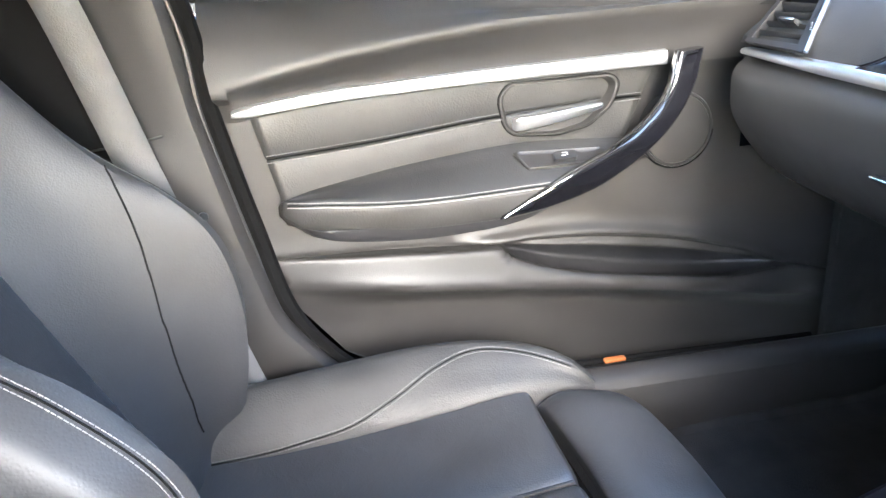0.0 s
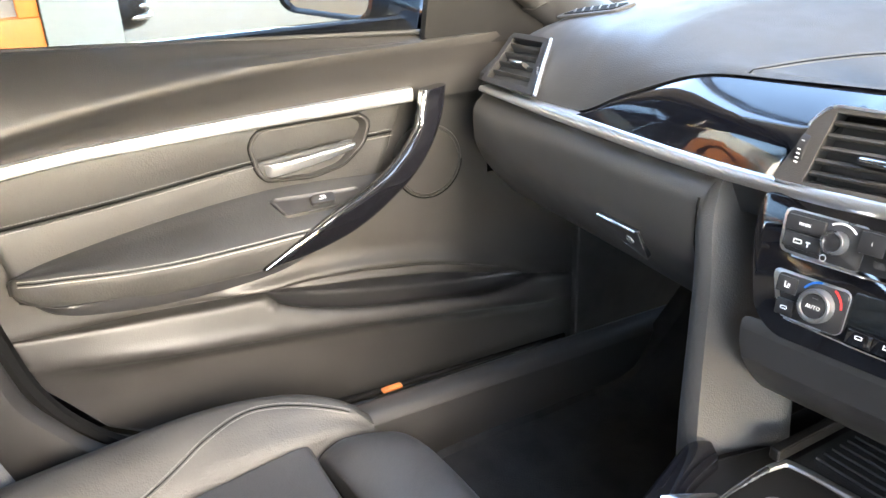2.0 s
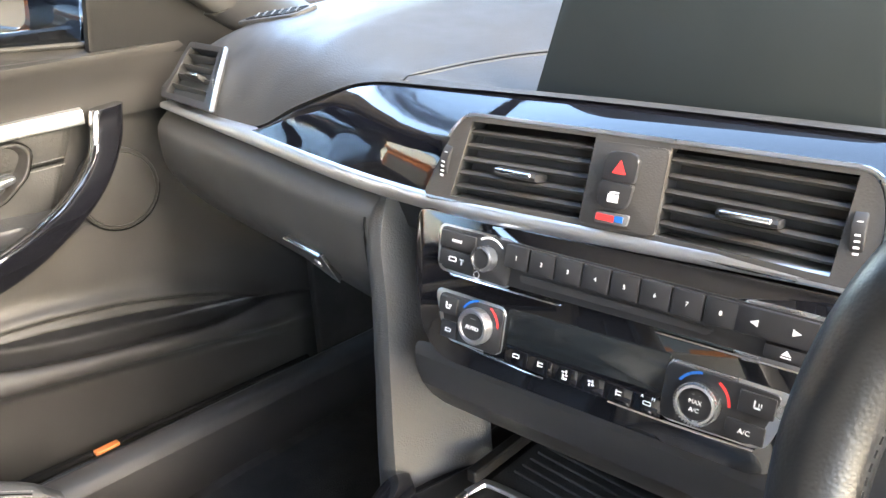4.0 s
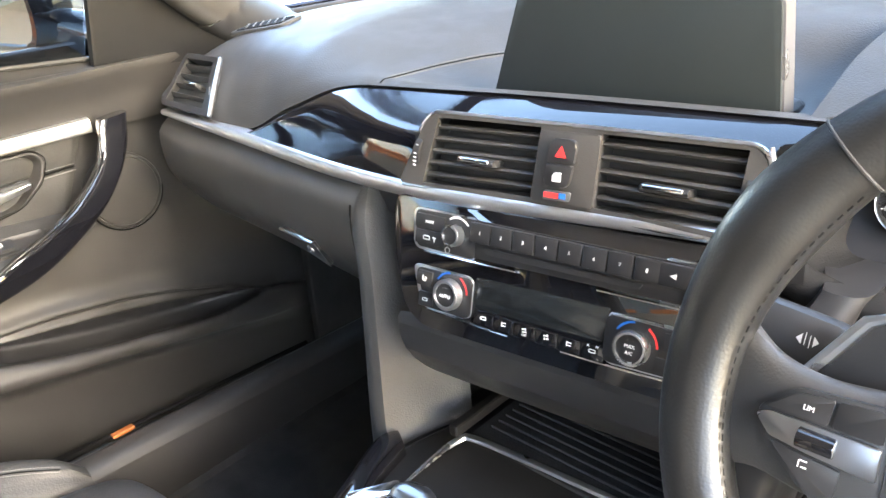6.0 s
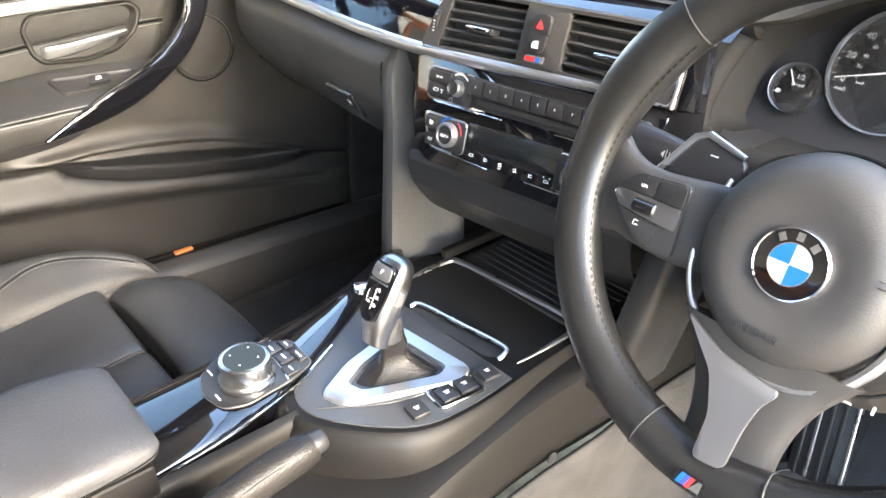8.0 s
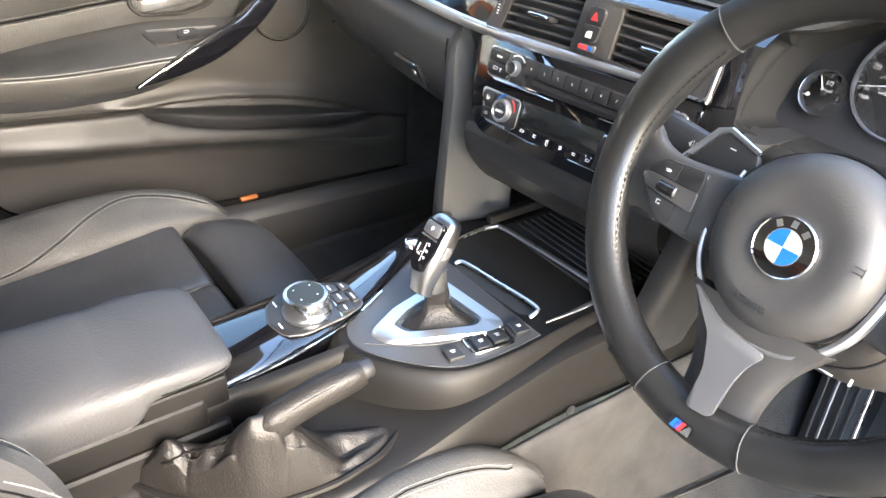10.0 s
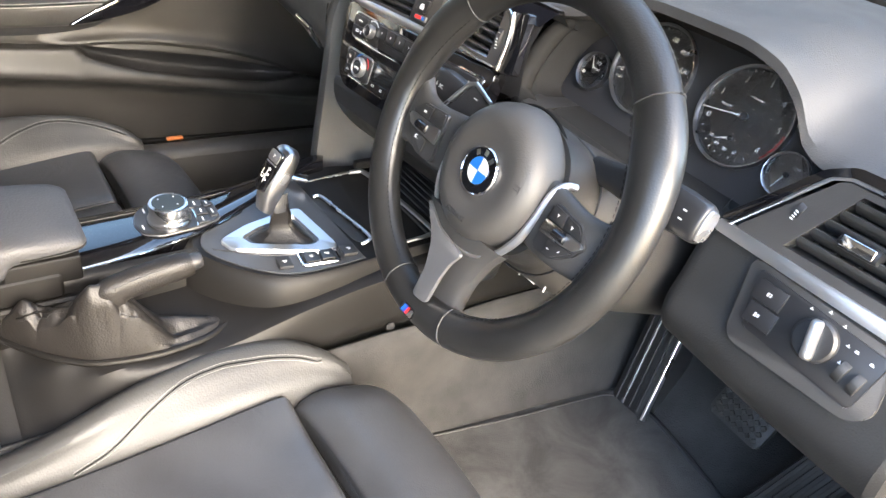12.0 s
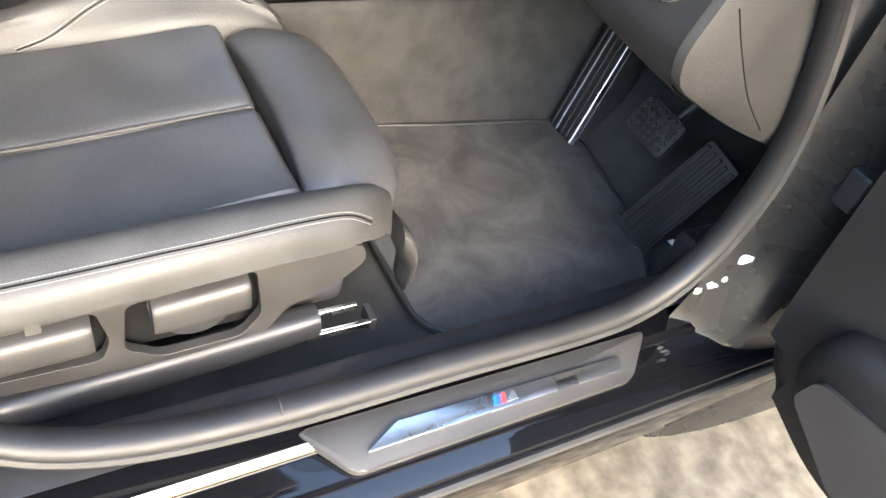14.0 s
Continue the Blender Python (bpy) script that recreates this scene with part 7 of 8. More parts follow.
for t, rx, rz in ((0.06, 0.0060, 0.0070), (0.14, 0.0110, 0.0130), (0.25, 0.0142, 0.0165), (0.55, 0.0148, 0.0165), (0.8, 0.0150, 0.0160), (0.93, 0.0140, 0.0150), (1.0, 0.0125, 0.0130)):
    c = V(0.096 + 0.002 * t, 0.238 + 0.122 * t, 0.636 + 0.026 * t + 0.004 * math.sin(math.pi * t))
    secs.append(ring(c, (1, 0, 0), (0, -0.2, 1), rx, rz, 2.3, 14))
part("grip", loft(secs, 30, 28), LEATHER_BOOT, hb, "black leather grip")
part("grip_seam", tube([(0.1082, 0.268, 0.6555), (0.1090, 0.305, 0.6655), (0.1090, 0.348, 0.6705)], 0.0010, 30, 6), SEAM, hb, "sewn seam along the grip")
part("button", moved(lathe([(0.0105, 0.0), (0.0105, 0.011), (0.0085, 0.014), (0.004, 0.015)], 28), Matrix.Translation((0.098, 0.358, 0.6625)) @ Matrix.Rotation(radians(-82), 4, "X")), PLASTIC_DARK, hb, "black release button")
part("stitching", stitches([(0.106, 0.262, 0.656), (0.107, 0.30, 0.665), (0.107, 0.345, 0.6725)], 0.004, 0.003, 0.0005), SEAM, hb)
part("collar", loft([ring((0.095, 0.252 + 0.014 * k, 0.6375 + 0.003 * k), (1, 0, 0), (0, -0.2, 1), r, r * 1.15, 2.2, 14) for k, r in ((0.3, 0.0100), (0.8, 0.0150), (1.3, 0.0162), (1.7, 0.0162), (1.9, 0.0145))], 12, 28), LEATHER_BOOT, hb, "stitched leather collar")


def boot_edges(y):
    """Near and far edge of the boot on the console at the given station."""
    return ease(y, (0.135, 0.20, 0.31, 0.405), (0.005, 0.022, 0.045, 0.094)), ease(y, (0.135, 0.157, 0.189, 0.241, 0.312, 0.37, 0.405), (0.007, 0.040, 0.078, 0.116, 0.128, 0.120, 0.100))


# ridges of the draped leather: x, y and height along each, and how steeply it falls away
FOLDS = (([(0.022, 0.156, 0.020), (0.044, 0.181, 0.062), (0.062, 0.205, 0.058), (0.082, 0.230, 0.076), (0.096, 0.246, 0.102), (0.097, 0.264, 0.100)], 1.45),
         ([(0.094, 0.262, 0.072), (0.088, 0.285, 0.036), (0.086, 0.335, 0.020), (0.094, 0.390, 0.007)], 0.9),
         ([(0.108, 0.262, 0.024), (0.116, 0.290, 0.015), (0.117, 0.330, 0.012), (0.106, 0.385, 0.006)], 0.8),
         ([(0.097, 0.256, 0.092), (0.108, 0.257, 0.066), (0.118, 0.259, 0.024)], 2.2),
         ([(0.072, 0.216, 0.062), (0.088, 0.212, 0.034), (0.098, 0.212, 0.012)], 1.0),
         ([(0.044, 0.181, 0.060), (0.056, 0.174, 0.034), (0.060, 0.168, 0.010)], 1.4),
         ([(0.090, 0.252, 0.080), (0.064, 0.268, 0.042), (0.046, 0.275, 0.014)], 1.6),
         ([(0.070, 0.220, 0.058), (0.046, 0.228, 0.036), (0.030, 0.230, 0.012)], 1.6))
# sharp creases between the folds: x and y along each, depth and half width
CREASES = (([(0.078, 0.212), (0.092, 0.222), (0.106, 0.228)], 0.009, 0.0050), ([(0.100, 0.226), (0.108, 0.240), (0.113, 0.254)], 0.007, 0.0035), ([(0.110, 0.232), (0.114, 0.240), (0.118, 0.248)], 0.012, 0.0040), ([(0.104, 0.270), (0.111, 0.271), (0.119, 0.266)], 0.014, 0.0042), ([(0.055, 0.196), (0.064, 0.188), (0.072, 0.182)], 0.013, 0.0050), ([(0.050, 0.192), (0.058, 0.196), (0.064, 0.200)], 0.010, 0.0040),
           ([(0.098, 0.285), (0.104, 0.315), (0.104, 0.360)], 0.005, 0.0035), ([(0.112, 0.272), (0.124, 0.300), (0.122, 0.330)], 0.005, 0.0030), ([(0.110, 0.236), (0.117, 0.258), (0.114, 0.286)], 0.006, 0.0026))


def away(x, y, line):
    """Distance on the plan from a broken line."""
    best = 1.0
    for (x0, y0), (x1, y1) in zip(line, line[1:]):
        dx, dy = x1 - x0, y1 - y0
        t = min(1.0, max(0.0, ((x - x0) * dx + (y - y0) * dy) / (dx * dx + dy * dy)))
        best = min(best, math.hypot(x - x0 - dx * t, y - y0 - dy * t))
    return best


def drape(x, y):
    """Height of the gathered leather: a soft upper hull over all ridges."""
    total = 0.0
    for line, fall in FOLDS:
        best = 0.0
        for (x0, y0, h0), (x1, y1, h1) in zip(line, line[1:]):
            dx, dy = x1 - x0, y1 - y0
            t = min(1.0, max(0.0, ((x - x0) * dx + (y - y0) * dy) / (dx * dx + dy * dy)))
            d = math.hypot(x - x0 - dx * t, y - y0 - dy * t)
            best = max(best, h0 + (h1 - h0) * t - fall * (math.hypot(d, 0.004) - 0.004))
        total += math.exp(best / 0.0026)
    z = 0.0026 * math.log(total) - 0.0026 * math.log(len(FOLDS))
    pinch = sum(deep * math.exp(-away(x, y, line) / wide) for line, deep, wide in CREASES)
    return max(0.0, z - min(pinch, z * 0.75))


rows = []
for i in range(170):
    y = 0.136 + i * 0.268 / 169
    x0, x1 = boot_edges(y)
    row = []
    for j in range(91):
        t = -1 + 2 * j / 90
        x = (x0 + x1) / 2 + (x1 - x0) / 2 * t
        ends = min(1.0, (y - 0.134) / 0.02, (0.406 - y) / 0.02)
        edge = min(1.0, (1 - abs(t)) * max(0.004, (x1 - x0) / 2) / 0.009) * ends
        crumple = 0.0022 * noise.noise(Vector((x * 55, y * 55, 0.7))) + 0.0011 * noise.noise(Vector((x * 130, y * 110, 2.7)))
        row.append(V(x, y, 0.560 + (drape(x, y) + 0.003 + crumple) * edge ** 0.7))
    rows.append(row)
boot_mesh = sheet(rows)
tree = surface_of(boot_mesh)
part("boot", boot_mesh, LEATHER_BOOT, hb, "gathered black leather boot", angle=80)
part("boot_seam", tube(snug([(0.050, 0.170, 0.60), (0.062, 0.196, 0.612), (0.078, 0.222, 0.622), (0.092, 0.246, 0.630)], tree, 0.0004, (0.8, 0, 0.6)), 0.0012, 0, 6), GROOVE_AND_SHADE, hb, "dark seam along the boot")
part("stitching", stitches(snug([(0.054, 0.168, 0.597), (0.066, 0.194, 0.609), (0.082, 0.220, 0.618)], tree, 0.0004, (0.8, 0, 0.6)), 0.0045, 0.003, 0.0005), SEAM, hb)
rim_pts = [(boot_edges(y)[1] + 0.002, y, 0.5610) for y in (0.137, 0.157, 0.189, 0.215, 0.241, 0.275, 0.312, 0.345, 0.37, 0.39, 0.404)]
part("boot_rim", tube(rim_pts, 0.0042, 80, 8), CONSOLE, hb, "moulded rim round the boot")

# ---- armrest box ----
arm = thing("armrest_box", "padded black leather centre armrest", "armrest", (-0.05, 0.05, 0.58))
secs = []
for y, w, z0, z1 in ((-0.36, 0.078, 0.621, 0.690), (-0.2, 0.079, 0.621, 0.693), (0.10, 0.078, 0.621, 0.691), (0.150, 0.078, 0.622, 0.689), (0.166, 0.0775, 0.630, 0.688), (0.178, 0.077, 0.648, 0.687), (0.20, 0.077, 0.651, 0.686), (0.234, 0.075, 0.652, 0.682), (0.252, 0.071, 0.654, 0.677), (0.260, 0.062, 0.659, 0.672)):
    secs.append(ring((-0.047, y, (z0 + z1) / 2), (1, 0, 0), (0, 0, 1), w, (z1 - z0) / 2, 3.6, 24))
bm = loft(secs, 72, 56)
tree = surface_of(bm)
part("lid", bm, ARM_LEATHER, arm, "padded grained leather lid", angle=60)
double_seam([(0.0315, 0.186, 0.661), (0.031, 0.21, 0.662), (0.027, 0.240, 0.663), (0.018, 0.256, 0.664), (-0.02, 0.262, 0.6645), (-0.06, 0.262, 0.6645), (-0.10, 0.260, 0.664)], tree, (0.7, 0.7, 0.1), arm, 0.0022, SEAM, 0.0005)
part("stitching", stitches(snug([(0.032, -0.2, 0.634), (0.032, 0.0, 0.634), (0.032, 0.10, 0.635), (0.031, 0.158, 0.637)], tree, 0.0004, (1, 0, 0)), 0.0045, 0.0032, 0.0006), SEAM, arm, "dark thread along the lid's lower edge")
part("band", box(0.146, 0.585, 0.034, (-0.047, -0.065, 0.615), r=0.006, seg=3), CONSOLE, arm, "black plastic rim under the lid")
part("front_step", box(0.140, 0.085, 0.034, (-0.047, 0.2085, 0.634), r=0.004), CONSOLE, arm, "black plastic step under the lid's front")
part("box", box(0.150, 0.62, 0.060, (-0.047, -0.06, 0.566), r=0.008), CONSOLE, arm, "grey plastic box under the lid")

# ---- front seats ----
def seat(name, cx, dy, dz, label, group, recline=24.0):
    """A sports seat: two-panel cushion, thigh support, side bolsters and a backrest with bolsters."""
    ob = thing(name, label, "car seat", (cx, dy + 0.15, 0.30), group=group)

    def P(x, y, z):
        return V(cx + x, dy + y, dz + z)

    yj = 0.375
    # cushion panels either side of the middle seam
    for s in (-1, 1):
        secs = []
        for y, z in ((-0.06, 0.452), (0.05, 0.452), (0.15, 0.458), (0.25, 0.468), (0.33, 0.478), (0.365, 0.480), (yj, 0.472)):
            w = 0.088
            secs.append([P(s * 0.001, y, z - 0.05), P(s * 0.0015, y, z - 0.009), P(s * 0.010, y, z - 0.001), P(s * 0.05, y, z + 0.002), P(s * 0.12, y, z + 0.003), P(s * 0.172, y, z + 0.008), P(s * 0.180, y, z + 0.002), P(s * 0.182, y, z - 0.05)])
        part("cushion_panel", loft(secs, 40, 36), LEATHER_SMOOTH, ob, "smooth black leather cushion panel")
    part("seam", tube([P(0, -0.04, 0.4475), P(0, 0.10, 0.4505), P(0, 0.25, 0.4645), P(0, 0.368, 0.4755)], 0.0030, 40, 8), LEATHER, ob, "piped middle seam of the cushion")
    # extending thigh support
    secs = []
    for y, w, zt, zb in ((0.390, 0.160, 0.466, 0.40), (0.393, 0.175, 0.482, 0.395), (0.410, 0.183, 0.494, 0.39), (0.44, 0.181, 0.494, 0.385), (0.475, 0.174, 0.488, 0.385), (0.498, 0.166, 0.475, 0.388), (0.511, 0.150, 0.456, 0.395), (0.518, 0.12, 0.43, 0.40)):
        c = (zt + zb) / 2
        secs.append([P(x, y - 0.012 * (abs(x) / 0.18) ** 2 + (0.012 if y > 0.4 else 0.0), z) for x, z in [(w * math.copysign(abs(math.cos(t)) ** 0.42, math.cos(t)), c + (zt - zb) / 2 * math.copysign(abs(math.sin(t)) ** 0.55, math.sin(t)) + (0.004 if math.sin(t) > 0 else 0) * (1 - math.cos(t) ** 2)) for t in [2 * math.pi * k / 28 for k in range(28)]]])
    part("thigh_support", loft(secs, 40, 64), LEATHER_SMOOTH, ob, "black leather extending thigh support")
    # black block sunk between cushion and thigh support, painted as the gap's shade
    part("gap_shade", box(0.35, 0.020, 0.05, tuple(P(0, 0.383, 0.432))), GROOVE_AND_SHADE, ob)
    # side bolsters of the cushion
    for s in (-1, 1):
        inner = cx * s < 0
        secs = []
        prof = ((-0.10, 0.190, 0.482, 0.226, 0.452), (0.0, 0.194, 0.486, 0.230, 0.452), (0.06, 0.199, 0.492, 0.236, 0.454), (0.12, 0.206, 0.502, 0.243, 0.458), (0.18, 0.218, 0.515, 0.252, 0.463), (0.24, 0.228, 0.523, 0.262, 0.468), (0.32, 0.234, 0.528, 0.272, 0.477)) if inner else ((-0.10, 0.235, 0.520, 0.285, 0.452), (0.0, 0.238, 0.520, 0.285, 0.452), (0.12, 0.242, 0.528, 0.288, 0.458), (0.24, 0.244, 0.536, 0.286, 0.468), (0.32, 0.240, 0.534, 0.280, 0.477))
        for y, ri, rz, ro, zi in prof + ((0.39, 0.226, 0.524, 0.268, 0.476), (0.44, 0.208, 0.506, 0.246, 0.468), (0.470, 0.196, 0.482, 0.222, 0.455)):
            secs.append([P(s * 0.176, y, zi - 0.05), P(s * 0.180, y, zi + 0.004), P(s * (0.18 + (ri - 0.18) * 0.45), y, zi + (rz - zi) * 0.62), P(s * (ri - 0.010), y, rz - 0.004), P(s * (ri + 0.008), y, rz), P(s * (ro - 0.008), y, rz - 0.016), P(s * ro, y, rz - 0.045), P(s * (ro - 0.004), y, min(0.486, rz - 0.040)), P(s * (ro - 0.02), y, min(0.474, rz - 0.05))])
        bm = loft(secs, 54, 48)
        tree = surface_of(bm)
        part("cushion_bolster", bm, LEATHER, ob, "raised leather side bolster")
        line = [P(s * 0.1805, -0.06, 0.457), P(s * 0.1805, 0.02, 0.459), P(s * 0.181, 0.08, 0.466), P(s * 0.184, 0.14, 0.476), P(s * 0.196, 0.20, 0.500), P(s * 0.214, 0.255, 0.523), P(s * 0.227, 0.305, 0.533), P(s * 0.226, 0.345, 0.529), P(s * 0.214, 0.39, 0.519), P(s * 0.199, 0.44, 0.498)]
        if inner:
            line = [P(s * 0.1815, 0.125, 0.464), P(s * 0.186, 0.166, 0.478), P(s * 0.202, 0.217, 0.505), P(s * 0.216, 0.261, 0.520), P(s * 0.2175, 0.31, 0.528), P(s * 0.210, 0.378, 0.520), P(s * 0.203, 0.430, 0.500)]
        if cx > 0 and s > 0:
            line = [V(0.662, 0.10, 0.548), V(0.662, 0.188, 0.550), V(0.663, 0.254, 0.555), V(0.662, 0.32, 0.557), V(0.654, 0.400, 0.554), V(0.645, 0.457, 0.543), V(0.640, 0.488, 0.522)]
        double_seam(line, tree, (s * 0.6, 0.0, 0.8) if cx * s > 0.2 and cx > 0 else (-s * 0.4, 0.0, 0.9), ob)
    # hidden foot of the cushion
    part("seat_base", box(0.455, 0.50, 0.09, tuple(P(0, 0.17, 0.385)), r=0.02), PLASTIC_DARK, ob)
    # backrest: insert panels and bolsters on a reclined line
    lean = math.tan(radians(recline))

    def back_y(z):
        return -0.075 - (z - 0.50) * lean

    for k, (x0, x1) in enumerate(((-0.135, -0.001), (0.001, 0.135))):
        secs = []
        for z in (0.43, 0.50, 0.60, 0.75, 0.90, 1.05):
            y = back_y(z)
            secs.append([P(x0, y - 0.05, z), P(x0 + 0.003, y - 0.004, z), P(x0 + 0.02, y + 0.004, z), P((x0 + x1) / 2, y + 0.006, z), P(x1 - 0.02, y + 0.004, z), P(x1 - 0.003, y - 0.004, z), P(x1, y - 0.05, z)])
        part("back_panel", loft(secs, 30, 28), LEATHER_SMOOTH, ob, "smooth leather backrest panel")
    for s in (-1, 1):
        secs = []
        for z, yf, w, xr in ((0.455, -0.010, 0.030, 0.220), (0.50, 0.006, 0.040, 0.224), (0.58, 0.022, 0.046, 0.228), (0.66, 0.028, 0.050, 0.230), (0.74, 0.012, 0.052, 0.228), (0.80, -0.036, 0.054, 0.222), (0.86, -0.105, 0.056, 0.212), (0.94, -0.165, 0.058, 0.200), (1.04, -0.225, 0.058, 0.185), (1.12, -0.275, 0.05, 0.165)):
            yb = back_y(z)
            secs.append([P(s * 0.128, yb - 0.04, z), P(s * 0.133, yb + 0.002, z), P(s * (xr - w * 0.8), (yb + yf) / 2 - 0.004, z), P(s * (xr - w * 0.25), yf - 0.006, z), P(s * xr, yf, z), P(s * (xr + w * 0.45), yf - 0.014, z), P(s * (xr + w * 0.8), yf - 0.05, z), P(s * (xr + w * 0.75), yb - 0.06, z), P(s * 0.20, yb - 0.10, z)])
        bm = loft(secs, 60, 52)
        tree = surface_of(bm)
        part("back_bolster", bm, LEATHER_BACK, ob, "bulging leather backrest bolster")
        line = [P(s * 0.236, 0.004, 0.50), P(s * 0.240, 0.021, 0.58), P(s * 0.243, 0.0255, 0.66), P(s * 0.240, 0.008, 0.74), P(s * 0.234, -0.041, 0.80), P(s * 0.225, -0.111, 0.86)]
        double_seam(line, tree, (s * 0.3, 0.9, 0.3), ob)
        if cx > 0 and s < 0:
            double_seam([V(0.186, 0.050, 0.775), V(0.180, 0.064, 0.755), V(0.175, 0.078, 0.730), V(0.173, 0.085, 0.700), V(0.172, 0.088, 0.66), V(0.173, 0.085, 0.62)], tree, (0.9, 0.4, 0.0), ob, 0.006, THREAD_DARK, 0.0007)
        part("seam", tube(snug([P(s * 0.200, -0.060, 0.50), P(s * 0.203, -0.067, 0.60), P(s * 0.205, -0.069, 0.70), P(s * 0.205, -0.074, 0.772), P(s * 0.205, -0.090, 0.842)], tree, 0.0003, (-s * 0.7, 0.7, 0.1)), 0.0012, 0, 6), GROOVE_AND_SHADE, ob)
    part("back_shell", loft([ring(P(0, back_y(z) - 0.09, z), (1, 0, 0), (0, 1, 0), w, 0.05, 3.5, 20) for z, w in ((0.42, 0.22), (0.7, 0.25), (0.95, 0.235), (1.12, 0.19), (1.16, 0.15))], 20, 30), PLASTIC_DARK, ob, "black backrest shell")
    return ob


passenger = seat("passenger_seat", -0.380, 0.0, 0.0, "black leather sports seat with stitched bolsters, empty", "front seats")
driver = seat("driver_seat", 0.392, 0.062, 0.030, "black leather sports seat, creased from use", "front seats")

# side trim, levers and rail of the driver's seat
ST = basis((0.644, 0, 0), (0, 1, 0), (0, 0, 1))
trim_out = rounded([(0.00, 0.395), (0.00, 0.494), (0.13, 0.503), (0.30, 0.515), (0.44, 0.514), (0.476, 0.505), (0.482, 0.480), (0.45, 0.452), (0.395, 0.430), (0.372, 0.398), (0.30, 0.388)], 0.012)
holes = [rounded([(0.226, 0.420), (0.231, 0.486), (0.358, 0.500), (0.366, 0.430), (0.345, 0.400), (0.262, 0.396)], 0.010), rounded([(0.060, 0.415), (0.066, 0.474), (0.204, 0.487), (0.214, 0.440), (0.204, 0.412)], 0.010)]
side = plate_with_holes(ST, trim_out, holes, 0.012, DOOR_SKIN, driver, "side_trim", "grey plastic side trim", z=0.0, bev=0.004)
# flat black sheet gives the openings behind the handles their shade
part("lever_shade", moved(prism(rounded([(0.03, 0.392), (0.03, 0.49), (0.36, 0.505), (0.372, 0.40)], 0.006), 0.006, -0.016), ST), GROOVE_AND_SHADE, driver, "black sheet behind the handles in place of shade")
for y0, y1, z0, z1, tilt in ((0.254, 0.349, 0.449, 0.487, 0.008), (0.076, 0.198, 0.436, 0.474, 0.006)):
    secs = []
    for k, (y, dz) in enumerate(((y0, 0.0), (y0 + 0.004, 0.0), ((y0 + y1) / 2, tilt / 2), (y1 - 0.004, tilt), (y1, tilt))):
        g = 0.003 if k in (0, 4) else 0.0
        secs.append([V(0.640, y, z1 + dz - g), V(0.660 - g, y, z1 + dz - g), V(0.669 - g, y, z1 + dz - 0.008), V(0.671 - g, y, z0 + dz + 0.008), V(0.668 - g, y, z0 + dz + g), V(0.658, y, z0 + dz + 0.002), V(0.640, y, z0 + dz + 0.012)])
    part("adjuster_lever", loft(secs, 16, 40), DOOR_SKIN, driver, "flat grey adjuster handle", angle=45)
cup = [(0.300 + 0.043 * math.cos(radians(a)), 0.452 + 0.050 * math.sin(radians(a))) for a in range(180, 361, 12)]
part("lever_cup", moved(prism(cup, 0.008, -0.010, 0.003), ST), PLASTIC_DARK, driver, "round dark cup behind the handle")
part("trim_clip", moved(box(0.014, 0.030, 0.006, (0.152, 0.492, 0.013), r=0.002), ST), PLASTIC, side)
rail = part("seat_rail", loft([ring((0.642, y, z), (1, 0, 0), (0, 0, 1), w, h, 2.8, 16) for y, z, w, h in ((0.0, 0.346, 0.017, 0.022), (0.24, 0.357, 0.017, 0.024), (0.42, 0.3735, 0.017, 0.0215), (0.434, 0.3745, 0.014, 0.018))], 24, 28), PLASTIC_DARK, driver, "seat rail cover")
part("rail_bar", box(0.006, 0.085, 0.010, (0.654, 0.466, 0.362), r=0.0015), SILVER, rail)
part("rail_bar", box(0.006, 0.066, 0.010, (0.634, 0.458, 0.376), r=0.0015), SILVER, rail)
part("rail_end", box(0.028, 0.008, 0.022, (0.644, 0.506, 0.360), r=0.002), PLASTIC_DARK, rail)
part("clip", box(0.004, 0.030, 0.008, (0.640, 0.440, 0.441), r=0.002), SILVER, driver, "small bright clip")
part("front_cover", loft([ring((0.600, 0.545, 0.46), (1, 0, 0), (0, 0, 1), 0.026, 0.020, 2.6), ring((0.612, 0.560, 0.43), (1, 0, 0), (0, 0, 1), 0.028, 0.03, 2.6), ring((0.616, 0.556, 0.395), (1, 0, 0), (0, 0, 1), 0.02, 0.02, 2.6)], 14, 24), DOOR_SKIN, driver, "plastic corner of the seat base")

# ---- belts ----
belt = thing("seat_belt", "grey-black passenger seat belt hanging at the pillar", "seat belt", (-0.70, 0.0, 0.43))
rows = []
for p in spline([(-0.695, -0.165, 1.12), (-0.697, -0.128, 1.01), (-0.697, -0.104, 0.92), (-0.697, -0.078, 0.815), (-0.697, -0.046, 0.69), (-0.694, -0.010, 0.55), (-0.690, 0.026, 0.425)], 60):
    rows.append([p + V(0.0, -0.024, -0.006), p + V(0.004, 0, 0), p + V(0.0, 0.024, 0.006)])
part("webbing", sheet(rows), WEB, belt, "ribbed belt webbing", solid=0.0014)
part("anchor", box(0.012, 0.045, 0.03, (-0.684, 0.036, 0.418), r=0.005), BADGE_WHITE, belt, "pale stitched anchor end")
part("stop_button", moved(lathe([(0.006, 0), (0.006, 0.004), (0.003, 0.008)], 20), basis((-0.688, -0.01, 0.740), (0, 1, 0), (0, 0, 1))), PLASTIC_DARK, belt)
bk = thing("belt_buckle", "black seat belt buckle with a red button", "buckle", (0.15, 0.10, 0.50))
part("body", box(0.024, 0.050, 0.075, (0.150, 0.100, 0.535), r=0.006), PLASTIC_DARK, bk)
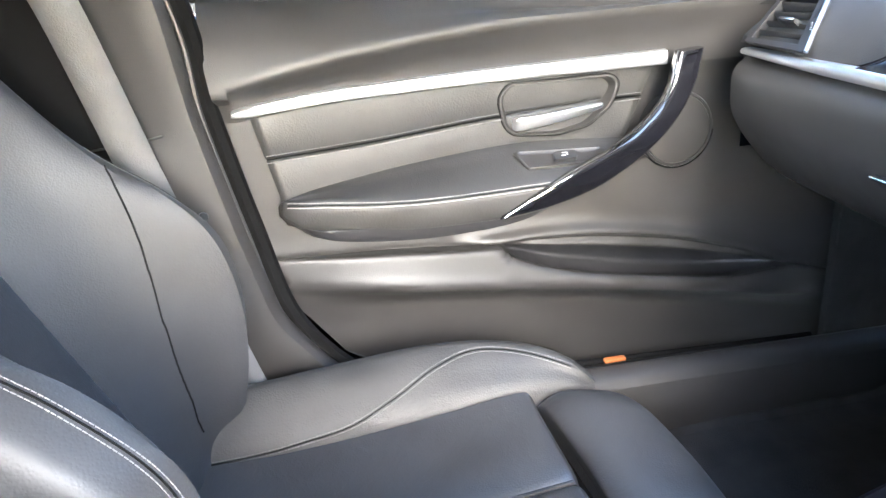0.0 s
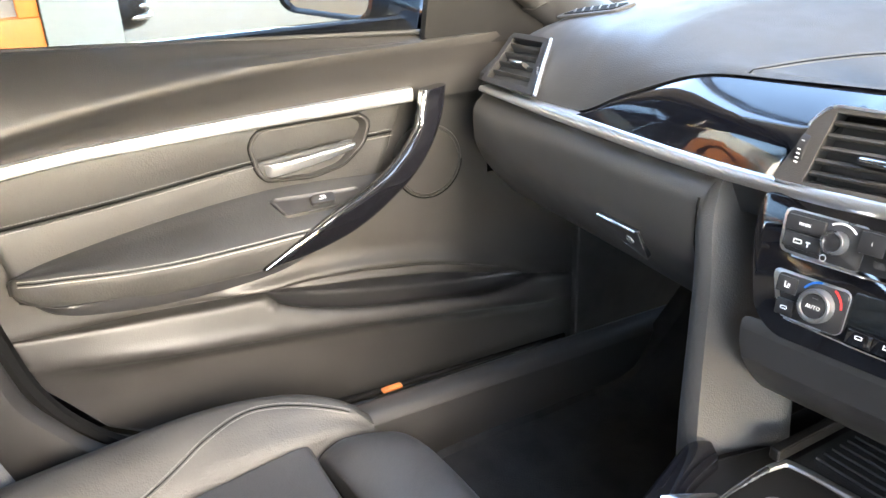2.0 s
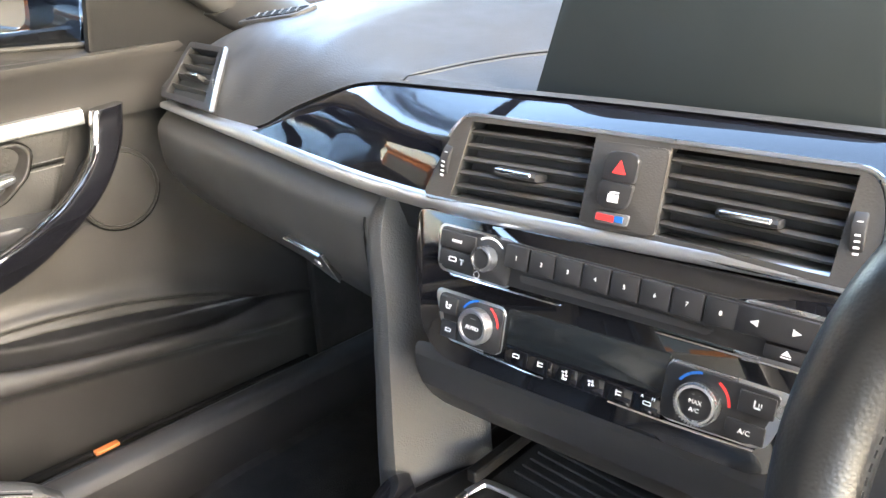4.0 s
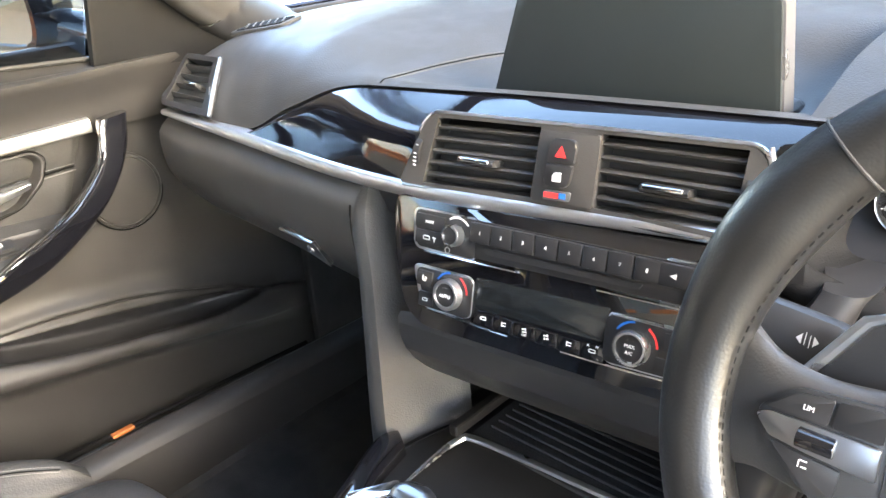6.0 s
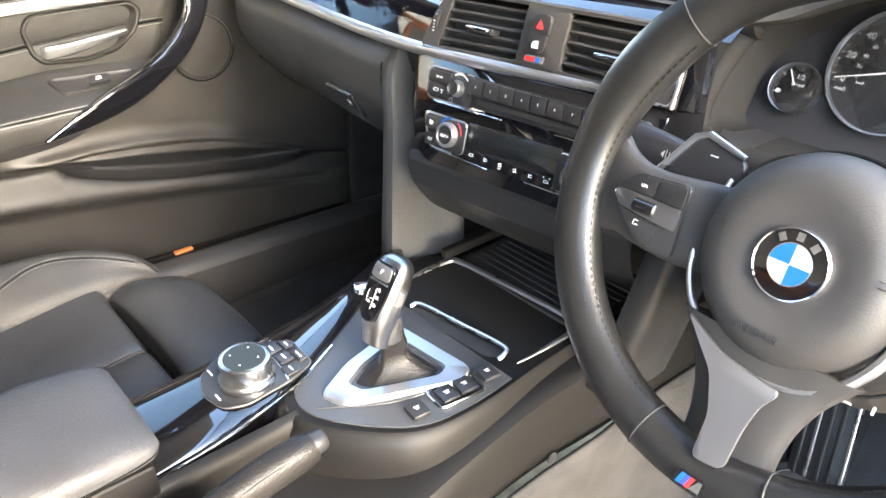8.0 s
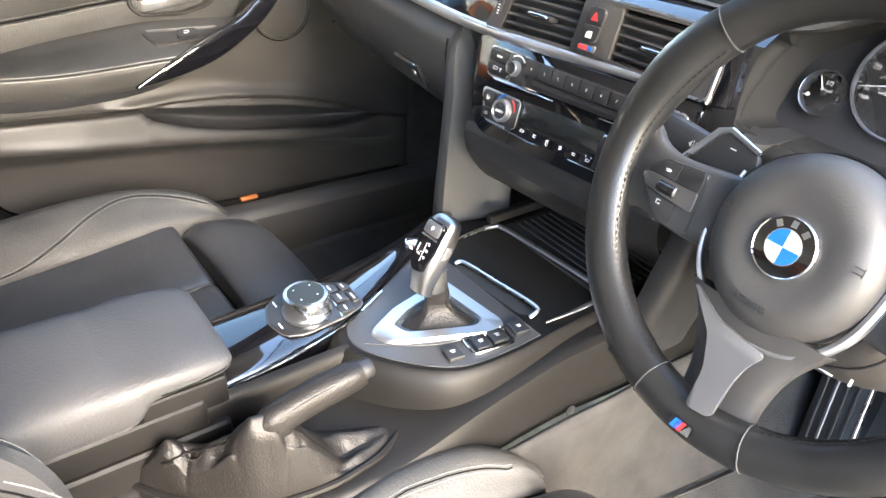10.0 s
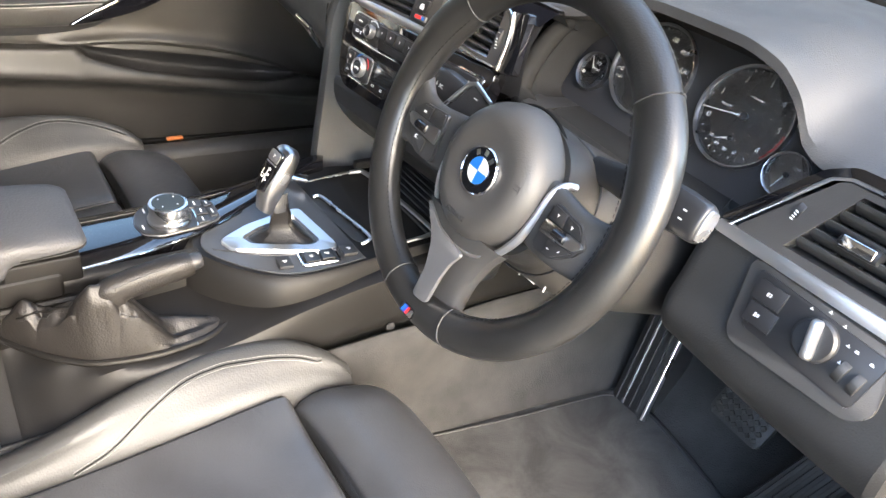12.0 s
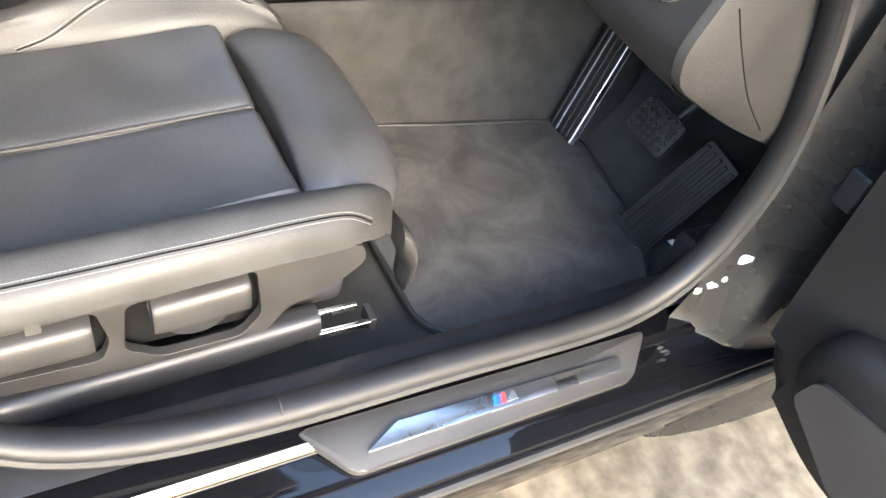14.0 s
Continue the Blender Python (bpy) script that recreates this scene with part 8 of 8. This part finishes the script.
part("release_button", box(0.016, 0.042, 0.020, (0.152, 0.100, 0.568), r=0.003), BUCKLE_RED, bk, "red release button")

# ---- driver's footwell, sill and open door ----
def mat_outline():
    return rounded([(0.190, 0.600), (0.620, 0.600), (0.665, 0.66), (0.665, 0.985), (0.60, 1.025), (0.50, 1.06), (0.335, 1.075), (0.235, 1.070), (0.180, 0.80)], 0.03, 5)


mo = mat_outline()
bm = bmesh.new()
hi = [bm.verts.new((x, y, floor_height(x, y) + 0.018)) for x, y in mo]
lo = [bm.verts.new((x, y, floor_height(x, y) + 0.004)) for x, y in mo]
bm.faces.new(hi)
for k in range(len(mo)):
    bm.faces.new((lo[k], lo[(k + 1) % len(mo)], hi[(k + 1) % len(mo)], hi[k]))
fm = thing("floor_mat", "worn charcoal carpet mat with brushed dirt marks", "floor mat", (0.42, 0.85, 0.28))
part("carpet_top", bm, FELT, fm, "brushed charcoal carpet top")
part("binding", tube([(x, y, floor_height(x, y) + 0.016) for x, y in mo], 0.0045, 0, 8, closed=True), RUBBER, fm, "dark bound edge")
part("border", tube([(0.17, 0.60, 0.288), (0.20, 0.745, 0.291), (0.221, 0.864, 0.292), (0.237, 0.974, 0.294), (0.250, 1.040, 0.294), (0.282, 1.060, 0.294), (0.312, 1.055, 0.293), (0.330, 1.03, 0.292)], 0.0019, 40, 6), RUBBER, fm, "black bound edge of the mat")

foot = thing("footrest", "black footrest with bright edge in the driver's footwell", "pedal", (0.30, 1.08, 0.28))
FR = basis((0.272, 1.096, 0.380), (0.95, 0.0, 0.19), (-0.176, 0.435, 0.883))
part("pad", moved(prism(rounded([(-0.036, -0.095), (0.036, -0.100), (0.036, 0.12), (-0.036, 0.12)], 0.008), 0.014, -0.008, 0.002), FR), RUBBER, foot)
for k in range(4):
    part("rib", moved(box(0.005, 0.205, 0.004, (-0.026 + k * 0.016, 0.008, 0.0075), r=0.0015), FR), GREYTRIM if k == 1 else RUBBER, foot)
part("bright_edge", moved(box(0.005, 0.220, 0.012, (0.0385, 0.008, 0.003), r=0.002), FR), SILVER, foot, "bright metal edge")
part("support", moved(box(0.066, 0.20, 0.06, (0, 0, -0.040), r=0.01), FR), PLASTIC_DARK, foot)

brake = thing("brake_pedal", "black rubber brake pedal with studs", "pedal", (0.46, 1.10, 0.42))
BP = basis((0.468, 1.075, 0.440), (1, 0, 0), (0, 0.5, 0.86))
part("plate", moved(prism(rounded([(-0.048, -0.032), (0.048, -0.036), (0.052, 0.030), (-0.044, 0.034)], 0.012), 0.012, -0.006, 0.003), BP), RUBBER, brake)
for i in range(7):
    for j in range(5):
        part("stud", moved(box(0.0085, 0.0085, 0.004, (-0.037 + i * 0.0125, -0.025 + j * 0.0125, 0.008), r=0.0015, seg=1, rot=Matrix.Rotation(radians(45), 4, "Z")), BP), RUBBER, brake)
part("arm", tube([BP @ V(0.01, 0.0, -0.01), BP @ V(0.01, 0.10, -0.03), BP @ V(0.0, 0.24, -0.02)], 0.009, 14, 10), PLASTIC_DARK, brake)

acc = thing("accelerator_pedal", "ribbed black accelerator pedal standing on the floor", "pedal", (0.56, 1.05, 0.29))
AP = basis((0.592, 1.040, 0.398), (0.94, 0.20, -0.30), (0.36, 0.20, 0.91))
part("plate", moved(prism(rounded([(-0.036, -0.105), (0.036, -0.105), (0.032, 0.108), (-0.032, 0.108)], 0.006), 0.012, -0.006, 0.002), AP), RUBBER, acc)
for k in range(5):
    part("rib", moved(box(0.0065, 0.20, 0.005, (-0.026 + k * 0.013, 0, 0.008), r=0.0015), AP), RUBBER, acc)
part("hinge", moved(box(0.09, 0.016, 0.02, (0, -0.112, -0.006), r=0.004), AP), PLASTIC_DARK, acc)
part("bright_pin", moved(box(0.020, 0.004, 0.004, (0.030, -0.114, 0.006), r=0.001), AP), SILVER, acc)
part("housing", box(0.06, 0.10, 0.10, (0.668, 1.06, 0.335), r=0.02), PLASTIC_DARK, acc, "black pedal housing")
part("label_mark", box(0.010, 0.012, 0.0008, (0.637, 1.02, 0.350), rot=None), WHITE, acc)

# sill: inner trim, seal, tread strip, painted flange

sil = thing("door_sill", "driver's door sill with seal and metal tread plate", "door sill", (0.80, 0.5, 0.20))
rows = []
for i in range(50):
    y = -0.35 + i * 1.45 / 49
    rows.append([V(0.688, y, 0.24), V(0.690, y, 0.34), V(0.698, y, 0.372), V(0.715, y, 0.384), V(0.740, y, 0.388), V(0.765, y, 0.386)])
part("inner_trim", sheet(rows), PLASTIC_DARK, sil, "dark inner sill trim", sub=1)
rows = []
for i in range(50):
    y = -0.35 + i * 1.55 / 49
    rows.append([V(0.755, y, 0.372), V(0.790, y, 0.372), V(0.797, y, 0.366), V(0.800, y, 0.358)])
part("outer_trim", sheet(rows), PAINT, sil, "gloss black painted step under the seal")
# seal sweeping up the front and the rear of the opening
SEAL_PTS = [(0.700, -0.10, 0.85), (0.705, -0.02, 0.66), (0.712, 0.03, 0.52), (0.728, 0.10, 0.435), (0.748, 0.20, 0.405), (0.760, 0.345, 0.400), (0.762, 0.55, 0.400), (0.766, 0.74, 0.402), (0.766, 0.83, 0.420), (0.764, 0.895, 0.475), (0.763, 0.925, 0.56), (0.763, 0.925, 0.66), (0.764, 0.875, 0.81), (0.766, 0.79, 0.95), (0.766, 0.69, 1.045), (0.760, 0.53, 1.135), (0.720, 0.35, 1.23), (0.655, 0.2, 1.29)]
part("seal", tube(SEAL_PTS, 0.0145, 200, 14, flat=1.25, up=(1, 0, 0)), SEAL, sil, "thick grey rubber door seal")
part("seal_lip", tube([(x + 0.014, y, z - 0.006) for x, y, z in SEAL_PTS], 0.007, 200, 8, up=(1, 0, 0)), RUBBER, sil, "black seal lip")
part("seal_joint", tube([p for p in ring((0.7605, 0.352, 0.400), (1, 0, 0), (0, 0, 1), 0.0150, 0.0185, 2, 20)], 0.0008, 0, 5, closed=True), RUBBER, sil)
# tread plate
TP = basis((0.812, 0.602, 0.374), (0, 1, 0), (-1, 0, 0.10))
part("tread_surround", moved(prism(rounded([(-0.192, -0.028), (0.176, -0.027), (0.236, 0.030), (-0.237, 0.036)], 0.012), 0.010, -0.012, 0.003), TP), PLASTIC, sil, "grey moulded surround of the tread plate")
tp = part("tread_plate", moved(prism(rounded([(-0.174, -0.011), (0.168, -0.012), (0.174, 0.005), (-0.13, 0.012)], 0.004), 0.003, -0.001, 0.001), TP), BRUSHED, sil, "brushed metal tread plate")
for k, m in enumerate((BLUE, DARKBLUE, RED)):
    part("stripe", moved(prism([(-0.016 + k * 0.0055, -0.006), (-0.0108 + k * 0.0055, -0.006), (-0.0068 + k * 0.0055, 0.006), (-0.012 + k * 0.0055, 0.006)], 0.0004, 0.0021), TP), m, tp)
part("stripe", moved(prism([(0.0012, -0.0058), (0.0165, -0.0058), (0.0165, 0.0058), (0.0125, 0.0058)], 0.0004, 0.0021), TP), SILVER, tp)
# painted outer sill
rows = []
for i in range(60):
    y = -0.6 + i * 2.3 / 59
    rows.append([V(0.795, y, 0.360), V(0.812, y, 0.3605), V(0.850, y, 0.357), V(0.868, y, 0.350), V(0.874, y, 0.335), V(0.872, y, 0.30), V(0.862, y, 0.24), V(0.84, y, 0.19), V(0.78, y, 0.17), V(0.70, y, 0.17)])
part("painted_sill", sheet(rows), PAINT, sil, "gloss black painted sill")
part("lower_seal", tube([(0.874, -0.5, 0.338), (0.875, 0.5, 0.338), (0.876, 1.2, 0.338)], 0.006, 30, 8), RUBBER, sil)

# painted front pillar foot with hinge and check strap
hp = thing("hinge_pillar", "gloss black hinge pillar of the open door", "car body", (0.82, 1.15, 0.30))
rows = []
for z in np.linspace(0.17, 1.02, 26):
    y0 = 0.955 - max(0, 0.50 - z) * 0.35
    rows.append([V(0.772, y0 - 0.02, z), V(0.80, y0 + 0.02, z), V(0.822, y0 + 0.035, z), V(0.842, y0 + 0.05, z), V(0.862, y0 + 0.14, z), V(0.875, y0 + 0.30, z), V(0.88, y0 + 0.9, z)])
skin = sheet(rows)
pillar_tree = surface_of(skin)
part("pillar_skin", skin, JAMB, hp, "gloss black painted metal", sub=1)
for z in (0.63, 0.86):
    part("hinge", joined(box(0.03, 0.035, 0.05, (0.832, 0.992, z), r=0.006), box(0.04, 0.02, 0.035, (0.858, 0.992, z), r=0.006)), PLASTIC_DARK, hp, "dark door hinge")
part("check_strap", box(0.05, 0.02, 0.016, (0.892, 1.000, 0.66), r=0.004), PLASTIC_DARK, hp, "dark metal door check strap")
# white patches painted on the pillar as glints reflected in its gloss
for y, z, size in ((0.940, 0.485, 0.013), (0.912, 0.440, 0.010), (0.893, 0.428, 0.008), (0.925, 0.452, 0.006)):
    c = snug([(0.80, y, z), (0.80, y + 0.001, z)], pillar_tree, 0.0008, (1, -0.5, 0), 2)[0]
    blob = [(size * (0.7 + 0.6 * noise.noise(Vector((k * 0.7, y * 50, 0)))) * math.cos(k * 0.5236), size * (0.7 + 0.6 * noise.noise(Vector((k * 0.7, y * 50, 3)))) * math.sin(k * 0.5236)) for k in range(12)]
    part("glint_patch", moved(prism(blob, 0.0012, 0, 0.0004), basis(c, (0.5, 0.86, 0), (0, 0, 1))), BADGE_WHITE, hp, "white patch painted in as a reflected glint")

# the open driver's door: edge, inner panel and pocket
DO = basis((0.905, 0.965, 0.70), (0.985, 0.10, 0), (0, 0, 1))
od = thing("car_door", "open black driver's door seen from inside", "car door", (1.3, 1.0, 0.36))
prof = rounded([(-0.030, -0.20), (-0.020, -0.31), (0.12, -0.385), (0.60, -0.40), (0.85, -0.33), (0.98, 0.0), (1.0, 0.36), (-0.045, 0.33)], 0.05, 5)
part("door_skin", moved(prism(prof, 0.05, -0.16, 0.01), DO), PAINT, od, "gloss black outer skin")
part("inner_panel", moved(prism([(x * 0.97 - 0.006, y * 0.96) for x, y in prof], 0.145, -0.11, 0.03, 4), DO), TRIANGLE, od, "grey-black inner panel")
part("map_pocket", moved(loft([ring((x, -0.225 + 0.015 * k, 0.045), (0, 1, 0), (0, 0, 1), h, d, 3.0, 16) for k, (x, h, d) in enumerate(((0.02, 0.02, 0.01), (0.07, 0.06, 0.035), (0.35, 0.07, 0.045), (0.60, 0.07, 0.045), (0.80, 0.05, 0.03)))], 30, 28), DO), TRIANGLE, od, "long map pocket")
part("pocket_mouth", moved(prism(rounded([(0.045, -0.250), (0.055, -0.208), (0.12, -0.200), (0.60, -0.16), (0.60, -0.24), (0.14, -0.315)], 0.012), 0.02, 0.068), DO), PLASTIC_DARK, od)
part("edge_seal", tube([DO @ V(-0.02, -0.31, -0.03), DO @ V(-0.035, 0.0, -0.03), DO @ V(-0.045, 0.33, -0.03)], 0.011, 20, 8), RUBBER, od, "black rubber edge")

# ---- outside ----
rows = []
for i in range(41):
    y = -60 + i * 3.0
    rows.append([V(-60 + j * 3.0, y, 0.0) for j in range(41)])
solo("ground", sheet(rows), GROUND, "pale sunlit concrete yard", "ground", kind="structure")

# timber-framed building on the passenger side
bld = thing("building", "grey building with orange timber window frames", "building", (-5.2, -1.0, 0))
part("wall", box(0.3, 9.4, 0.40, (-5.40, -4.4, 0.20)), GREYWALL, bld, "grey painted wall")
part("corner_post", box(0.50, 0.44, 3.2, (-5.30, 0.635, 1.6), r=0.01), GREYWALL, bld, "grey corner post")
part("upper_wall", box(0.3, 9.4, 1.10, (-5.40, -4.4, 2.65)), PALEWALL, bld, "pale rendered wall over the windows")
for y, wide in ((0.41, 1.30), (-2.35, 1.74), (-4.15, 1.74), (-5.95, 1.74)):
    w = part("window", box(0.10, wide - 0.24, 1.45, (-5.33, y - wide / 2, 1.37)), DARKGLASS, bld, "dark window pane")
    for yy in (y - 0.06, y - wide + 0.06):
        part("frame_post", box(0.16, 0.12, 1.46, (-5.24, yy, 1.38), r=0.01), TIMBER, w, "orange varnished timber post")
    part("frame_sill", box(0.22, wide, 0.25, (-5.22, y - wide / 2, 0.525), r=0.015), TIMBER, w, "orange varnished timber sill")
    part("frame_head", box(0.16, wide, 0.18, (-5.24, y - wide / 2, 2.15), r=0.01), TIMBER, w)
part("wall_field", box(0.3, 1.42, 1.75, (-5.40, -1.62, 1.22)), PALEWALL, bld, "pale rendered wall between the windows")
part("eaves_beam", box(0.24, 9.4, 0.16, (-5.20, -4.4, 2.34), r=0.01), TIMBER, bld, "orange varnished beam over the windows")

# nose of a dark car parked beyond the corner post
pc = thing("parked_car", "dark car parked across the yard with a chrome bumper bar", "car", (-7.5, 0.2, 0))
part("body", loft([ring((-7.6, y, zc), (1, 0, 0), (0, 0, 1), w, h, 3.4, 20) for y, w, h, zc in ((-2.9, 0.75, 0.30, 0.62), (-2.4, 0.88, 0.40, 0.66), (0.2, 0.88, 0.40, 0.66), (0.9, 0.86, 0.34, 0.60), (1.25, 0.78, 0.26, 0.56), (1.36, 0.60, 0.18, 0.52))], 40, 32), PAINT, pc, "dark painted body")
part("cabin", loft([ring((-7.6, y, zc), (1, 0, 0), (0, 0, 1), w, h, 3.0, 20) for y, w, h, zc in ((-2.3, 0.66, 0.10, 1.02), (-1.7, 0.70, 0.26, 1.12), (-0.6, 0.70, 0.26, 1.14), (0.2, 0.68, 0.08, 1.04))], 20, 28), DARKGLASS, pc, "dark glazed cabin")
for z in (0.43, 0.52, 0.585):
    part("bumper_bar", tube([(-6.90, 1.08, z), (-6.84, 1.22, z), (-6.95, 1.345, z), (-7.3, 1.40, z)], 0.022, 20, 8), CHROME, pc, "chrome bar of the grille and bumper")
for y in (-2.1, 0.75):
    part("wheel", moved(moved(lathe([(0.20, -0.10), (0.31, -0.1), (0.325, 0.0), (0.31, 0.1), (0.20, 0.11), (0.05, 0.09)], 36), Matrix.Rotation(radians(90), 4, "Y")), Matrix.Translation((-6.85, y, 0.325))), RUBBER, pc, "black tyre and dark rim")

# timber-clad building behind the driver's side, mirrored in the gloss trim
bl2 = thing("building", "long pale building with orange timber eaves", "building", (3.0, -9.0, 0))
part("wall", box(16.0, 0.3, 3.0, (2.0, -9.2, 1.5)), GREYWALL, bl2, "pale grey wall")
for k in range(7):
    w = part("window", box(1.3, 0.1, 1.2, (-4.6 + k * 2.2, -9.04, 1.5)), DARKGLASS, bl2, "dark window pane")
    part("frame_sill", box(1.6, 0.16, 0.16, (-4.6 + k * 2.2, -9.0, 0.82)), TIMBER, w, "orange timber sill")
    part("frame_head", box(1.6, 0.16, 0.16, (-4.6 + k * 2.2, -9.0, 2.18)), TIMBER, w, "orange timber head")
part("roof", moved(prism([(-0.5, 3.0), (6.0, 3.0), (2.7, 4.8)], 17.0, 0), basis((10.5, -8.7, 0), (0, -1, 0), (0, 0, 1))), DARKGLASS, bl2, "dark pitched roof")
part("eaves", box(16.6, 0.5, 0.22, (2.0, -8.85, 3.05)), TIMBER, bl2, "orange timber eaves board")
